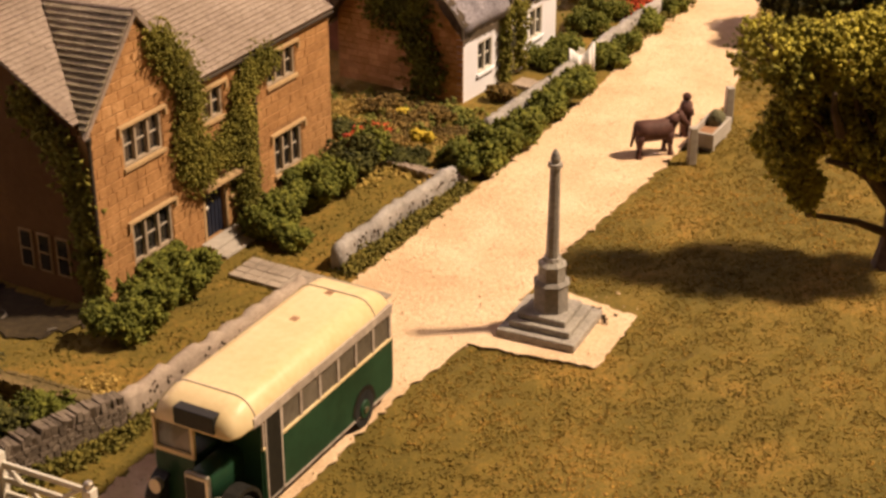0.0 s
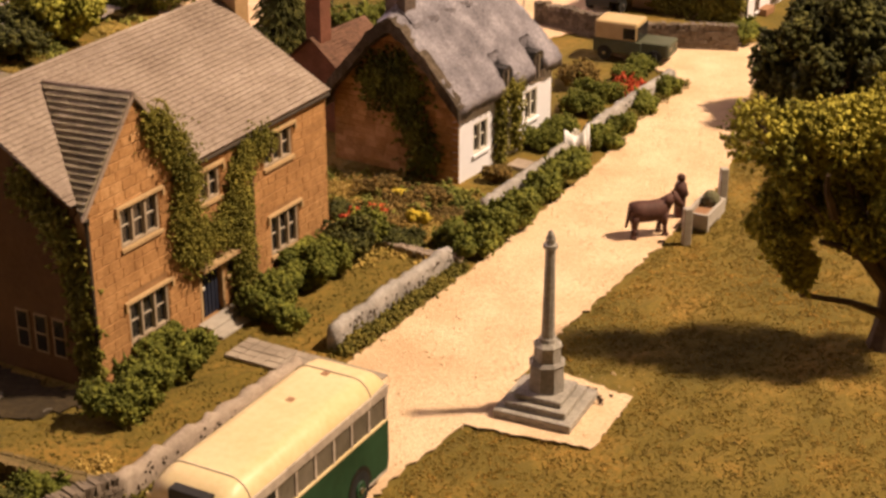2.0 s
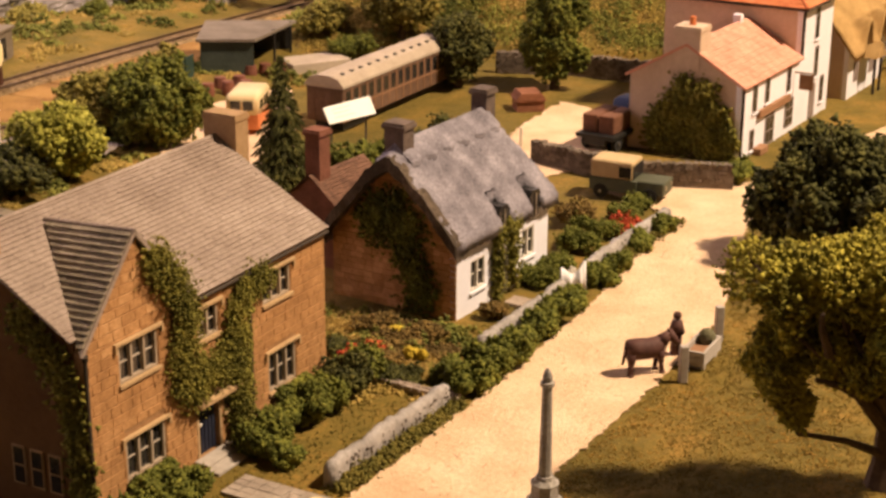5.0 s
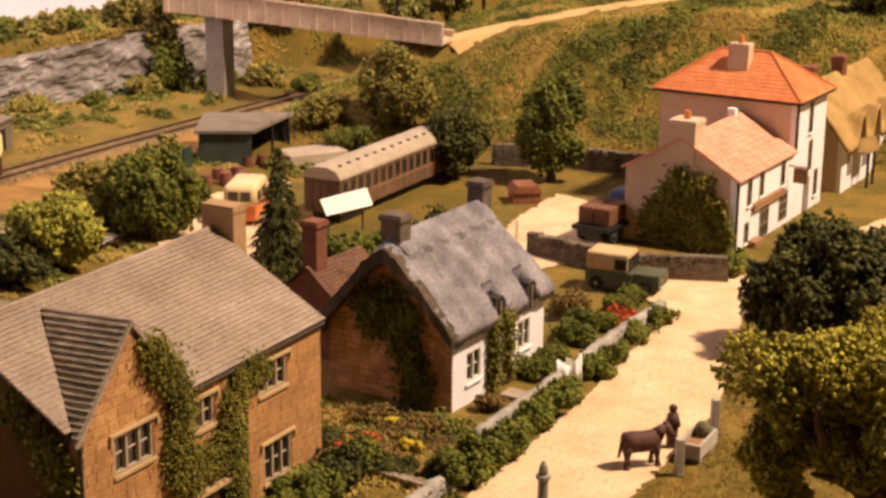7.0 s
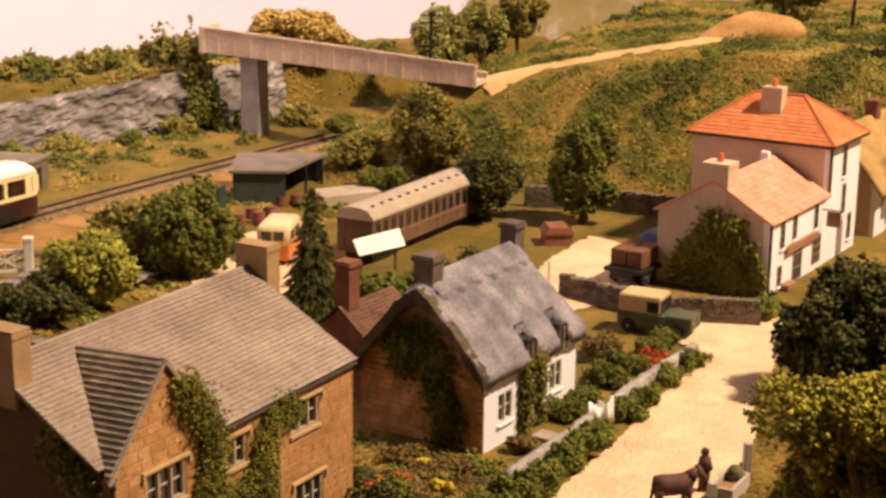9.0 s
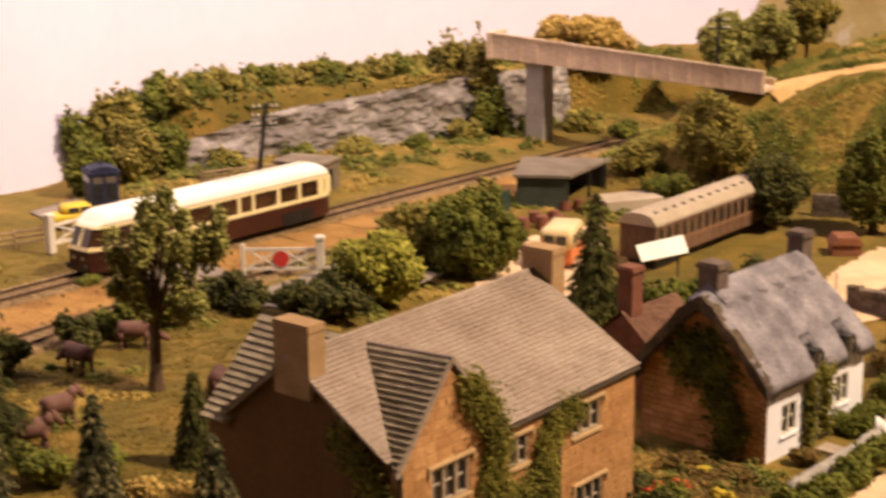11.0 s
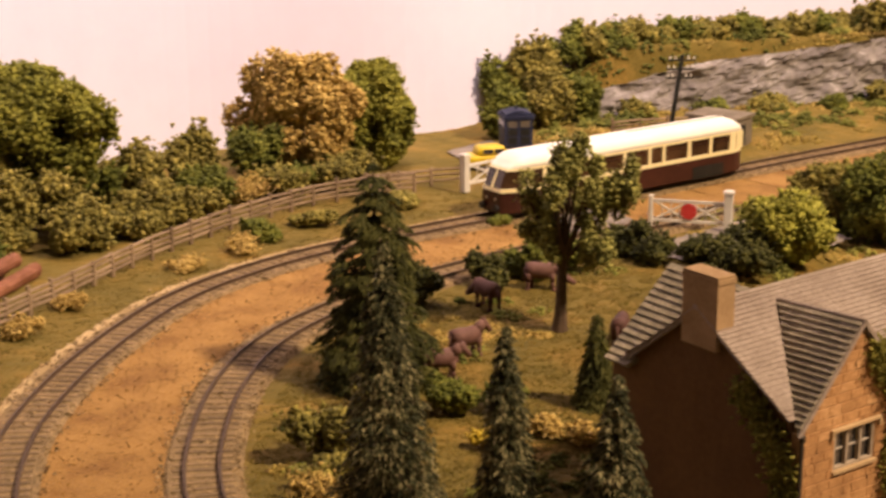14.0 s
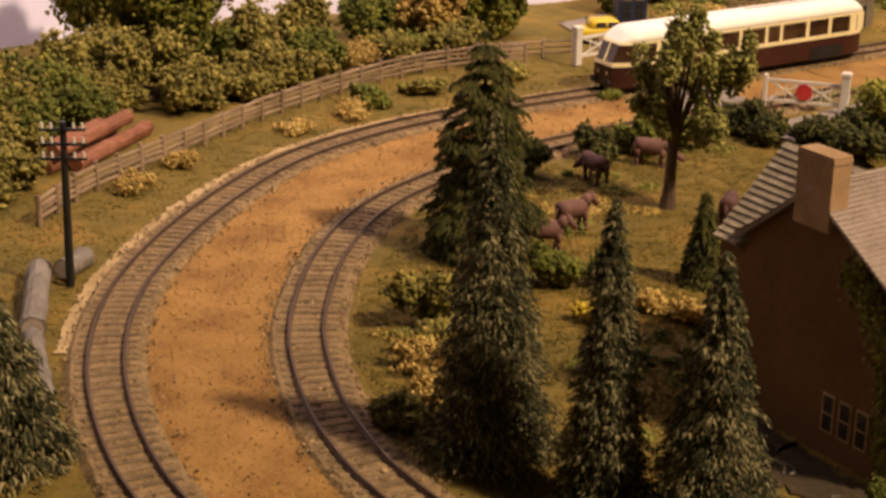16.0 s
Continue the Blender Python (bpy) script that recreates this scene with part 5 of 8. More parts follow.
stone_wall("garden_wall", "low tan kerb across the flower garden", [(-4.4, 72.0), (-1.0, 69.6), (0.9, 68.6)], 0.4, 0.4, 70, WALL_TAN, 0)

# paved paths and gate bits
bm = BM()
rng = np.random.default_rng(71)
pieces = []
for k in range(11):
    for j in range(4):
        x0, y0 = 0.0 + k * 0.62, -0.85 + j * 0.45
        z = 0.16 + rng.uniform(-0.015, 0.015)
        v = [(x0 + 0.02, y0 + 0.02, 0), (x0 + 0.6, y0 + 0.02, 0), (x0 + 0.6, y0 + 0.43, 0), (x0 + 0.02, y0 + 0.43, 0)]
        v += [(a * 1.0, b, z) for a, b, _ in v]
        pieces.append((v, [[4, 5, 6, 7], [0, 1, 5, 4], [1, 2, 6, 5], [2, 3, 7, 6], [3, 0, 4, 7]]))
bm.free()
path = thing("garden_path", "grey stone-flagged path from the door to the road", "path", -8.45, 60.2, VZ, -29.3, kind="structure")
emit(path, "flagstone", mat("brown_grey_flags", (0.25, 0.2, 0.16), (0.42, 0.35, 0.29), 60, 0.9, 0.4, obrand=0.2), pieces, 44)
bm = BM()
for k in range(3):
    box(bm, 0.9 * k, 0.9 * k + 0.85, -0.6, 0.6, 0, 0.22, 0.03)
solo("garden_path", bm, WALL_TAN, "short flagged path to the cottage door", "path", 3.9, 81.6, VZ, -32, kind="structure")
# white gate between the walls
g = thing("garden_gate", "small white wooden garden gate", "gate", 7.0, 83.0, VZ, 58)
for k in range(5):
    bm = BM()
    box(bm, 0.1 + 0.25 * k, 0.27 + 0.25 * k, -0.04, 0.04, 0.1, 1.35 - 0.12 * abs(k - 2), 0.02)
    part("paling", bm, mat_white_bar, g)
bm = BM()
box(bm, 0.05, 1.35, 0.04, 0.09, 0.35, 0.47)
box(bm, 0.05, 1.35, 0.04, 0.09, 0.85, 0.97)
part("gate_rail", bm, mat_white_bar, g)
cloth = []
for i in range(15):
    u = i / 14
    fold = 0.16 * math.sin(u * 15) + 0.08 * math.sin(u * 31)
    high = 1.75 - 0.55 * math.sin(u * math.pi) ** 2 + 0.2 * u
    cloth.append([(1.5 * u - 0.1, -0.14 + fold * 0.25, high), (1.5 * u - 0.1, -0.2 + fold * 0.6, 0.95), (1.5 * u - 0.05, -0.22 + fold, 0.2), (1.5 * u - 0.05, -0.17 + fold, 0.2), (1.5 * u - 0.1, -0.15 + fold * 0.6, 0.95), (1.5 * u - 0.1, -0.09 + fold * 0.25, high)])
bm = BM()
loft(bm, cloth)
solo("white_cloth", bm, mat("white_cloth", (0.78, 0.76, 0.78), (0.88, 0.86, 0.88), 60, 0.9, 0.2), "white cloth hung over the garden gate", "cloth", 6.75, 82.4, VZ, 20, smooth=True)


# ---- horse, figure, trough ----
HORSE = mat("brown_horse", (0.05, 0.019, 0.014), (0.13, 0.058, 0.046), 60, 0.7, 0.1)
HORSE_PALE = mat("roan_horse", (0.09, 0.04, 0.03), (0.2, 0.1, 0.08), 60, 0.7, 0.1)


def horse_mesh(graze):
    bm = BM()
    def ring(x, z, ry, rz, n=10):
        return [(x, ry * math.cos(t), z + rz * math.sin(t)) for t in (2 * math.pi * k / n for k in range(n))]
    loft(bm, [ring(-1.08, 1.4, 0.2, 0.24), ring(-0.98, 1.32, 0.45, 0.48), ring(-0.55, 1.28, 0.53, 0.54), ring(0.1, 1.24, 0.5, 0.52), ring(0.6, 1.3, 0.46, 0.52), ring(0.92, 1.4, 0.26, 0.36)])
    hz, hx = (0.75, 1.7) if graze else (1.9, 1.3)
    tube(bm, (0.72, 0, 1.5), (hx - 0.12, 0, hz), 0.38, 0.2, 8)
    tube(bm, (hx - 0.2, 0, hz + 0.06), (hx + (0.4 if graze else 0.34), 0, hz - (0.32 if graze else 0.62)), 0.25, 0.15, 8)
    for y in (-0.08, 0.08):
        tube(bm, (hx - 0.18, y, hz + 0.1), (hx - 0.2, y, hz + 0.3), 0.06, 0.01, 5)
    for x, y, dx in ((-0.85, -0.26, -0.1), (-0.8, 0.26, 0.12), (0.62, -0.24, 0.1), (0.66, 0.24, -0.08)):
        tube(bm, (x, y, 1.15), (x + dx * 0.5, y, 0.55), 0.24, 0.13, 7)
        tube(bm, (x + dx * 0.5, y, 0.55), (x + dx, y, 0.14), 0.12, 0.11, 7)
        tube(bm, (x + dx, y, 0.16), (x + dx + 0.03, y, 0), 0.14, 0.18, 7)
    tube(bm, (-1.05, 0, 1.45), (-1.25, 0, 0.55), 0.12, 0.06, 6)
    return bm


def horse(x, y, z, turn, graze, material, label):
    solo("toy_horse", horse_mesh(graze), material, label, "toy horse", x, y, z, turn, "model horses", smooth=True)


horse(10.1, 71.9, VZ + 0.12, 18, False, HORSE, "dark brown model horse standing on the road")
bm = BM()
tube(bm, (0, 0, 0), (0, 0, 1.15), 0.26, 0.3, 8)
tube(bm, (0, 0, 1.15), (0, 0, 1.8), 0.42, 0.26, 8)
bmesh.ops.create_icosphere(bm, subdivisions=2, radius=0.22, matrix=Matrix.Translation((0, 0, 2.05)))
solo("figurine", bm, HORSE, "small dark plain figurine beside the horse", "figurine", 11.85, 74.2, VZ + 0.12, smooth=True)
OLIVE_BAG = mat("olive_bag", (0.09, 0.085, 0.045), (0.2, 0.18, 0.1), 60, 0.9, 0.4)
t = thing("water_trough", "pale stone water trough with a brown inside", "trough", 12.4, 72.4, VZ, 62)
bm = BM()
box(bm, 0, 2.6, -0.6, -0.45, 0.3, 1.0)
box(bm, 0, 2.6, 0.45, 0.6, 0.3, 1.0)
box(bm, 0, 0.15, -0.45, 0.45, 0.3, 1.0)
box(bm, 2.45, 2.6, -0.45, 0.45, 0.3, 1.0)
box(bm, 0.15, 2.45, -0.45, 0.45, 0.3, 0.5)
part("trough_body", bm, STEP, t)
for x in (0.3, 2.0):
    bm = BM()
    box(bm, x, x + 0.3, -0.5, 0.5, 0, 0.3)
    part("foot", bm, STEP, t)
bm = BM()
box(bm, 0.16, 2.44, -0.44, 0.44, 0.52, 0.72)
part("hay", bm, SIGNBOARD, t, "brown hay in the trough")
bm = BM()
bmesh.ops.create_icosphere(bm, subdivisions=2, radius=0.5, matrix=Matrix.Translation((2.1, 0, 1.0)) @ Matrix.Diagonal((0.9, 0.9, 1.0, 1)))
solo("fodder_bag", bm, OLIVE_BAG, "small olive fodder bag in the trough", "bag", 12.4, 72.4, VZ, 62)
for x, y, label in ((11.75, 71.0, "grey wooden post beside the trough"), (14.3, 76.2, "grey wooden post beside the trough")):
    bm = BM()
    box(bm, -0.2, 0.2, -0.2, 0.2, 0, 1.9, 0.05)
    solo("post", bm, STEP, label, "post", x, y, VZ, 10, "posts")

# white gate at the very front
fg = thing("field_gate", "white painted wooden gate with round post caps", "gate", -14.4, 43.75, VZ, -26.5)
bm = BM()
box(bm, 0.0, 0.35, -0.18, 0.18, 0, 2.0, 0.03)
gp = part("gate_post", bm, mat_white_bar, fg)
for z in (0.35, 0.9, 1.5):
    bm = BM()
    box(bm, 0.3, 3.6, -0.06, 0.06, z, z + 0.2, 0.02)
    part("gate_rail", bm, mat_white_bar, fg)
bm = BM()
for a, b in ((0.4, 1.9), (3.4, 1.9)):
    tube(bm, (a, 0, 1.55), (b, 0, 0.45), 0.08, seg=6)
part("brace", bm, mat_white_bar, fg)
bm = BM()
box(bm, 3.6, 3.95, -0.18, 0.18, 0, 1.7, 0.03)
part("gate_post", bm, mat_white_bar, fg)
bm = BM()
bmesh.ops.create_icosphere(bm, subdivisions=2, radius=0.17, matrix=Matrix.Translation((3.77, 0, 1.85)))
part("post_cap", bm, CHROME, fg, "round metal post cap")

# ---- railway things ----
CREAM_RC = mat("railcar_cream", (0.76, 0.64, 0.34), (0.84, 0.73, 0.44), 30, 0.35, 0.03)
WHITE_RC = mat("railcar_white_roof", (0.82, 0.77, 0.66), (0.88, 0.84, 0.74), 30, 0.35, 0.03)
BROWN_RC = mat("railcar_brown", (0.028, 0.009, 0.007), (0.06, 0.019, 0.013), 30, 0.35, 0.05)
RC_GLASS = mat("brown_tinted_glass", (0.02, 0.011, 0.006), (0.09, 0.045, 0.022), 20, 0.1, 0.0, spec=0.6)


def railcar():
    r = thing("railcar", "streamlined cream and brown railcar with a white roof on the track", "railcar", -35.2, 125.9, 0.5, 241.0)
    L, hw = 24.8, 1.72

    def plan(x):
        """How far the body has drawn in towards its rounded ends."""
        e = max(0.0, 1 - x / 1.7, 1 - (L - x) / 2.6)
        return hw * math.sqrt(max(0.02, 1 - 0.62 * e ** 2.2))

    xs = [0, 0.12, 0.4, 0.8, 1.3, 1.8] + [2.5 + (L - 6) * k / 8 for k in range(9)] + [L - 3.0, L - 2.3, L - 1.7, L - 1.1, L - 0.6, L - 0.25, L]

    def shell(z0, z1, grow, slope0=0.0, slope1=0.0):
        bm = BM()
        rings = []
        for x in xs:
            w = plan(x) + grow
            q = max(0.0, 1 - (L - x) / 2.4)
            rings.append([(x - slope0 * q, -w, z0), (x - slope0 * q, w, z0), (x - slope1 * q, w, z1), (x - slope1 * q, -w, z1)])
        loft(bm, rings)
        return bm

    part("lower_body", shell(0.35, 1.9, 0.0), BROWN_RC, r, "dark brown lower body")
    part("waist_band", shell(1.9, 2.18, 0.03, 0.0, 0.1), CREAM_RC, r, "cream waist band")
    part("interior", shell(2.18, 3.48, -0.12, 0.1, 0.6), RC_GLASS, r, "brown tinted glazing")
    part("cant_band", shell(3.46, 3.62, 0.03, 0.6, 0.75), CREAM_RC, r, "cream band over the windows")
    bm = BM()
    rings = []
    for x in xs:
        w = plan(x) + 0.02
        q = max(0.0, 1 - (L - x) / 2.4)
        q2 = max(0.0, 1 - x / 1.6)
        drop = 1 - 0.75 * max(q, q2) ** 2.2
        ring = []
        for k in range(13):
            t = math.pi * k / 12
            c, s = math.cos(t), math.sin(t)
            ring.append((x - 0.75 * q - 0.35 * q * s, w * math.copysign(abs(c) ** 0.75, c), 3.58 + 1.02 * drop * s ** 0.75))
        rings.append(ring)
    loft(bm, rings)
    roof = part("roof", bm, WHITE_RC, r, "smooth white domed roof", smooth=True)
    bm = BM()
    box(bm, 1.2, 11.5, -0.06, 0.06, 4.54, 4.66)
    part("roof_rib", bm, STEP, roof)
    for k in range(9):
        for s in (-1, 1):
            bm = BM()
            x = 1.8 + 2.4 * k
            tube(bm, (x, s * 0.95, 4.3), (x, s * 0.95, 4.48), 0.09, 0.07, 6)
            part("roof_vent", bm, CREAM_RC, roof)
    # pillars along both sides, two narrow doors at the back
    for s in (-1, 1):
        for a, b in ((0.1, 0.55), (0.75, 1.05), (1.25, 1.95), (3.9, 4.25), (6.25, 6.6), (9.0, 9.3), (10.5, 10.8), (13.1, 13.4), (15.7, 16.0), (18.3, 18.6), (20.9, 21.3), (22.5, 22.75)):
            bm = BM()
            y = plan((a + b) / 2) - 0.14
            q = max(0.0, 1 - (L - b) / 2.4)
            prism(bm, [(a, 2.16), (b, 2.16), (b - 0.5 * q, 3.48), (a - 0.5 * q, 3.48)], "y", s * y, s * (y + 0.16))
            part("pillar", bm, CREAM_RC, r)
        for a, b in ((1.95, 3.9), (4.25, 6.25), (6.6, 9.0), (10.8, 13.1), (13.4, 15.7), (16.0, 18.3), (18.6, 20.9)):
            bm = BM()
            y = plan((a + b) / 2) - 0.1
            box(bm, a, b, s * (y + 0.02) - 0.02, s * (y + 0.02) + 0.02, 3.02, 3.07)
            for k in range(1, 4):
                m = a + (b - a) * k / 4
                box(bm, m - 0.02, m + 0.02, s * (y + 0.02) - 0.02, s * (y + 0.02) + 0.02, 3.05, 3.34)
            part("toplight_bar", bm, BROWN_RC, r)
    # nose glazing: a centre post and corner posts
    for y in (-1.02, 0.0, 1.02):
        bm = BM()
        x = L - 0.05 - 0.32 * abs(y) ** 1.6
        tube(bm, (x + 0.02, y, 2.15), (x - 0.6, y * 0.97, 3.45), 0.09, seg=6)
        part("windscreen_post", bm, CREAM_RC, r)
    # buffers, valance, skirts, bogies
    bm = BM()
    box(bm, 21.2, 24.3, -1.2, 1.2, 0.02, 0.7, 0.08)
    part("valance", bm, BLACK, r)
    for s in (-1, 1):
        bm = BM()
        tube(bm, (L - 0.4, s * 0.85, 0.75), (L + 0.25, s * 0.85, 0.75), 0.12, seg=8)
        tube(bm, (L + 0.22, s * 0.85, 0.75), (L + 0.3, s * 0.85, 0.75), 0.26, seg=12)
        part("buffer", bm, BLACK, r)
        bm = BM()
        tube(bm, (L - 0.1, s * 0.5, 1.35), (L + 0.06, s * 0.5, 1.35), 0.12, 0.14, 8)
        part("marker_lamp", bm, CHROME, r)
        bm = BM()
        box(bm, 19.0, 21.4, s * hw - 0.03, s * hw + 0.03, 0.3, 1.3)
        part("bogie_opening", bm, BLACK, r)
        bm = BM()
        box(bm, 2.6, 6.0, s * hw - 0.03, s * hw + 0.03, 0.3, 1.3)
        part("bogie_opening", bm, BLACK, r)
    for x in (4.2, 20.2):
        bm = BM()
        box(bm, x - 1.6, x + 1.6, -1.1, 1.1, 0.12, 0.7, 0.05)
        bg = part("bogie", bm, BLACK, r)
        for dx in (-1.1, 1.1):
            for s in (-1, 1):
                bm = BM()
                tube(bm, (x + dx, s * 0.75, 0.55), (x + dx, s * 0.9, 0.55), 0.55, seg=16)
                part("wheel", bm, BLACK, bg)


railcar()

COACH = mat("faded_coach_brown", (0.09, 0.048, 0.028), (0.19, 0.11, 0.068), 40, 0.8, 0.3)
COACH_ROOF = mat("pale_coach_roof", (0.36, 0.29, 0.22), (0.5, 0.41, 0.32), 40, 0.8, 0.2)


def coach():
    c = thing("railway_coach", "old brown railway coach with a pale grey roof", "railway coach", -8.3, 116.5, VZ + 0.15, 62.2)
    L, hw = 22.0, 1.55
    bm = BM()
    box(bm, 0, L, -hw, hw, 0.7, 3.35)
    part("body", bm, COACH, c)
    bm = BM()
    prof = [(-hw - 0.12, 3.3), (-hw - 0.1, 3.5), (-1.2, 4.0), (-0.5, 4.2), (0.5, 4.2), (1.2, 4.0), (hw + 0.1, 3.5), (hw + 0.12, 3.3)]
    prism(bm, prof, "x", -0.12, L + 0.12)
    rf = part("roof", bm, COACH_ROOF, c)
    for k in range(16):
        bm = BM()
        x = 1.0 + k * 1.32
        box(bm, x, x + 0.35, -0.95, -0.7, 4.02, 4.2, 0.03)
        part("roof_vent", bm, BLACK, rf)
    for s in (-1, 1):
        for k in range(19):
            bm = BM()
            x = 0.5 + k * 1.13
            box(bm, x, x + 0.62, s * hw - 0.02, s * hw + 0.02, 1.95, 3.0)
            w = part("window", bm, GLASS_DARK, c)
            bm = BM()
            box(bm, x + 0.68, x + 0.78, s * hw - 0.04, s * hw + 0.04, 0.75, 3.3)
            part("panel_beading", bm, SIGNBOARD, c)
        bm = BM()
        box(bm, 0, L, s * hw - 0.05, s * hw + 0.05, 1.7, 1.8)
        part("waist_moulding", bm, SIGNBOARD, c)
    bm = BM()
    for k in range(4):
        box(bm, -0.05, 0.0, -1.5 + 0.78 * k, -0.82 + 0.78 * k, 0.8, 3.2)
    part("end_panel", bm, COACH, c)
    for x in (0.6, L - 4.2):
        bm = BM()
        box(bm, x, x + 3.6, -1.2, 1.2, 0, 0.7)
        part("bogie", bm, BLACK, c)


coach()

# ---- bridge and rock cutting ----
CONCRETE = mat("weathered_concrete", (0.45, 0.34, 0.24), (0.74, 0.58, 0.43), 40, 0.9, 0.4, None, 8)
PIER = mat("grey_pier", (0.2, 0.18, 0.165), (0.36, 0.33, 0.3), 40, 0.9, 0.3)
br = thing("footbridge", "long sloping grey concrete bridge over the railway", "bridge", -26.5, 164.3, 0, -21.3)
Lb = 29.8
bm = BM()
prism(bm, [(0, 8.8), (Lb, 7.2), (Lb, 7.6), (0, 9.3)], "y", -1.3, 1.3)
part("deck", bm, CONCRETE, br)
for y in (-1.45, 1.3):
    bm = BM()
    prism(bm, [(0, 8.7), (Lb, 7.1), (Lb, 9.1 if y < 0 else 8.1), (0, 11.1 if y < 0 else 10.1)], "y", y, y + 0.15)
    par = part("parapet", bm, CONCRETE, br)
    for k in range(17):
        bm = BM()
        x = 0.05 + k * Lb / 16.2
        z = 8.7 - 1.6 * x / Lb
        box(bm, x, x + 0.16, y - 0.08, y + 0.2, z, z + 2.3 - 0.3 * x / Lb - (0.0 if y < 0 else 1.0))
        part("parapet_post", bm, CONCRETE, par)
    bm = BM()
    dz = 0.0 if y < 0 else -1.0
    prism(bm, [(0, 11.05 + dz), (Lb, 9.05 + dz), (Lb, 9.25 + dz), (0, 11.3 + dz)], "y", y - 0.12, y + 0.27)
    part("coping", bm, CONCRETE, par)
bm = BM()
box(bm, -0.2, 0.4, -1.6, 1.6, 8.6, 11.3, 0.05)
part("end_pier", bm, CONCRETE, br)
for x, w in ((5.2, 1.0), (25.0, 1.0)):
    bm = BM()
    prism(bm, [(x - w, 0), (x + w, 0), (x + w, 8.3 - 2.6 * x / Lb + 0.6), (x - w, 8.3 - 2.6 * x / Lb + 0.6)], "y", -1.1, 1.1)
    part("pier", bm, PIER, br, "grey concrete pier")

ROCK = mat("grey_quarry_rock", (0.075, 0.062, 0.052), (0.5, 0.46, 0.44), 11, 0.9, 1.0, (0.23, 0.2, 0.18), 7)
rng = np.random.default_rng(81)
pts, nz = [], 26
base = resample([(-55.3, 139.3), (-52.2, 144.4), (-46.6, 149.9), (-36.6, 157.5), (-28.6, 164.8), (-20, 173)], 0.45)
tops = np.interp(np.linspace(0, 1, len(base)), [0, 0.12, 0.3, 0.55, 0.8, 1], [0.9, 3.0, 4.8, 5.8, 6.6, 6.6])
dd = np.gradient(base, axis=0)
dd /= np.linalg.norm(dd, axis=1, keepdims=True)
for i, ((x, y), (u, v)) in enumerate(zip(base, dd)):
    for k in range(nz):
        t = k / (nz - 1)
        q = noise.fractal(Vector((x * 0.35, y * 0.35, t * tops[i] * 0.8)), 0.9, 2.0, 5) * 0.75
        q += 0.4 * abs(noise.noise(Vector((x * 1.3, y * 1.3, t * tops[i] * 1.7))))
        o = -1.2 + 1.6 * t - q
        pts.append((x - v * o, y + u * o, t * tops[i]))
ids = np.arange(len(pts)).reshape(len(base), nz)
q4 = np.stack([ids[:-1, :-1], ids[1:, :-1], ids[1:, 1:], ids[:-1, 1:]], -1).reshape(-1, 4)
tagged(raw("rock_face", pts, q4, ROCK), "pale grey and brown quarried rock face of the cutting", "rock", kind="structure")

# ---- huts, fences, poles, gates ----
HUT = mat("dark_green_hut", (0.03, 0.04, 0.032), (0.07, 0.085, 0.07), 60, 0.8, 0.2)
HUT_ROOF = mat("grey_felt_roof", (0.13, 0.105, 0.08), (0.23, 0.19, 0.15), 50, 0.9, 0.3)
hut = thing("goods_shed", "open dark green shed with a flat grey roof", "shed", -19.7, 132.6, VZ, 2)
bm = BM()
box(bm, 0, 4.4, 0, 0.15, 0, 3.4)
part("wall_front", bm, HUT, hut)
bm = BM()
box(bm, 0, 0.15, 0.15, 7.5, 0, 3.4)
part("wall_end", bm, HUT, hut)
bm = BM()
box(bm, 0.15, 7.2, 7.35, 7.5, 0, 3.4)
part("wall_back", bm, BLACK, hut)
bm = BM()
tube(bm, (7.1, 7.0, 0), (7.1, 7.0, 3.7), 0.12, seg=6)
tube(bm, (5.9, 3.6, 0), (5.9, 3.6, 3.7), 0.12, seg=6)
part("shed_post", bm, BLACK, hut)
bm = BM()
prism(bm, [(-0.3, -0.3), (4.6, -0.3), (7.6, 7.8), (-0.3, 7.8)], "z", 3.4, 3.65)
part("roof", bm, HUT_ROOF, hut)
BARREL = mat("rusty_barrel", (0.12, 0.04, 0.025), (0.25, 0.1, 0.06), 60, 0.7, 0.2)
for k, (x, y, z) in enumerate(((-14.5, 133.7, VZ + 0.1), (-13.3, 134.4, VZ + 0.1), (-15.6, 133.0, VZ + 0.1), (-16.1, 129.2, VZ + 0.1), (-16.8, 127.2, VZ + 0.1), (-17.6, 128.6, VZ + 0.1), (-15.4, 127.6, VZ + 0.1), (-18.3, 126.4, VZ + 0.1))):
    bm = BM()
    tube(bm, (0, 0, 0), (0, 0, 0.6), 0.48, 0.55, 12)
    tube(bm, (0, 0, 0.6), (0, 0, 1.25), 0.55, 0.48, 12)
    solo("barrel", bm, BARREL, "rusty brown barrel in the goods yard", "barrel", x, y, z, 0, "barrels", smooth=False)
bm = BM()
box(bm, 0, 5.5, 0, 3.4, 0, 1.0, 0.05)
solo("loading_platform", bm, COACH_ROOF, "weathered wooden loading platform beside the shed", "platform", -12.2, 134.5, VZ, 30)

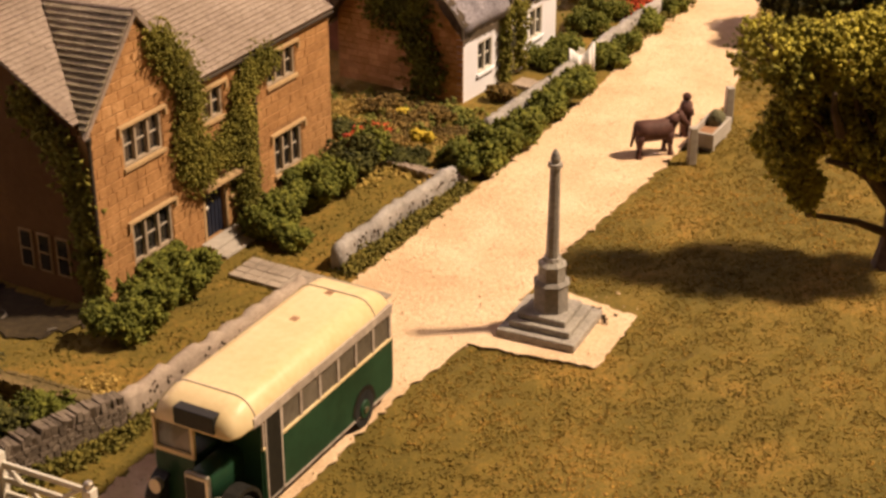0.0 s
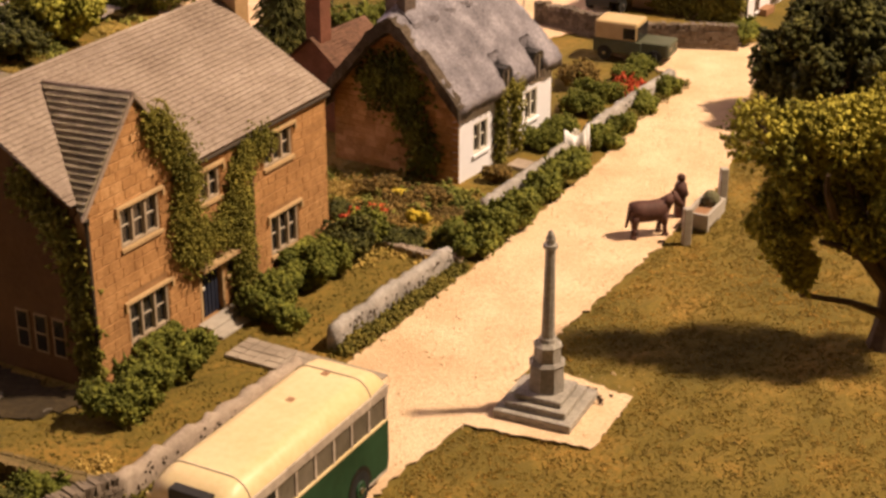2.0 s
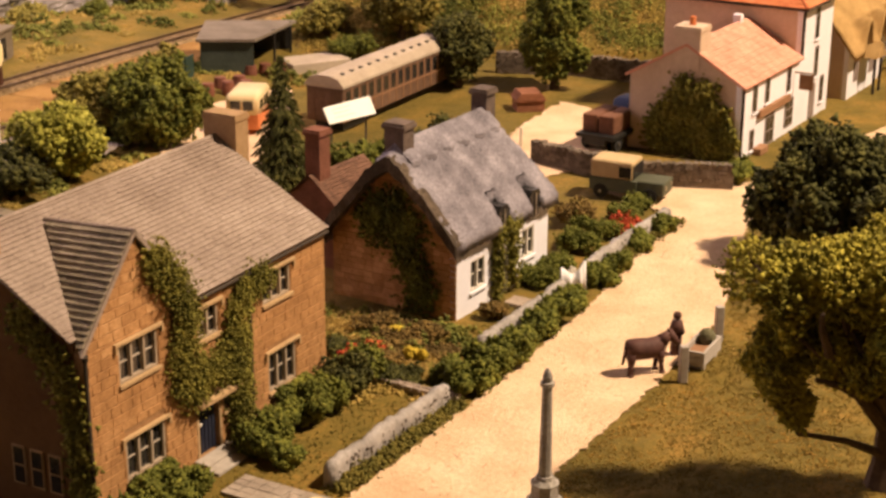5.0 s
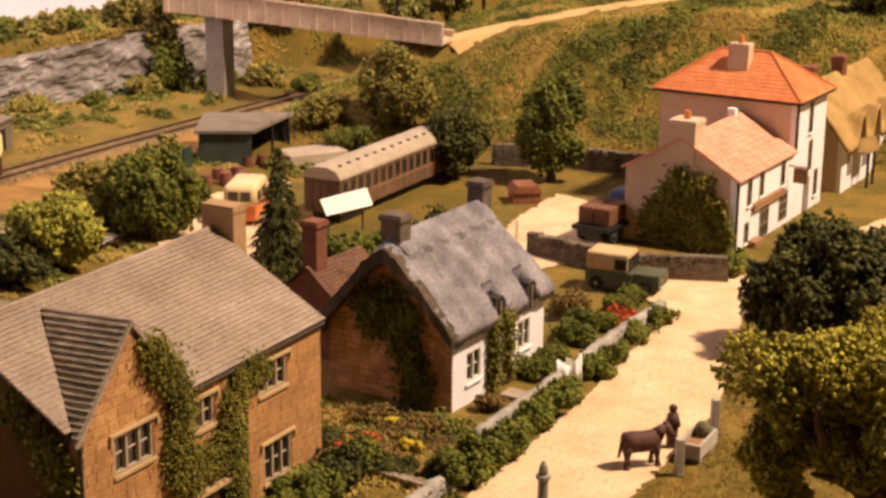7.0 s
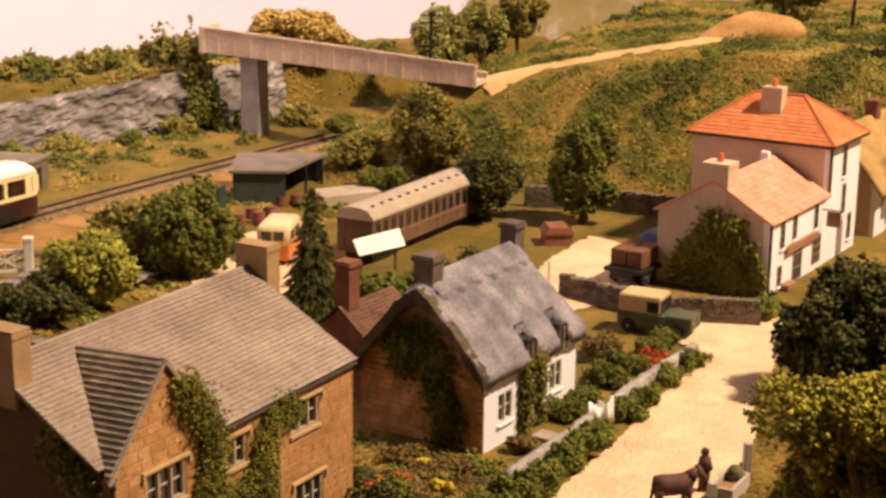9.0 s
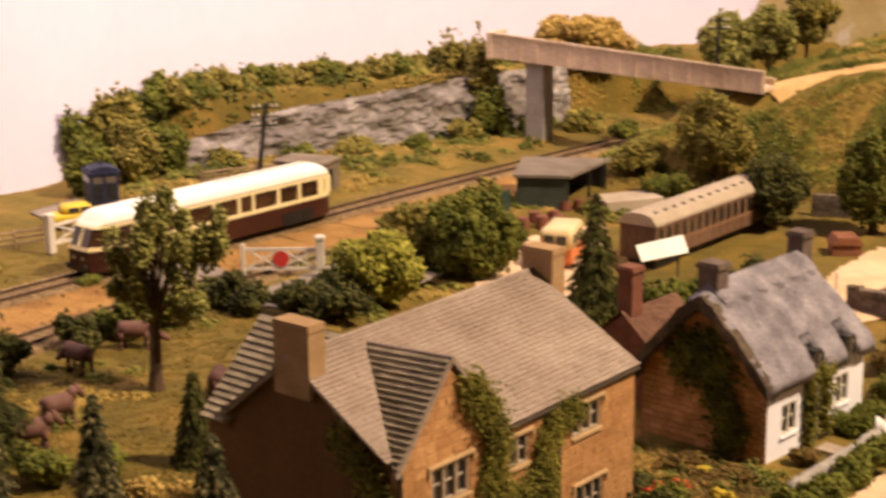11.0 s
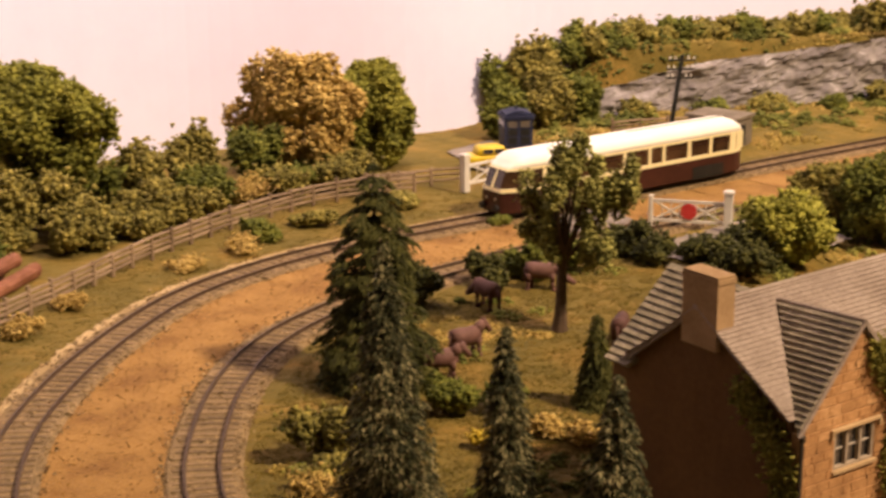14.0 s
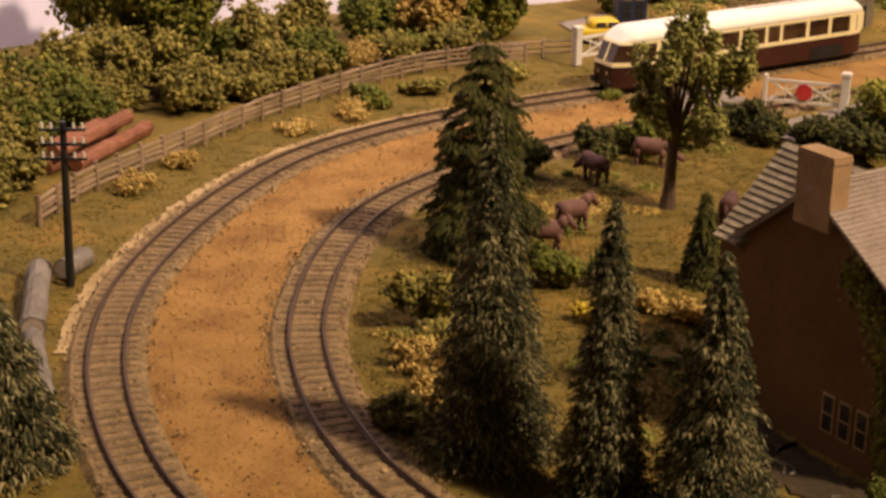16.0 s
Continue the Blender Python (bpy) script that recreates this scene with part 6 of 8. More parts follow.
bus2 = thing("delivery_van", "cream and red delivery van in the yard", "van", -14.3, 115.3, VZ + 0.12, 84)
bm = BM()
rounded(bm, 0, 4.2, 1.25, 1.5, 3.0, 0.4, 4, 0.15, 0.4)
part("upper_body", bm, BUS_CREAM, bus2, smooth=True)
bm = BM()
box(bm, 0, 5.2, -1.25, 1.25, 0.35, 1.6, 0.1)
part("lower_body", bm, TILE, bus2, "dull red lower body")
for s in (-1, 1):
    bm = BM()
    box(bm, 0.5, 1.7, s * 1.24 - 0.02, s * 1.24 + 0.02, 1.8, 2.5)
    box(bm, 2.0, 3.4, s * 1.24 - 0.02, s * 1.24 + 0.02, 1.8, 2.5)
    part("window", bm, GLASS_DARK, bus2)
    for x in (1.0, 4.2):
        wheel(bus2, x, s * 1.1, 0.45, 0.45, 0.25, s, CHROME)
bm = BM()
box(bm, -0.05, 0.08, -0.85, -0.1, 1.85, 2.55)
box(bm, -0.05, 0.08, 0.1, 0.85, 1.85, 2.55)
part("rear_window", bm, GLASS_DARK, bus2)

SIGN_BLANK = mat("white_sign", (0.84, 0.83, 0.78), (0.9, 0.89, 0.84), 30, 0.6, 0.03)
WRITING_FAINT = mat("faint_grey_ink", (0.62, 0.6, 0.55), (0.7, 0.68, 0.63), 30, 0.6, 0.03)
sg = thing("white_notice", "white card notice with grey illegible writing", "notice", -7.75, 108.9, VZ, 37)
bm = BM()
slab(bm, (0, -0.55, 2.75), (3.9, -0.55, 2.95), (3.9, 0.25, 4.05), (0, 0.25, 3.75), 0.1)
card = part("card", bm, SIGN_BLANK, sg)
for k in range(3):
    bm = BM()
    y, z, x = -0.36 + 0.19 * k, 3.05 + 0.25 * k, 3.2 - 0.3 * (k % 2)
    slab(bm, (0.6, y, z), (x, y, z + 0.12), (x, y + 0.05, z + 0.19), (0.6, y + 0.05, z + 0.07), 0.03)
    part("writing_bar", bm, WRITING_FAINT, card)
for x in (0.5, 3.4):
    bm = BM()
    box(bm, x, x + 0.12, 0.06, 0.16, 0, 3.5)
    part("leg", bm, DARKWOOD, sg)


def crossing_gate(x, y, turn, length, label, far_post=True):
    g = thing("crossing_gate", label, "gate", x, y, 0.1, turn, "level crossing gates")
    bm = BM()
    box(bm, -0.3, 0.3, -0.3, 0.3, 0, 3.1, 0.05)
    box(bm, -0.36, 0.36, -0.36, 0.36, 2.85, 3.0)
    part("gate_post", bm, mat_white_bar, g)
    bm = BM()
    box(bm, length, length + 0.3, -0.15, 0.15, 0.1, 2.5, 0.04)
    part("gate_post", bm, mat_white_bar, g)
    for z in (0.55, 2.0):
        bm = BM()
        box(bm, 0.3, length, -0.07, 0.07, z, z + 0.2)
        part("gate_rail", bm, mat_white_bar, g)
    n = 2
    for k in range(n):
        a, b = 0.35 + (length - 0.4) * k / n, 0.35 + (length - 0.4) * (k + 1) / n
        bm = BM()
        tube(bm, (a, 0, 0.65), (b, 0, 2.1), 0.07, seg=6)
        tube(bm, (a, 0, 2.1), (b, 0, 0.65), 0.07, seg=6)
        part("brace", bm, mat_white_bar, g)
        for q in range(1, 4):
            bm = BM()
            m = a + (b - a) * q / 4
            box(bm, m - 0.03, m + 0.03, -0.05, 0.05, 0.6, 2.1)
            part("picket", bm, mat_white_bar, g)
    bm = BM()
    tube(bm, (length * 0.52, -0.14, 1.4), (length * 0.52, 0.14, 1.4), 0.58, seg=14)
    part("target_disc", bm, RED_DISC, g, "round red warning board")


RED_DISC = mat("red_disc", (0.5, 0.03, 0.03), (0.62, 0.06, 0.05), 40, 0.5, 0.03)
crossing_gate(-52.7, 111.6, 65, 8.2, "white level crossing gate with a round red board")
crossing_gate(-30.4, 108.0, 190, 5.4, "white level crossing gate with a round red board beside the lane")


def telegraph_pole(x, y, h, lean, turn, arms, label):
    p = thing("telegraph_pole", label, "telegraph pole", x, y, max(0.0, float(height(x, y))), turn, "telegraph poles")
    bm = BM()
    tube(bm, (0, 0, 0), (lean, 0, h), 0.24, 0.16, 8)
    part("pole", bm, BLACK, p)
    for k in range(arms):
        z = h - 0.45 - 0.75 * k
        xx = lean * z / h
        bm = BM()
        box(bm, xx - 1.15, xx + 1.15, -0.2, -0.06, z, z + 0.14)
        arm = part("crossarm", bm, BLACK, p)
        for dx in (-1.0, -0.55, 0.55, 1.0):
            bm = BM()
            tube(bm, (xx + dx, -0.13, z + 0.14), (xx + dx, -0.13, z + 0.42), 0.09, 0.06, 7)
            part("insulator", bm, mat_white_bar, arm, "small white insulator")


telegraph_pole(-55.1, 55.7, 8.7, 0.2, 30, 3, "dark telegraph pole with three crossarms beside the track")
telegraph_pole(-41.7, 129.2, 8.6, 1.1, 25, 3, "dark leaning telegraph pole beside the cutting")
telegraph_pole(-4.05, 165.4, 12.8 - float(height(-4.05, 165.4)), 0.2, 0, 2, "dark telegraph pole up on the hill")
telegraph_pole(40.4, 172.0, 5.0, 0.2, 0, 2, "dark telegraph pole up on the hill")

FENCE = mat("weathered_fence", (0.15, 0.1, 0.06), (0.34, 0.24, 0.15), 60, 0.9, 0.3, obrand=0.4)


def fence(name, label, line, step, h, rails, z=None, seed=90):
    rng = np.random.default_rng(seed)
    f = thing(name, label, "fence", group="lineside fences")
    p = curve(line, step)
    for k, (x, y) in enumerate(p):
        zz = float(height(x, y))
        bm = BM()
        tube(bm, (x, y, zz - 0.2), (x + rng.uniform(-0.08, 0.08), y, zz + h * rng.uniform(0.95, 1.12)), 0.17, 0.14, 6)
        part("post", bm, FENCE, f)
        if k:
            a = p[k - 1]
            za = float(height(*a))
            for r in range(rails):
                q = h * (0.28 + 0.62 * r / max(1, rails - 1))
                bm = BM()
                tube(bm, (a[0], a[1], za + q + rng.uniform(-0.06, 0.06)), (x, y, zz + q + rng.uniform(-0.06, 0.06)), 0.11, seg=5)
                part("rail", bm, FENCE, f)


fence("wooden_fence", "weathered brown post and rail fence along the curve", [(-62.7, 61.8), (-64.0, 67.2), (-64.4, 77.8), (-64.6, 84.5), (-63.8, 94.5), (-61.4, 103.9), (-56.5, 110.2)], 2.2, 1.7, 4)
fence("wooden_fence", "weathered fence below the rock face", [(-48.1, 133.4), (-44.3, 137.0), (-40.1, 140.0), (-37.8, 141.9)], 2.4, 1.7, 4, seed=91)
fence("wooden_fence", "pale wooden fence behind the crossing", [(-62.1, 107.1), (-58.4, 110.5), (-54.2, 114.5)], 2.4, 1.5, 3, seed=92)

# dark teal sheet fence beside the yard
TEAL_SHEET = mat("dark_teal_paint", (0.014, 0.034, 0.026), (0.05, 0.085, 0.062), 40, 0.7, 0.2, (0.03, 0.055, 0.042), 8)
sheet_fence = thing("sheet_fence", "low dark teal sheet fence beside the goods yard", "fence")
line = curve([(-24.6, 116.2), (-23.2, 122.4), (-21.6, 126.3), (-20.1, 131.5)], 1.6)
for a, b in zip(line, line[1:]):
    bm = BM()
    za, zb = float(height(*a)), float(height(*b))
    slab(bm, (a[0], a[1], za - 0.2), (b[0], b[1], zb - 0.2), (b[0], b[1], zb + 1.9), (a[0], a[1], za + 1.9), 0.08)
    part("panel", bm, TEAL_SHEET, sheet_fence)
    bm = BM()
    box(bm, a[0] - 0.1, a[0] + 0.1, a[1] - 0.1, a[1] + 0.1, za - 0.2, za + 2.0)
    part("post", bm, TEAL_SHEET, sheet_fence)

kiosk = thing("blue_kiosk", "dark blue panelled kiosk with a stepped roof", "kiosk", -54.8, 127.0, 0, 35)
KIOSK = mat("dark_blue_paint", (0.012, 0.015, 0.04), (0.03, 0.036, 0.08), 40, 0.6, 0.05)
bm = BM()
box(bm, -1.0, 1.0, -1.0, 1.0, 0.0, 3.1, 0.04)
part("body", bm, KIOSK, kiosk)
bm = BM()
box(bm, -1.1, 1.1, -1.1, 1.1, 3.1, 3.35)
box(bm, -0.95, 0.95, -0.95, 0.95, 3.35, 3.55)
prism(bm, [(-0.85, 3.55), (0.85, 3.55), (0.2, 3.75), (-0.2, 3.75)], "y", -0.85, 0.85)
tube(bm, (0, 0, 3.7), (0, 0, 4.05), 0.1, seg=8)
part("roof", bm, KIOSK, kiosk)
for face in range(4):
    for k in (-1, 1):
        for q in range(3):
            bm = BM()
            box(bm, k * 0.45 - 0.32, k * 0.45 + 0.32, -1.03, -1.0, 0.25 + 0.72 * q, 0.85 + 0.72 * q)
            for v in bm.verts:
                v.co.rotate(Euler((0, 0, face * math.pi / 2)))
            part("door_panel", bm, BLACK, kiosk)
        bm = BM()
        box(bm, k * 0.45 - 0.32, k * 0.45 + 0.32, -1.03, -1.0, 2.42, 2.95)
        for v in bm.verts:
            v.co.rotate(Euler((0, 0, face * math.pi / 2)))
        part("window", bm, PANE, kiosk)
kiosk.scale = (1.25, 1.25, 1.03)

YELLOW = mat("yellow_paint", (0.55, 0.38, 0.015), (0.68, 0.5, 0.03), 40, 0.35, 0.03)


def small_car(name, label, x, y, z, turn, low, up, L=4.6):
    c = thing(name, label, "car", x, y, z, turn, "")
    bm = BM()
    rounded(bm, 0, L, 1.0, 0.3, 1.15, 0.22, 4, 0.5, 0.4)
    part("body", bm, low, c, smooth=True)
    bm = BM()
    rounded(bm, L * 0.18, L * 0.7, 0.9, 1.1, 1.85, 0.3, 4, 0.6, 0.4)
    part("cabin", bm, up, c, smooth=True)
    for s in (-1, 1):
        for k in range(2):
            bm = BM()
            a = L * (0.27 + 0.2 * k)
            box(bm, a, a + L * 0.17, s * 0.9 - 0.02, s * 0.9 + 0.02, 1.25, 1.65)
            part("window", bm, GLASS_DARK, c)
        for wx in (0.85, L - 0.9):
            wheel(c, wx, s * 0.85, 0.4, 0.4, 0.25, s, CHROME)
    bm = BM()
    box(bm, L * 0.66, L * 0.7, -0.7, 0.7, 1.2, 1.7)
    part("windscreen", bm, GLASS_DARK, c)
    for s in (-1, 1):
        bm = BM()
        tube(bm, (L - 0.1, s * 0.65, 0.75), (L + 0.02, s * 0.65, 0.75), 0.13, seg=8)
        part("headlamp", bm, CHROME, c)
    return c


small_car("car", "bright yellow car behind the crossing gate", -56.2, 119.3, 0.1, 40, YELLOW, YELLOW, 5.0)

HUT_GREY = mat("brown_grey_concrete", (0.12, 0.095, 0.065), (0.24, 0.195, 0.14), 40, 0.9, 0.4, None, 8)
pillbox = thing("concrete_hut", "grey concrete hut with a dark opening below the rock", "hut", -41.6, 134.9, 0.2, -12)
bm = BM()
box(bm, 0, 4.6, 0, 3.4, 0, 2.6, 0.08)
part("body", bm, HUT_GREY, pillbox)
bm = BM()
box(bm, -0.25, 4.8, -0.25, 3.6, 2.6, 2.9, 0.05)
part("roof", bm, HUT_GREY, pillbox)
bm = BM()
box(bm, 0.25, 2.5, -0.03, 0.02, 0.4, 2.3)
part("opening", bm, BLACK, pillbox, "dark opening")
bm = BM()
box(bm, 4.58, 4.63, 1.0, 2.0, 0.3, 2.1)
box(bm, 3.3, 3.9, -0.03, 0.02, 1.3, 1.9)
part("doorway", bm, BLACK, pillbox)

# logs
LOG = mat("reddish_log", (0.15, 0.055, 0.028), (0.33, 0.14, 0.075), 30, 0.8, 0.5)
LOG_GREY = mat("grey_log", (0.14, 0.119, 0.098), (0.252, 0.217, 0.182), 30, 0.9, 0.6)


def log(name, label, a, b, r, material, group):
    bm = BM()
    a, b = Vector(a), Vector(b)
    n = 12
    d = (b - a).normalized()
    e, g = d.orthogonal().normalized(), None
    g = d.cross(e)
    rings = []
    rng = np.random.default_rng(int(abs(a.x * 37 + a.z * 91)))
    for k in range(n):
        c = a + (b - a) * k / (n - 1) + e * rng.normal() * r * 0.06
        rings.append([c + (e * math.cos(t) + g * math.sin(t)) * r * (1 + rng.normal() * 0.05) for t in (2 * math.pi * q / 12 for q in range(12))])
    loft(bm, rings)
    l = thing(name, label, "log", group=group)
    part("trunk", bm, material, l)
    bm = BM()
    tube(bm, b, b + d * 0.04, r * 0.86, seg=12)
    part("cut_end", bm, WALL_TAN, l, "pale sawn end")


for x, y, z, n in ((0.0, 0.0, 1.5, 9.0), (0.5, 1.3, 0.5, 9.0), (-0.6, -0.2, 0.5, 6.5), (-1.4, 0.6, 0.5, 8.0), (-0.9, 1.0, 1.45, 5.5)):
    log("log", "reddish brown log in a stack behind the fence", (-68.2 + x, 69.2 + y, z), (-68.2 + x - 0.17 * n, 69.2 + y + 0.985 * n, z), 0.5, LOG, "log stack")
log("fallen_log", "long grey lichened log beside the track", (-56.9, 55.4, 0.6), (-52.0, 49.6, 0.5), 0.62, LOG_GREY, "fallen logs")
log("fallen_log", "long grey lichened log beside the track", (-51.5, 49.0, 0.45), (-45.3, 43.2, 0.4), 0.5, LOG_GREY, "fallen logs")
log("fallen_log", "short grey stump beside the track", (-56.4, 58.4, 0.5), (-55.9, 56.1, 0.6), 0.55, LOG_GREY, "fallen logs")

# field horses
for k, (x, y, a, g, m) in enumerate(((-36.5, 72.7, 35, False, HORSE_PALE), (-36.7, 76.6, 60, False, HORSE_PALE), (-39.3, 85.3, 150, True, HORSE), (-37.6, 90.3, 20, True, HORSE_PALE), (-29.5, 82.1, 100, True, HORSE))):
    horse(x, y, float(height(x, y)), a, g, m, ("roan" if m is HORSE_PALE else "dark brown") + (" model horse grazing in the field" if g else " model horse standing in the field"))

# lorry with crates, and an off-road car with a canvas top
CRATE = mat("dark_crate_wood", (0.09, 0.035, 0.02), (0.22, 0.1, 0.055), 40, 0.8, 0.2)
lorry = thing("flatbed_lorry", "dark lorry with a blue cab carrying brown crates", "lorry", 11.1, 110.9, VZ + 0.1, 57)
bm = BM()
box(bm, 0, 5.2, -1.5, 1.5, 1.0, 1.3, 0.03)
part("flatbed", bm, BLACK, lorry, "black flatbed")
bm = BM()
box(bm, 0.1, 6.6, -0.8, 0.8, 0.5, 1.0)
part("chassis", bm, BLACK, lorry)
bm = BM()
rounded(bm, 5.3, 7.6, 1.35, 0.8, 2.8, 0.4, 4, 0.6, 0.2)
part("cab", bm, mat("blue_cab", (0.02, 0.04, 0.13), (0.05, 0.08, 0.2), 40, 0.5, 0.05), lorry, "blue cab", smooth=True)
for k, (x, y) in enumerate(((0.6, -1.2), (2.3, -1.2), (0.6, 0.1), (2.3, 0.1))):
    bm = BM()
    box(bm, x, x + 1.6, y, y + 1.2, 1.3, 2.6, 0.1)
    part("crate", bm, CRATE, lorry, "brown crate")
for s in (-1, 1):
    for x in (1.2, 6.4):
        wheel(lorry, x, s * 1.2, 0.55, 0.55, 0.3, s, BLACK)

OLIVE = mat("olive_paint", (0.06, 0.065, 0.04), (0.11, 0.115, 0.075), 40, 0.6, 0.05)
CANVAS = mat("tan_canvas", (0.45, 0.32, 0.16), (0.58, 0.43, 0.24), 40, 0.9, 0.2)
rv = thing("off_road_car", "olive off-road car with a tan canvas top", "car", 10.3, 101.6, VZ + 0.1, -25)
bm = BM()
box(bm, 0, 3.2, -1.1, 1.1, 0.5, 1.35, 0.06)
box(bm, 3.2, 5.0, -1.0, 1.0, 0.5, 1.4, 0.08)
part("body", bm, OLIVE, rv)
bm = BM()
box(bm, 0.05, 2.9, -1.08, 1.08, 1.35, 2.55, 0.15)
part("canvas_top", bm, CANVAS, rv, "tan canvas hood")
bm = BM()
box(bm, 2.92, 2.98, -0.95, 0.95, 1.45, 2.3)
part("windscreen", bm, GLASS_DARK, rv)
for s in (-1, 1):
    bm = BM()
    box(bm, 2.0, 2.8, s * 1.09 - 0.02, s * 1.09 + 0.02, 1.5, 2.2)
    part("window", bm, GLASS_DARK, rv)
    for x in (0.8, 4.1):
        wheel(rv, x, s * 1.0, 0.48, 0.48, 0.28, s, BLACK)
    bm = BM()
    tube(bm, (4.98, s * 0.6, 1.05), (5.05, s * 0.6, 1.05), 0.15, seg=8)
    part("headlamp", bm, CHROME, rv)

bm = BM()
box(bm, 0, 2.2, 0, 1.8, 0, 0.9)
prism(bm, [(-0.15, 0.9), (2.35, 0.9), (1.9, 1.5), (0.3, 1.5)], "y", -0.15, 1.95)
solo("well_house", bm, LOG, "low brown brick well house with a tiled top", "well house", 6.2, 122.6, VZ, 10)
bm = BM()
box(bm, -0.1, 0.1, -0.1, 0.1, 0, 1.5, 0.03)
solo("post", bm, mat_white_bar, "white wooden post beside the yard", "post", 6.0, 112.5, VZ, 0, "posts")


# ---- plants ----
FLOWER_RED = mat("red_flowers", (0.3, 0.03, 0.01), (0.55, 0.1, 0.03), 60, 0.8, 0.1, island=0.6)
FLOWER_YELLOW = mat("yellow_flowers", (0.45, 0.3, 0.02), (0.65, 0.5, 0.06), 60, 0.8, 0.1, island=0.6)
LEAF_OLIVE = mat("leaf_olive", (0.0915, 0.08052, 0.01586), (0.4026, 0.3233, 0.0732), 60, 0.9, 0.3, (0.2196, 0.183, 0.0366), 6, island=0.45)
FOAM = mat("foam_green", (0.1008, 0.1075, 0.01613), (0.3494, 0.3158, 0.04838), 40, 0.95, 0.2, (0.2083, 0.2016, 0.02688), 8, island=0.3)
TREE_OLIVE = mat("pale_olive_leaves", (0.105, 0.105, 0.0252), (0.476, 0.441, 0.126), 60, 0.9, 0.3, (0.266, 0.2492, 0.063), 6, island=0.45)
LEAF_GOLD = mat("leaf_green_gold", (0.112, 0.105, 0.0134), (0.56, 0.47, 0.0672), 60, 0.9, 0.3, (0.347, 0.302, 0.0381), 6, island=0.4)
LEAF_SPRUCE = mat("spruce_needles", (0.02, 0.022, 0.007), (0.32, 0.27, 0.13), 60, 0.8, 0.2, (0.062, 0.062, 0.02), 6, island=0.9)


def lumps(rng, x, y, w, d, h, n):
    """Overlapping lobes that make one uneven bush."""
    out = []
    for _ in range(n):
        a, r = rng.uniform(0, 2 * math.pi), math.sqrt(rng.random()) * 0.7
        s = rng.uniform(0.22, 0.46)
        out.append((math.cos(a) * r * w, math.sin(a) * r * d, h * rng.uniform(0.3, 0.8), w * s, d * s, h * s * rng.uniform(0.6, 0.95)))
    return out


def bush(name, label, x, y, w, d, h, material, seed, lobes=6, per=230, size=0.115, z=None, group="", turn=0, category="bush"):
    rng = np.random.default_rng(seed)
    p = blob_points(rng, lumps(rng, 0, 0, w, d, h, lobes), per)
    p = p + rng.normal(size=p.shape) * (w * 0.06, d * 0.06, h * 0.05)
    stray = rng.random(len(p)) < 0.2
    p[stray] *= 1 + rng.random((stray.sum(), 1)) * (0.3, 0.3, 0.22)
    p = p[p[:, 2] > -0.1]
    dry = material is LEAF_TAN
    if dry:
        p = p[::2] * (1.1, 1.1, 0.8) + rng.normal(size=p[::2].shape) * (w * 0.12, d * 0.12, h * 0.1)
    v, f = crumbs(rng, p, rng.uniform(0.6, 1.4, len(p)) * size * (0.5 if dry else 1), 0.8 if dry else 0.45)
    zz = float(height(x, y)) if z is None else z
    me = bpy.data.meshes.new(name)
    me.from_pydata((v * K).tolist(), [], f.tolist())
    me.materials.append(material)
    me.shade_smooth()
    ob = new(name, me)
    ob.matrix_world = pose(x * K, y * K, zz * K, 0, 0, turn)
    return tagged(ob, label, category, group)


# bushes before the stone house and along the walls
for k, (x, y, w, h, m) in enumerate(((-12.3, 54.6, 1.3, 1.5, LEAF), (-11.5, 56.2, 1.2, 1.4, LEAF), (-10.7, 57.6, 1.1, 1.3, LEAF), (-9.9, 58.9, 1.0, 1.2, LEAF), (-7.6, 63.3, 1.1, 1.3, LEAF), (-6.8, 64.8, 1.2, 1.2, LEAF), (-5.9, 66.3, 1.1, 1.3, LEAF),
        (-5.2, 68.0, 1.3, 1.6, LEAF), (-4.3, 69.6, 1.3, 1.7, LEAF_DARK), (-3.6, 71.2, 1.2, 1.5, LEAF), (-6.4, 62.4, 0.8, 0.8, LEAF))):
    bush("garden_bush", "rounded green bush against the stone house", x, y, w, w, h, m, 100 + k, 9, 420, 0.1, group="garden bushes")
for k, (x, y, w, h) in enumerate(((1.5, 69.6, 1.1, 1.4), (2.3, 71.2, 1.2, 1.5), (3.3, 72.8, 1.1, 1.4), (0.7, 70.6, 1.0, 1.2), (4.2, 74.6, 0.9, 1.1), (5.4, 77.0, 1.0, 1.2), (6.3, 78.7, 1.0, 1.2), (7.2, 80.5, 0.9, 1.0), (9.0, 84.2, 0.9, 1.0), (10.1, 86.4, 0.9, 1.0), (12.0, 90.2, 0.9, 0.9), (13.6, 93.4, 0.9, 1.0))):
    bush("roadside_bush", "bright green bush against the roadside wall", x, y, w, w, h, LEAF, 130 + k, 9, 380, 0.1, group="roadside bushes")
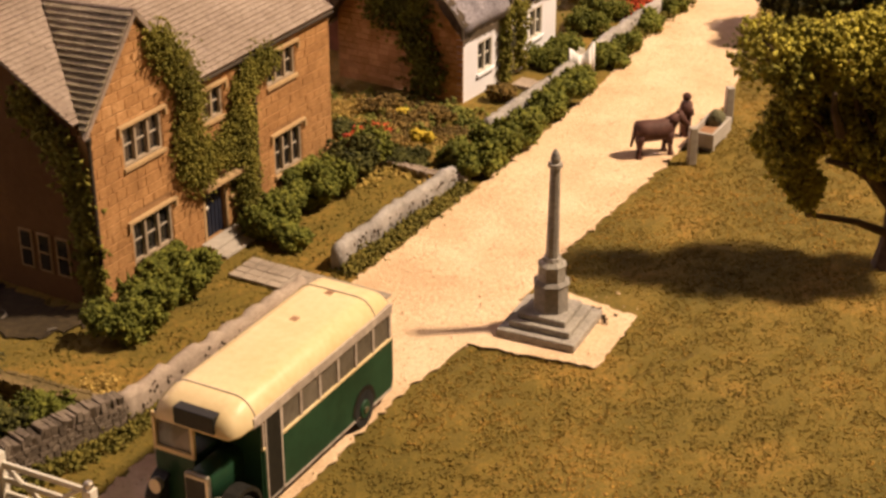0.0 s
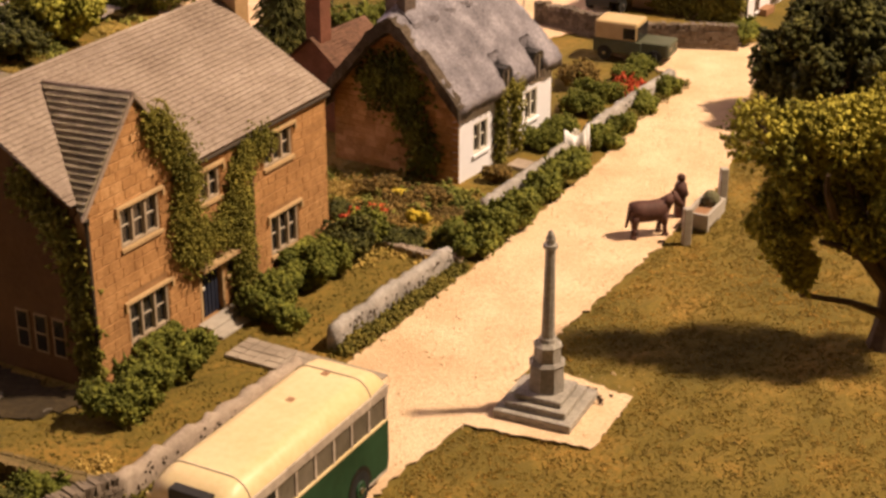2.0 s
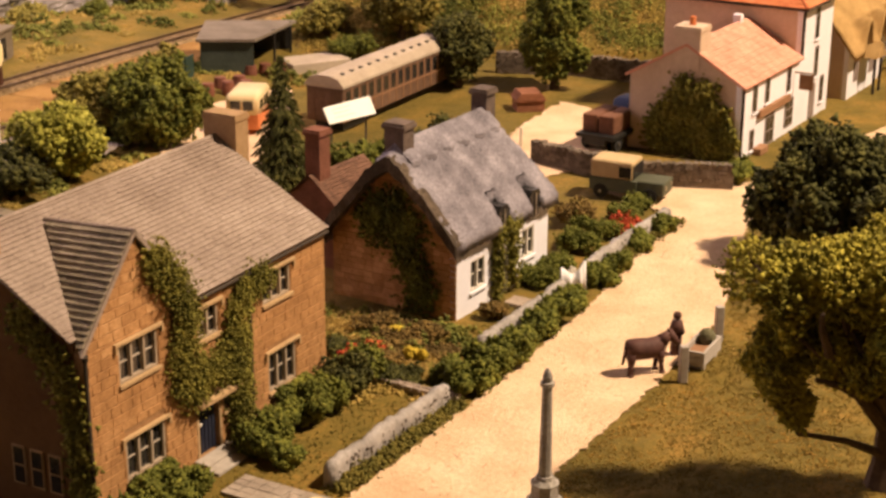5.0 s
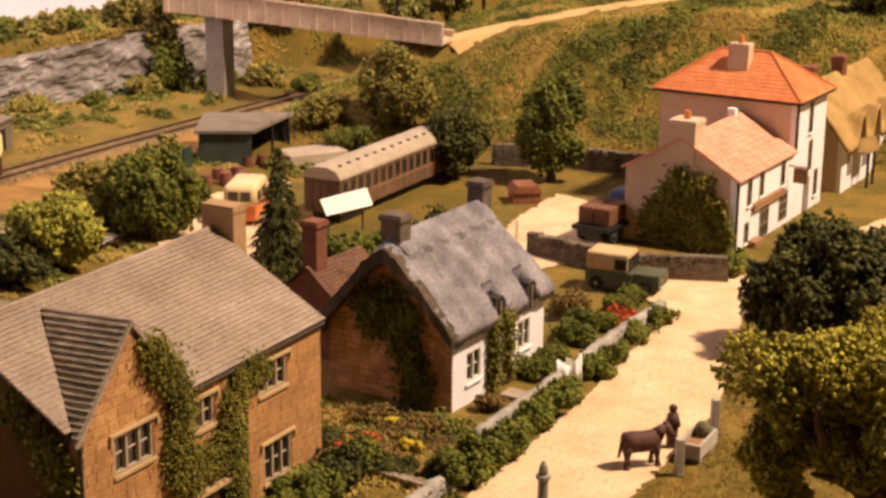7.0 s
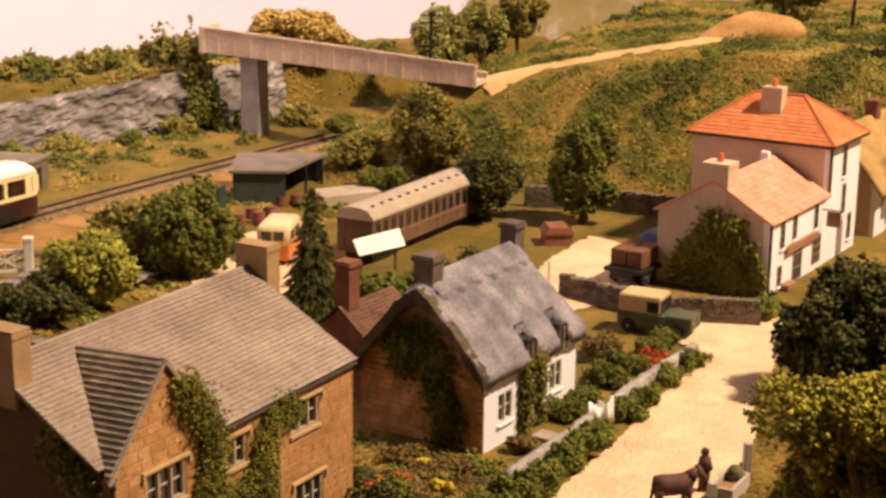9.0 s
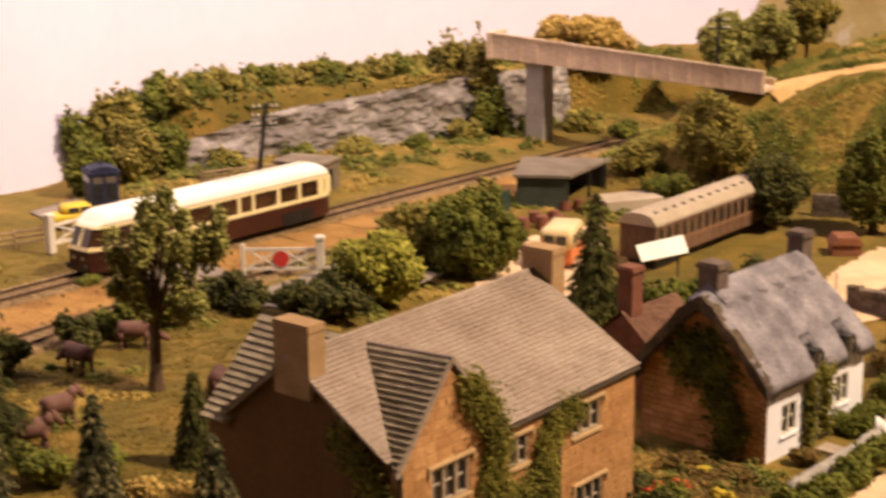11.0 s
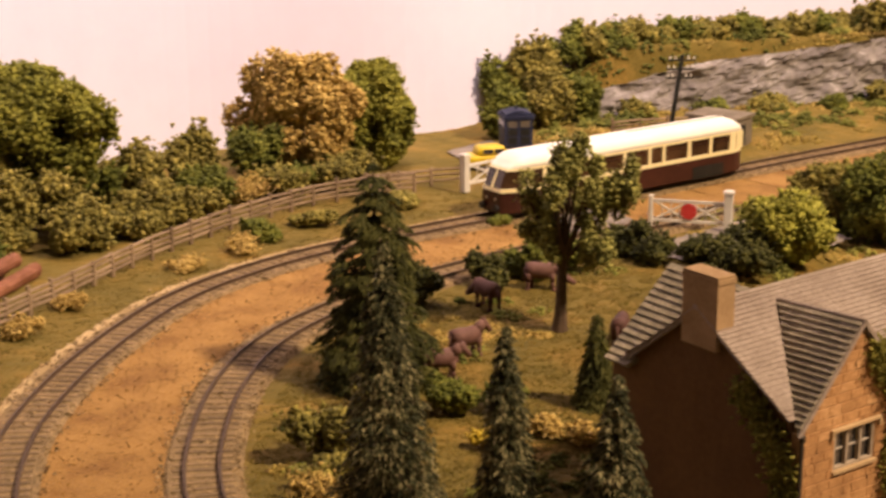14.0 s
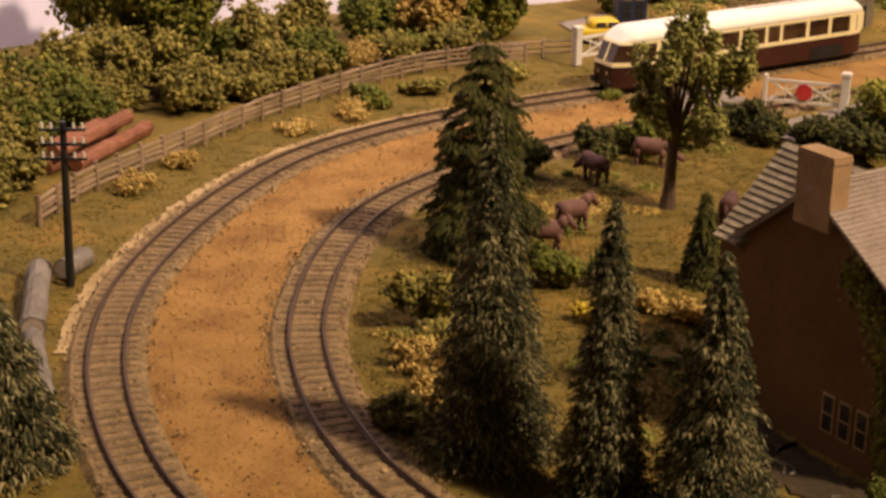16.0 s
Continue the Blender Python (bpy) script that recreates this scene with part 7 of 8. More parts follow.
# cottage garden
BRACKEN = mat("bracken_brown", (0.075, 0.05, 0.014), (0.32, 0.2, 0.06), 40, 0.95, 0.2, (0.17, 0.11, 0.03), 8, island=0.6)
for k, (x, y, w, h, m) in enumerate(((-1.7, 71.0, 1.0, 0.9, LEAF_DARK), (-0.6, 72.6, 1.1, 0.8, LEAF_TAN), (0.4, 73.8, 1.0, 0.7, BRACKEN), (-2.6, 73.4, 1.1, 0.9, BRACKEN), (-3.3, 75.0, 1.2, 0.9, LEAF_TAN), (-1.6, 75.4, 1.1, 1.0, BRACKEN), (-4.6, 74.6, 1.0, 0.9, LEAF_DARK),
        (-0.5, 76.4, 0.9, 1.0, BRACKEN), (-2.8, 77.4, 1.2, 1.2, BRACKEN), (-4.8, 77.6, 1.2, 1.3, LEAF_TAN), (3.0, 79.6, 0.9, 0.8, BRACKEN), (5.6, 84.4, 1.2, 1.0, LEAF), (6.6, 86.2, 1.3, 1.2, LEAF), (8.2, 89.8, 1.4, 1.5, LEAF),
        (9.6, 92.6, 1.4, 1.4, LEAF), (11.6, 95.4, 1.3, 1.2, LEAF), (8.4, 95.2, 1.5, 1.6, BRACKEN), (12.8, 98.0, 1.1, 1.0, LEAF))):
    bush("garden_bush", {"leaf_tan": "dry straw-coloured bush", "bracken_brown": "low rusty brown scrub", "leaf_dark": "dark green shrub"}.get(m.name, "leafy green shrub") + " in the cottage garden", x, y, w * (1.15 if y < 79 else 1.0), w, h * (0.62 if y < 79 else 0.9), m, 160 + k, 12, 200, 0.075, group="garden bushes")
for k, (x, y, w, h, m, c) in enumerate(((-4.2, 72.9, 0.7, 0.7, FLOWER_RED, "red"), (-3.0, 74.2, 0.5, 0.6, FLOWER_RED, "red"), (11.4, 93.2, 1.3, 1.2, FLOWER_RED, "red"), (-1.0, 73.2, 0.6, 0.9, FLOWER_YELLOW, "yellow"), (-2.2, 76.2, 0.5, 0.7, FLOWER_YELLOW, "yellow"), (-30.3, 64.9, 0.9, 0.8, FLOWER_YELLOW, "yellow"))):
    bush("flower_clump", c + " flowers in a loose clump", x, y, w, w, h, m, 190 + k, 5, 140, 0.1, group="flower clumps", category="flowers")
# corner garden at the front
for k, (x, y, w, h, m) in enumerate(((-15.5, 47.2, 1.5, 1.0, LEAF_DARK), (-17.6, 47.8, 1.4, 0.9, LEAF_OLIVE), (-14.0, 48.3, 1.1, 1.0, LEAF), (-16.5, 45.5, 1.2, 0.6, LEAF_OLIVE), (-12.3, 50.4, 0.9, 0.5, LEAF_TAN), (-19.5, 49.3, 1.4, 1.2, LEAF_DARK))):
    bush("low_bush", "low scrubby bush behind the front wall", x, y, w, w, h, m, 200 + k, 6, 300, 0.1, group="scrub")


def leafy_tree(name, label, x, y, h, blobs, material, seed, per=500, size=0.13, trunk=0.35, z=None, limbs=7, bark=None, fork=0.35):
    """A tapered trunk, limbs that reach into the crown, and a crown of many clumps."""
    rng = np.random.default_rng(seed)
    zz = float(height(x, y)) if z is None else z
    t = thing(name, label, "tree", x, y, zz)
    bm = BM()
    top = Vector((rng.uniform(-0.3, 0.3), rng.uniform(-0.3, 0.3), h * fork))
    tube(bm, (0, 0, -0.2), (0.05, 0.03, h * 0.12), trunk * 1.5, trunk, 9)
    tube(bm, (0.05, 0.03, h * 0.12), top, trunk, trunk * 0.8, 9)
    part("trunk", bm, bark or BARK, t)
    for k in range(limbs):
        b = blobs[k % len(blobs)]
        end = Vector((b[0], b[1], b[2])) + Vector(rng.normal(size=3) * (b[3] * 0.3))
        mid = top.lerp(end, 0.5) + Vector(rng.normal(size=3) * 0.25)
        bm = BM()
        tube(bm, top - Vector((0, 0, h * 0.06)), mid, trunk * 0.45, trunk * 0.28, 6)
        tube(bm, mid, end, trunk * 0.28, trunk * 0.1, 6)
        part("limb", bm, bark or BARK, t)
    p = blob_points(rng, blobs, per)
    p = p + rng.normal(size=p.shape) * size * 1.3
    v, f = crumbs(rng, p, rng.uniform(0.5, 1.5, len(p)) * size)
    raw("crown", v, f, material, t, "uneven leafy crown")
    return t


def crown(rng, w, d, z0, z1, n, s=0.42):
    out = []
    for _ in range(n):
        a, r, q = rng.uniform(0, 2 * math.pi), math.sqrt(rng.random()), rng.random()
        k = math.sin(math.pi * (0.15 + 0.75 * q)) ** 0.7
        e = rng.uniform(0.7, 1.25) * s
        out.append((math.cos(a) * r * w * k, math.sin(a) * r * d * k, z0 + (z1 - z0) * q, w * e, d * e, (z1 - z0) * e * 0.7))
    return out


R = np.random.default_rng
gr = R(301)
green_blobs = [(-2.3, 0.3, 8.7, 2.0, 1.8, 1.1), (-3.9, 0.0, 7.9, 1.5, 1.5, 1.3), (-0.3, 0.4, 8.6, 2.0, 1.9, 1.1), (1.8, 0.3, 8.1, 2.0, 1.8, 1.3), (-4.6, -0.1, 6.7, 1.1, 1.2, 1.3), (-4.7, -0.2, 5.5, 1.0, 1.0, 1.1), (-4.2, -0.4, 4.5, 0.8, 0.8, 0.9), (-3.8, -0.4, 3.9, 0.55, 0.55, 0.7), (-3.0, 0.4, 6.9, 1.6, 1.5, 1.3),
    (-1.5, -0.6, 7.3, 1.8, 1.5, 1.2), (-0.9, -1.4, 5.5, 1.3, 1.1, 1.1), (0.5, -1.2, 5.7, 1.7, 1.3, 1.2), (2.7, 0.0, 6.7, 1.8, 1.6, 1.4), (-3.0, 0.9, 5.9, 1.2, 1.1, 0.9), (-1.4, 0.5, 6.6, 1.6, 1.3, 1.2), (-4.6, -0.2, 5.0, 0.9, 0.9, 0.8), (-2.4, -0.2, 5.6, 1.1, 1.0, 0.9), (-0.8, 0.4, 5.2, 1.2, 1.1, 0.8)]
green_blobs = [(x + gr.normal() * a * 0.36, y + gr.normal() * b * 0.36, z + gr.normal() * c * 0.3, a * q, b * q, c * q) for x, y, z, a, b, c in green_blobs for q in (0.85, 0.6, 0.48, 0.38)]
green_blobs = [(x * 1.04, y, 3.6 + (z - 3.6) * 1.32, a, b, c * 1.2) for x, y, z, a, b, c in green_blobs]
big = leafy_tree("broadleaf_tree", "large pale green tree with bare branch stubs by the green", 18.6, 60.5, 10.0, green_blobs, LEAF_GOLD, 301, 640, 0.085, 0.55, limbs=20, fork=0.3)
for bend in (((0.1, -0.2, 1.4), (-1.8, -0.6, 2.3), (-3.9, -0.7, 2.7)), ((0.0, -0.3, 2.6), (-1.4, -1.0, 4.4), (-3.0, -1.3, 6.4)), ((-1.4, -1.0, 4.4), (-2.6, -1.6, 5.2), (-3.6, -1.7, 5.5)), ((0.2, -0.3, 2.2), (-0.3, -1.4, 3.6), (-1.0, -2.0, 4.9)), ((-3.0, -1.3, 6.4), (-3.5, -1.7, 7.6), (-3.6, -1.9, 8.4))):
    bm = BM()
    for k in range(2):
        tube(bm, bend[k], bend[k + 1], 0.24 - 0.09 * k, 0.15 - 0.05 * k, 7)
    part("limb", bm, BARK, big, "bare crooked limb")
leafy_tree("broadleaf_tree", "big dark green tree beside the far end of the road", 22.6, 88.6, 7.2, crown(R(302), 4.4, 3.6, 1.4, 6.8, 34, 0.28), LEAF_DARK, 302, 640, 0.16, 0.5)
leafy_tree("broadleaf_tree", "dark leafy tree overhanging the green", 26.6, 83.0, 6.6, crown(R(303), 3.6, 3.2, 1.2, 6.2, 26, 0.28), LEAF_DARK, 303, 600, 0.16, 0.5)
fr = R(304)
field_blobs = [(0.5, 0, 10.0, 1.0, 0.9, 1.0), (-0.7, 0.3, 9.4, 0.9, 0.8, 1.0), (1.6, -0.2, 9.2, 0.9, 0.8, 1.1), (-1.5, 0, 8.2, 0.8, 0.8, 1.0), (0.4, -0.5, 8.6, 1.0, 0.9, 1.0), (2.3, 0.3, 7.8, 0.6, 0.7, 1.3), (-1.0, 0.2, 6.9, 0.9, 0.8, 1.0), (1.0, 0.4, 7.2, 0.9, 0.9, 1.0), (2.9, 0, 8.8, 0.45, 0.5, 0.9), (-1.8, 0, 6.6, 0.6, 0.6, 0.6), (0.0, 0.4, 5.8, 0.9, 0.8, 0.7), (1.8, 0.2, 6.0, 0.7, 0.7, 0.7)]
field_blobs = [(x + fr.normal() * a * 0.5, y + fr.normal() * b * 0.5, z + fr.normal() * c * 0.4, a * q, b * q, c * q) for x, y, z, a, b, c in field_blobs for q in (0.85, 0.6, 0.45)]
field_blobs = [(x * 1.16 + 0.4, y * 1.2, 5.0 + (z - 5.8) * 1.36, a * 0.82, b * 0.82, c * 1.35) for x, y, z, a, b, c in field_blobs]
leafy_tree("field_tree", "slim olive green tree with a bare grey trunk in the field", -33.6, 83.1, 11.2, field_blobs, TREE_OLIVE, 304, 250, 0.1, 0.36, bark=BARK, fork=0.42, limbs=14)
for k, (x, y, w, h, m, c) in enumerate(((-3.2, 143.0, 3.4, 8.2, LEAF_OLIVE, "olive green"), (1.7, 131.2, 3.2, 5.9, LEAF_DARK, "dark green"), (9.6, 130.5, 3.3, 8.8, LEAF, "bright green"), (-20.2, 112.6, 4.0, 6.2, LEAF, "green"), (-25.2, 103.6, 3.4, 4.8, LEAF_LIGHT, "yellow-green"), (-24.8, 114.8, 3.0, 4.2, LEAF_OLIVE, "olive brown"))):
    leafy_tree("broadleaf_tree", c + " rounded model tree behind the village", x, y, h, crown(R(310 + k), w * 0.78, w * 0.75, h * 0.22, h * 0.86, 54, 0.29), m, 310 + k, 300, 0.15, 0.3)


def conifer(label, x, y, h, w, material, seed, tiers=24, per=80, size=0.11, z=None, taper=0.8):
    """A straight stem with rings of drooping, needle-covered branches."""
    rng = np.random.default_rng(seed)
    zz = float(height(x, y)) if z is None else z
    t = thing("conifer", label, "conifer", x, y, zz, 0, "conifers")
    bm = BM()
    tube(bm, (0, 0, -0.2), (0, 0, h * 0.97), h * 0.025 + 0.05, 0.02, 7)
    part("trunk", bm, BARK, t)
    cs, ds, br = [], [], BM()
    for k in range(tiers):
        q = k / (tiers - 1)
        z0 = h * (0.05 + 0.93 * q)
        r = w * (1 - q) ** taper * rng.uniform(0.85, 1.1) + 0.12
        n = max(5, int(14 * (1 - q) + 5))
        for j in range(n):
            a = 2 * math.pi * (j + rng.random() * 0.6) / n + k * 0.7
            rr = r * rng.uniform(0.75, 1.15)
            m = per // 5 + int(per * rr / w * 0.3)
            u = rng.random(m) ** 0.7
            fan = rng.normal(size=m) * 0.16 * (0.4 + u)
            px, py = np.cos(a + fan) * rr * u, np.sin(a + fan) * rr * u
            pz = z0 - rr * (0.12 * u + 0.32 * u ** 2)
            c = np.stack([px, py, pz], 1) + rng.normal(size=(m, 3)) * (0.05, 0.05, 0.04)
            cs.append(c)
            ds.append(np.stack([np.cos(a + fan * 3), np.sin(a + fan * 3), -0.35 - 0.6 * u], 1) + rng.normal(size=(m, 3)) * 0.22)
            if k % 2 == 0:
                tube(br, (0, 0, z0), (math.cos(a) * rr * 0.8, math.sin(a) * rr * 0.8, z0 - rr * 0.26), 0.05, 0.015, 4, caps=False)
    part("branch_frame", br, BARK, t)
    c, d = np.concatenate(cs), np.concatenate(ds)
    d /= np.linalg.norm(d, axis=1, keepdims=True)
    e = np.cross(d, rng.normal(size=d.shape))
    e /= np.linalg.norm(e, axis=1, keepdims=True)
    g = np.cross(d, e)
    s = rng.uniform(0.6, 1.4, (len(c), 1)) * size
    v = np.stack([c + d * s * 2.6, c + e * s * 0.6 - d * s, c - e * s * 0.3 + g * s * 0.52 - d * s, c - e * s * 0.3 - g * s * 0.52 - d * s], 1).reshape(-1, 3)
    f = (TETF[None] + 4 * np.arange(len(c))[:, None, None]).reshape(-1, 3)
    raw("needles", v, f, material, t, "dense drooping needles")


conifer("broad dark conifer in the field by the track", -39.6, 71.2, 12.2, 3.5, LEAF_DARK, 401, 17, 420, 0.1, taper=0.5)
conifer("tall dusty green conifer beside the inner track", -28.1, 50.1, 14.6, 2.8, LEAF_SPRUCE, 402, 42, 210, 0.062)
conifer("slim dusty green conifer beside the house", -22.5, 48.8, 13.1, 2.0, LEAF_SPRUCE, 403, 40, 200, 0.06)
conifer("broad dusty green conifer beside the house", -18.4, 49.35, 11.7, 2.7, LEAF_SPRUCE, 404, 36, 210, 0.062)
conifer("small dark green conifer in the field", -27.5, 72.5, 4.9, 1.1, LEAF_DARK, 405, 16, 60, 0.11)
conifer("dark spruce behind the stone house", -9.9, 100.2, 9.4, 2.7, LEAF_DARK, 406, 22, 90, 0.12, taper=1.0)
conifer("dusty green conifer at the edge of the layout", -44.3, 39.9, 7.0, 3.0, LEAF_SPRUCE, 407, 18, 100, 0.12)
conifer("dusty green conifer at the edge of the layout", -49.4, 44.5, 5.0, 2.6, LEAF_SPRUCE, 408, 18, 90, 0.12)

# hedges, scrub and trees against the backdrop
rng = np.random.default_rng(500)
line = curve([(-60.6, 42.2), (-64.4, 52.8), (-67.2, 62.5), (-69.7, 80.2), (-68.4, 91.3), (-65.8, 101.6), (-60.3, 110.3)], 2.4)
for k, (x, y) in enumerate(line):
    m = (LEAF_OLIVE, LEAF_OLIVE, LEAF_OLIVE, LEAF_TAN, LEAF)[rng.integers(0, 5)]
    near = 68 < y < 84
    bush("hedge_bush", {"leaf_tan": "straw-coloured", "leaf_olive": "olive brown"}.get(m.name, "green") + " bush in the hedge behind the fence", x - (5 if near else 1.5) + rng.uniform(-1, 1), y, 2.4, 2.2, rng.uniform(2.0, 3.4), m, 500 + k, 10, 300, 0.16, group="hedge bushes")
for k in range(16):
    x, y = line[int(k * (len(line) - 1) / 15)] + (-6.5 + rng.uniform(-1, 1), rng.uniform(-1, 1))
    bush("hedge_bush", "tall green bush at the back of the layout", x, y, 3.0, 2.6, rng.uniform(3.4, 5.2), (LEAF_OLIVE, LEAF_OLIVE, LEAF)[k % 3], 530 + k, 10, 300, 0.18, group="hedge bushes")
for k, (x, y) in enumerate(((-77.5, 66.0), (-78.5, 70.5), (-79.0, 75.0), (-79.5, 79.5), (-79.5, 84.0), (-79.0, 88.0))):
    bush("hedge_bush", "olive green bush against the backdrop", x, y, 2.8, 2.6, 3.6 + 0.7 * (k % 3), LEAF_OLIVE if k % 3 else FOAM, 760 + k, 9, 280, 0.18, group="hedge bushes")
leafy_tree("backdrop_tree", "broad green tree against the backdrop", -80.2, 91.8, 12.0, crown(R(551), 7.2, 3.2, 3.8, 10.4, 96, 0.24), FOAM, 551, 430, 0.16, 0.5)
leafy_tree("backdrop_tree", "straw-coloured tree against the backdrop", -67.8, 111.5, 10.2, crown(R(552), 5.4, 2.8, 0.8, 9.3, 74, 0.24), LEAF_TAN, 552, 420, 0.15, 0.4)
leafy_tree("backdrop_tree", "dark green tree behind the straw-coloured one", -63.9, 117.3, 8.8, crown(R(553), 3.2, 2.4, 1.0, 8.0, 50, 0.26), FOAM, 553, 400, 0.16, 0.4)
for k, (x, y) in enumerate(resample([(-59.1, 135.2), (-55.8, 140.8), (-52, 150), (-46, 155.5), (-39, 161), (-32, 168), (-26, 175)], 2.4)):
    bush("bank_bush", "olive green bush along the top of the cutting", x - 1.5, y + 2.2, 2.1, 2.0, 2.8 if k > 3 else 5.0, LEAF_OLIVE if k % 3 else LEAF, 560 + k, 7, 260, 0.22, z=(5.2 if k > 3 else 0.4 + k * 1.2), group="bank bushes")
for k, (x, y, w, h) in enumerate(((-58.1, 132.7, 2.6, 4.2), (-55.8, 136.6, 2.6, 5.6), (-53.4, 140.6, 2.2, 4.8), (-49.6, 144.7, 1.6, 1.6), (-43.5, 150.1, 1.4, 1.3), (-38.5, 152.5, 1.6, 1.6), (-33, 156.0, 1.5, 1.5), (-29, 160.5, 1.8, 2.4), (-27.0, 164.0, 2.0, 5.0), (-28.0, 166.0, 2.2, 9.0), (-22.5, 167.5, 1.8, 2.6), (-17.5, 168.5, 2.2, 2.2), (-13, 166, 1.8, 1.6), (-30.5, 168.5, 2.4, 10.5))):
    bush("bank_bush", "olive green scrub below the rock face", x, y, w, w, h, LEAF_OLIVE if k % 2 else LEAF, 590 + k, 9, 260, 0.2, z=0.0, group="bank bushes")
for k, (x, y, w, h, m) in enumerate(((-34.9, 99.8, 1.6, 2.2, LEAF_DARK), (-32.5, 98.7, 1.5, 1.8, LEAF_DARK), (-29.8, 99.4, 1.6, 1.8, LEAF_DARK), (-27.8, 100.8, 2.0, 2.2, LEAF_DARK), (-39.5, 92.1, 1.7, 2.2, LEAF), (-41.2, 89.0, 1.6, 2.0, LEAF_DARK), (-37.5, 94.7, 1.6, 1.8, LEAF), (-43.1, 83.8, 1.5, 2.4, LEAF_DARK), (-42.7, 78.6, 1.6, 2.6, LEAF_DARK),
        (-40.2, 73.4, 1.6, 1.8, LEAF_DARK), (-22.5, 118.5, 2.0, 2.4, LEAF_OLIVE), (-27.5, 120.5, 1.6, 1.8, LEAF_OLIVE), (-23.0, 127, 1.6, 1.7, LEAF_OLIVE), (-18.8, 119.5, 1.8, 2.6, LEAF), (-36.8, 60.6, 1.8, 2.4, LEAF_OLIVE), (-37.8, 66.2, 1.5, 1.8, LEAF_OLIVE), (-33.9, 68.4, 1.5, 1.5, LEAF), (-31.3, 70.1, 1.5, 1.4, LEAF), (-26.8, 75.0, 1.5, 1.3, LEAF_DARK), (-28.5, 67.7, 1.1, 1.0, LEAF_TAN),
        (-26.1, 68.1, 1.4, 1.1, LEAF_TAN), (-34.4, 55.7, 1.7, 1.4, LEAF_TAN), (-32.2, 53.7, 1.5, 1.3, LEAF_TAN), (-35.2, 58.4, 1.4, 1.2, LEAF_OLIVE), (-32.6, 50.6, 1.3, 1.0, LEAF_OLIVE), (-6.2, 103, 2.0, 2.6, LEAF), (-3.8, 104.5, 1.8, 2.4, LEAF), (-8.0, 105.5, 1.5, 2.0, LEAF_DARK), (-1.0, 107, 2.2, 2.6, LEAF_DARK), (1.6, 110.5, 2.2, 2.4, LEAF_DARK), (-26.6, 97.8, 2.2, 2.6, LEAF_DARK), (-10.5, 143.0, 2.4, 2.4, LEAF_OLIVE),
        (-7.5, 140, 2.0, 2.0, LEAF), (19.8, 104.2, 1.4, 1.3, LEAF), (-59.7, 90.0, 1.5, 1.2, LEAF_TAN), (-60.6, 93.5, 1.6, 1.3, LEAF), (-61.3, 84.9, 1.2, 0.9, LEAF_TAN), (-62.0, 69.3, 1.0, 1.1, LEAF_TAN), (-62.8, 74.9, 1.0, 1.2, LEAF_TAN), (-58.8, 97.7, 1.6, 1.0, LEAF_OLIVE), (-55.1, 106.2, 1.5, 0.9, LEAF_OLIVE), (-46.5, 103.9, 1.0, 0.6, LEAF))):
    bush("bush", {"leaf_tan": "dry straw-coloured tuft", "leaf_olive": "olive brown scrub", "leaf_dark": "dark green bush"}.get(m.name, "green bush") + " between the field and the track", x, y, w, w, h, m, 620 + k, 7, 260, 0.15, group="field bushes")

# the hill behind: scrub, path, spoil heap, far fields
OCHRE = mat("ochre_path", (0.5, 0.3, 0.12), (0.74, 0.5, 0.25), 30, 0.95, 1.0, (0.63, 0.41, 0.18), 16)
hp = curve([(1.2, 154.5), (5, 157), (10.8, 160), (17, 161.5), (23, 162.5), (28, 166)], 0.5)
rows = [side(hp, o) for o in np.linspace(1.9, -1.9, 7)]
n = len(hp)
v = np.concatenate([np.c_[q, height(q[:, 0], q[:, 1]) + (0.2 if 0 < j < 6 else 0.02)] for j, q in enumerate(rows)])
i = np.arange(n - 1)
f = np.concatenate([np.stack([i + j * n, i + 1 + j * n, i + 1 + (j + 1) * n, i + (j + 1) * n], 1) for j in range(6)])
tagged(raw("hill_path", v, f, OCHRE), "ochre footpath climbing the hill", kind="structure")
hp = curve([(0.5, 184), (6, 180), (12, 176)], 0.5)
rows = [side(hp, o) for o in np.linspace(0.7, -0.7, 7)]
n = len(hp)
v = np.concatenate([np.c_[q, height(q[:, 0], q[:, 1]) + (0.2 if 0 < j < 6 else 0.02)] for j, q in enumerate(rows)])
i = np.arange(n - 1)
f = np.concatenate([np.stack([i + j * n, i + 1 + j * n, i + 1 + (j + 1) * n, i + (j + 1) * n], 1) for j in range(6)])
tagged(raw("hill_path", v, f, OCHRE), "far ochre footpath on the hill", kind="structure")
SCRUB = mat("hill_scrub", (0.21, 0.155, 0.034), (0.52, 0.34, 0.1), 9, 0.95, 0.2, (0.35, 0.25, 0.06), 14, island=0.2)
SCRUB_GREEN = mat("hill_green", (0.115, 0.13, 0.022), (0.34, 0.31, 0.065), 9, 0.95, 0.2, (0.22, 0.215, 0.042), 14, island=0.25)
SCRUB_DARK = mat("hill_dark_green", (0.06, 0.075, 0.014), (0.22, 0.215, 0.045), 9, 0.95, 0.2, (0.135, 0.143, 0.028), 14, island=0.3)


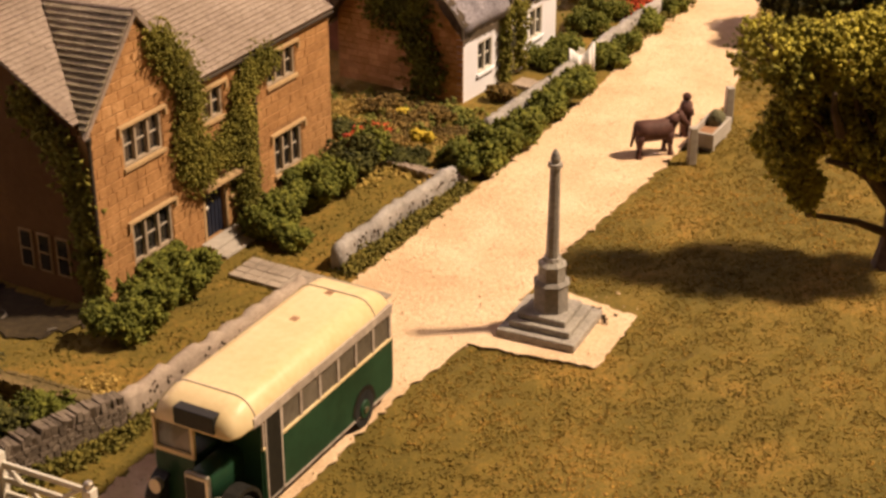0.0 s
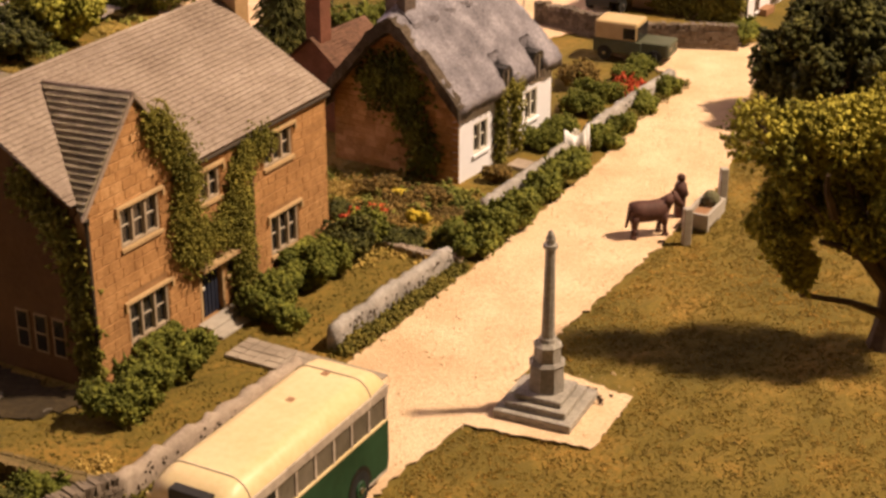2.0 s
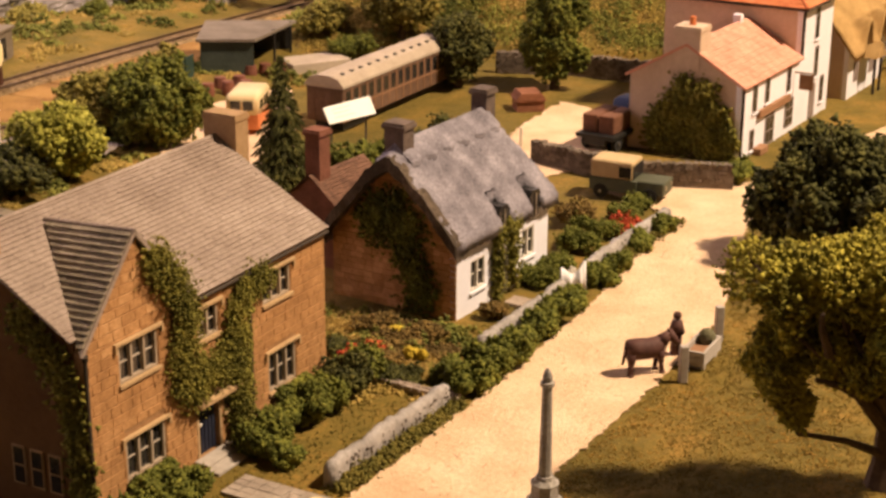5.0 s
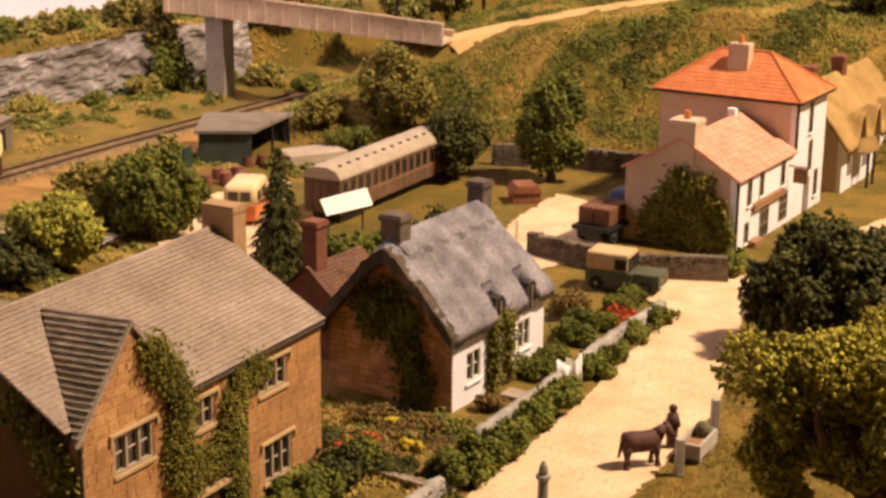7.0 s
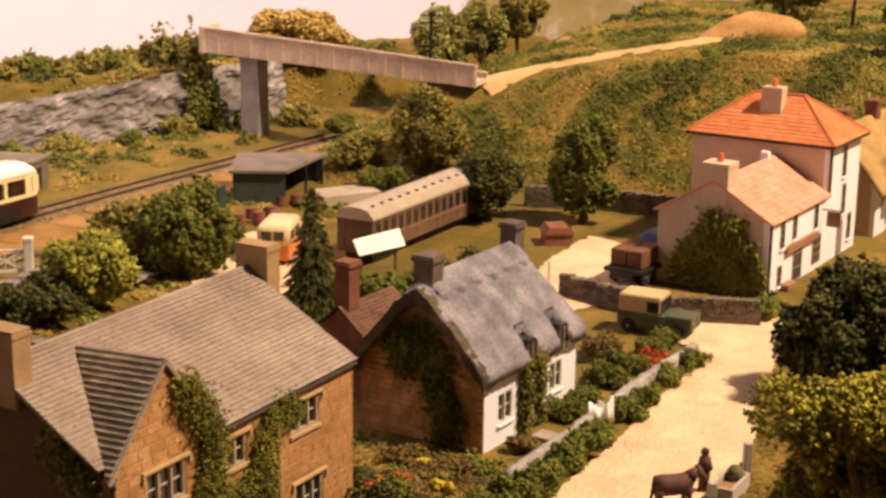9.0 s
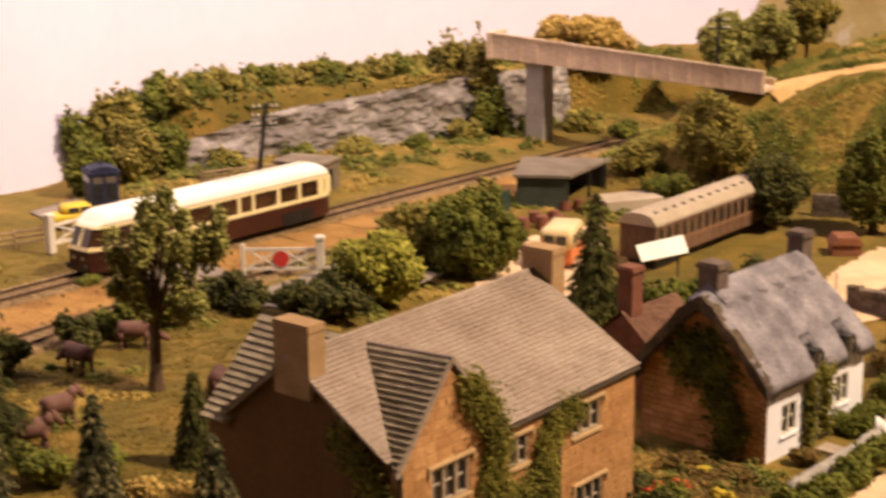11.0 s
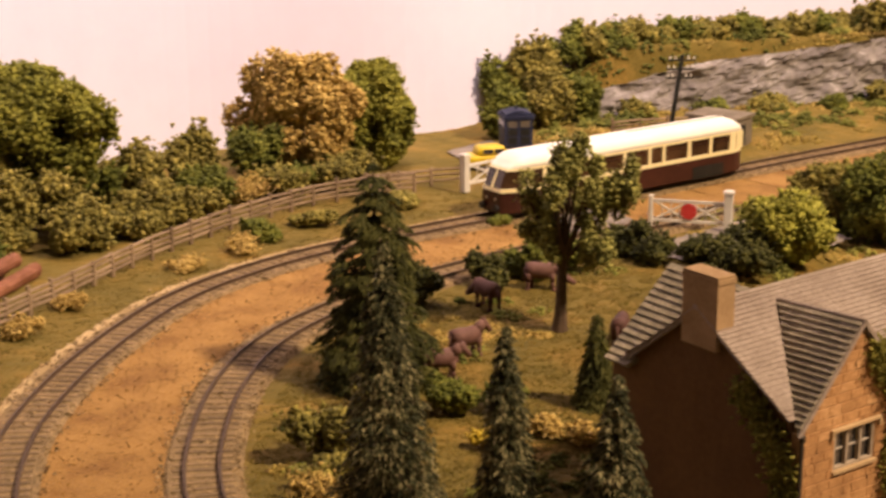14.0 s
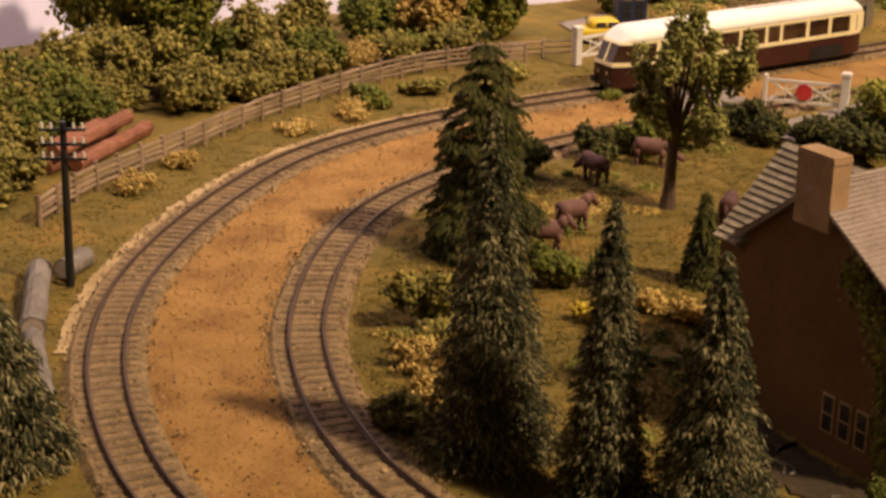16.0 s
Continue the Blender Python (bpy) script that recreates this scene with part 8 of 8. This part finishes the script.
def carpet(label, n, box4, keep, w, h, seed, size=(0.08, 0.17), per=42, kinds=None):
    """Low foam scrub in soft patches of three colours over a stretch of land."""
    rng = np.random.default_rng(seed)
    kinds = kinds or (SCRUB, SCRUB_GREEN, SCRUB_DARK)
    x, y = rng.uniform(box4[0], box4[1], n), rng.uniform(box4[2], box4[3], n)
    k = keep(x, y)
    x, y = x[k], y[k]
    tone = np.sin(x * 0.36 + 1.9 * np.sin(y * 0.27)) + np.sin(y * 0.52 + 1.5 * np.sin(x * 0.29)) + 0.6 * np.sin(x * 0.9 - y * 0.7) + rng.normal(size=len(x)) * 0.35
    pick = np.digitize(tone, (-0.25, 0.85))
    for i, m in enumerate(kinds):
        xs, ys = x[pick == i], y[pick == i]
        if not len(xs):
            continue
        ws, hs = rng.uniform(w[0], w[1], len(xs)), rng.uniform(h[0], h[1], len(xs)) * (0.3, 0.85, 1.5)[i]
        r = np.sqrt(rng.random((len(xs), per)))
        a = rng.uniform(0, 2 * math.pi, (len(xs), per))
        px, py = xs[:, None] + np.cos(a) * r * ws[:, None], ys[:, None] + np.sin(a) * r * ws[:, None]
        pz = height(px, py) + hs[:, None] * (1 - r ** 2) * rng.uniform(0.45, 1.1, r.shape)
        p = np.stack([px, py, pz], -1).reshape(-1, 3)
        v, f = crumbs(rng, p, rng.uniform(size[0], size[1], len(p)))
        tagged(raw("scrub", v, f, m), {"hill_scrub": "dry brown ", "hill_dark_green": "dark olive "}.get(m.name, "green ") + label, "scrub", kind="stuff")


def on_hill(x, y):
    q = y - (154.5 + 0.33 * x)
    return (height(x, y) > 0.5) & ~((q > -3.4) & (q < 2.6) & (x < 29)) & (along(x, y)[1] < -4)


carpet("foam scrub over the hillside", 3400, (-12, 62, 134, 172), on_hill, (0.7, 1.5), (0.25, 0.85), 700, (0.06, 0.13), 60)
carpet("foam scrub on the hill top", 500, (-10, 62, 172, 198), lambda x, y: along(x, y)[1] < -6, (0.8, 1.8), (0.2, 0.6), 701, (0.12, 0.22), 36)
carpet("scrub below and above the rock", 1100, (-66, 0, 126, 186), lambda x, y: (along(x, y)[1] > 4.5) & (along(x, y)[1] < np.interp(along(x, y)[0], [0, 20, 60, 80], [20, 24, 18, 10])) & (along(x, y)[0] > 12) & ((along(x, y)[1] > 9) | (np.sin(x * 69.2 + y * 0.3) > 0.2)), (0.6, 1.5), (0.25, 1.0), 702, (0.1, 0.2))
carpet("foam scrub on top of the cutting", 900, (-70, -10, 135, 190), lambda x, y: height(x, y) > 1.2, (0.8, 1.7), (0.4, 1.3), 703, (0.12, 0.22))
carpet("low scrub beside the goods yard", 420, (-36, -6, 106, 136), lambda x, y: (along(x, y)[1] < -9) & (along(x, y)[1] > -26) & ~((x > -20) & (x < -9) & (y < 131) & (y > 103)), (0.5, 1.2), (0.2, 0.8), 704)
carpet("low scrub in the cottage garden", 300, (-9, 6, 68.5, 84), lambda x, y: (x < np.interp(y, [68, 74, 80, 84], [0.2, 1.2, 3.4, 5.6])) & (x > np.interp(y, [68, 78, 84], [-5, -7, -9])) & ~((x > 0.3 + (78.7 - y) * 1.6 - 1.5) & (y > 78)), (0.3, 0.7), (0.15, 0.55), 705, (0.06, 0.12), 36)
carpet("low scrub in the field", 380, (-46, -22, 50, 102), lambda x, y: (x > np.interp(y, [45.4, 50.8, 56.4, 63.1, 73.4, 85.8, 95.5, 103.5], [-25.6, -32.0, -37.3, -40.6, -43.5, -42.2, -38.3, -33.9])) & (np.sin(x * 0.45) + np.sin(y * 0.33) > 0.1), (0.4, 1.1), (0.12, 0.5), 706, (0.07, 0.15), 36)
# the heap of earth on the hill top
mound = []
for k in range(9):
    t = k / 8
    ring = []
    for j in range(26):
        a = 2 * math.pi * j / 26
        q = 1 + 0.35 * noise.noise(Vector((math.cos(a) * 1.4, math.sin(a) * 1.4, t * 2.0)))
        ring.append((29.6 + 5.8 * math.sqrt(1.02 - t * t) * math.cos(a) * q, 165.5 + 3.2 * math.sqrt(1.02 - t * t) * math.sin(a) * q, 9.4 + 3.7 * t * (1 + 0.12 * noise.noise(Vector((a, t * 3, 2.0))))))
    mound.append(ring)
bm = BM()
loft(bm, mound)
heap = part("earth_mound", bm, mat("orange_earth", (0.3, 0.15, 0.05), (0.62, 0.37, 0.16), 26, 0.95, 1.0, (0.46, 0.26, 0.1), 12), smooth=True)
tagged(heap, "orange earth heap on the hill top", "earth heap")
leafy_tree("broadleaf_tree", "olive green tree behind the earth heap", 35.5, 178.0, 7.5, crown(R(720), 3.6, 2.6, 1.6, 6.8, 30, 0.27), LEAF_OLIVE, 720, 260, 0.2, 0.3)
leafy_tree("bridge_tree", "golden straw-coloured tree beyond the bridge", -19.4, 176.4, 11.0, crown(R(724), 5.4, 2.2, 6.8, 10.8, 40, 0.24), LEAF_TAN, 724, 300, 0.17, 0.3, z=0.0)
for k, (x, y) in enumerate(((-25.0, 119.6), (-24.6, 122.2), (-23.6, 125.2), (-22.6, 128.2), (-21.8, 131.2))):
    bush("bank_bush", "olive green scrub behind the teal fence", x, y, 1.3, 1.5, 2.3 + 0.4 * (k % 2), LEAF_OLIVE if k % 2 else LEAF, 740 + k, 7, 230, 0.15, group="bank bushes")
for k, (x, y, h, m) in enumerate(((-3.0, 176.0, 12.0, TREE_OLIVE), (1.4, 177.0, 13.0, TREE_OLIVE), (5.4, 178.5, 12.4, LEAF_OLIVE))):
    leafy_tree("broadleaf_tree", "olive green tree rising behind the hill crest", x, y, h, crown(R(721 + k), 2.8, 2.2, h - 5.4, h * 0.93, 36, 0.27), m, 721 + k, 260, 0.16, 0.25, fork=0.5)
leafy_tree("broadleaf_tree", "tall green tree above the inn", 41.5, 150.0, 9.0, crown(R(722), 2.6, 2.4, 1.0, 8.4, 34, 0.27), LEAF, 722, 260, 0.18, 0.3)

# shade of the house laid as a dark soil sheet along its end wall, and twigs
SHADED_SOIL = mat("shaded_soil", (0.022, 0.015, 0.008), (0.085, 0.058, 0.026), 40, 0.95, 0.6, (0.045, 0.031, 0.014), 8)
sheet("shaded_soil_bed", [(-13.6, 55.9), (-15.2, 54.3), (-18.0, 54.4), (-22.8, 57.6), (-24.6, 60.6), (-23.0, 61.6)], VZ + 0.1, SHADED_SOIL, "bare soil darkened for the house's shade along its end wall", rough=0.2, step=0.3, seed=23)
rng = np.random.default_rng(24)
for k in range(9):
    q = rng.random()
    x, y = -14.6 - 8.5 * q + rng.uniform(-0.5, 0.2), 55.0 + 4.8 * q + rng.uniform(-0.9, 0.3)
    bm = BM()
    a = Vector((0, 0, 0.05))
    for j in range(4):
        b = a + Vector((rng.uniform(-0.5, 0.5), rng.uniform(-0.4, 0.4), rng.uniform(0.0, 0.16)))
        tube(bm, a, b, 0.035 - 0.006 * j, 0.03 - 0.006 * j, 5)
        a = b
    solo("twig", bm, LOG_GREY, "thin pale crooked twig on the shaded soil", "twig", x, y, VZ + 0.1, rng.uniform(0, 360), "twigs")

# ground foam over the turf
rng = np.random.default_rng(800)
def scatter(n, box4, keep, size, material, name, label, lift=0.02):
    x, y = rng.uniform(box4[0], box4[1], n), rng.uniform(box4[2], box4[3], n)
    k = keep(x, y)
    x, y = x[k], y[k]
    p = np.c_[x, y, height(x, y) + lift]
    v, f = crumbs(rng, p, rng.uniform(size[0], size[1], len(p)))
    v[:, 2] -= (v[:, 2] - np.repeat(p[:, 2], 4)) * 0.35
    tagged(raw(name, v, f, material), label, "turf", kind="stuff")


def green_side(x, y):
    """Right of the road."""
    edge = np.interp(y, [26, 44.3, 50.1, 53.4, 56.9, 62, 71, 80, 94.3, 100.4], [-13, -4.6, -1.6, 0.7, 2.9, 5.4, 10.7, 15.2, 19.0, 26.0])
    apron = (x > 0.3) & (x < 7.7) & (y > 51.9 + 0 * x) & (y < 58) & (y > 54.0 - 0.37 * (x - 0.5)) & (y > 52 + 2.05 * (x - 5.7))
    return (x > edge + 0.15) & ~apron


TUFT = mat("turf_crumbs", (0.125, 0.092, 0.016), (0.5, 0.275, 0.058), 13, 0.95, 0.0, (0.235, 0.155, 0.028), 14, island=0.35)
TUFT_FIELD = mat("field_turf_crumbs", (0.105, 0.086, 0.013), (0.28, 0.19, 0.037), 16, 0.95, 0.0, (0.17, 0.125, 0.021), 18, island=0.25)
scatter(110000, (-6, 26, 38, 92), green_side, (0.025, 0.06), TUFT, "turf_tufts", "short green and brown turf on the village green")
scatter(70000, (-45, -22, 48, 104), lambda x, y: x > np.interp(y, [45.3, 50.8, 56.3, 63.0, 73.2, 85.7, 95.3, 103.4], [-26.6, -33.4, -38.7, -42.1, -45.2, -43.7, -39.8, -35.4]), (0.028, 0.068), TUFT_FIELD, "turf_tufts", "rough turf in the field")
scatter(30000, (-67, -48, 50, 112), lambda x, y: x < np.interp(y, [47.5, 55.6, 63.6, 71.6, 78.3, 84.8, 91.7, 100.2, 110.4], [-49.6, -54.3, -57.5, -59.4, -60.0, -59.3, -57.0, -52.7, -49.0]), (0.028, 0.068), TUFT_FIELD, "turf_tufts", "rough turf outside the curve")
scatter(26000, (-21, 8, 42, 82), lambda x, y: x < np.interp(y, [42, 44.5, 59.4, 67.1, 74.5, 82], [-12.5, -11.2, -3.7, 0.7, 4.6, 8]), (0.028, 0.065), TUFT_FIELD, "turf_tufts", "rough turf in the gardens")
GRIT = mat("road_grit", (0.5, 0.3, 0.15), (0.86, 0.66, 0.46), 22, 0.95, 0.2, (0.74, 0.53, 0.34), 14, island=0.5)
from_road = lambda x, y: ~green_side(x, y) & (x > np.interp(y, [26, 44.5, 59.4, 67.1, 74.5, 81.4, 90, 97], [-20, -10.9, -3.4, 1.0, 4.9, 8.4, 12.1, 14.8]))
scatter(9000, (-12, 20, 40, 97), from_road, (0.02, 0.05), GRIT, "road_grit", "coarse pale sawdust grains on the road", 0.13)


# painted hills on the board behind the village
FAR = mat("painted_hills", (0.3, 0.22, 0.09), (0.66, 0.64, 0.74), 7, 0.9, 0.0, (0.4, 0.31, 0.15), 3)
fb = BACK[(BACK[:, 0] > -9)]
pts = side(fb, -0.4)
n = len(pts)
tops = -1.0 + 16.0 * smooth01((pts[:, 0] + 6) / 9) + 3.5 * smooth01((pts[:, 0] - 6) / 40) + np.array([0.9 * noise.noise(Vector((x * 0.12, 3.0, 0))) for x in pts[:, 0]])
v = np.concatenate([np.c_[pts, np.full(n, -1.0)], np.c_[pts, tops]])
i = np.arange(n - 1)
tagged(raw("painted_hills", v, np.stack([i, i + 1, n + i + 1, n + i], 1), FAR), "soft olive and blue hills painted on the backdrop", kind="structure")

# the table that carries the layout, and the hall's floor
bm = BM()
box(bm, -111, 74, 23, 211, -6.5, -2.2)
solo("baseboard", bm, DARKWOOD, "dark wooden baseboard under the layout", "table", kind="structure")
for x in (-105, -20, 68):
    for y in (28, 205):
        bm = BM()
        box(bm, x - 2.5, x + 2.5, y - 2.5, y + 2.5, -95, -6.5)
        solo("trestle_leg", bm, DARKWOOD, "square dark wooden table leg", "table leg", group="table legs")
bm = BM()
box(bm, -170, 135, -70, 265, -97, -95)
solo("floor", bm, mat("hall_carpet", (0.035, 0.03, 0.028), (0.075, 0.065, 0.06), 8, 0.95, 0.3), "plain dark carpeted hall floor", "floor", kind="structure")
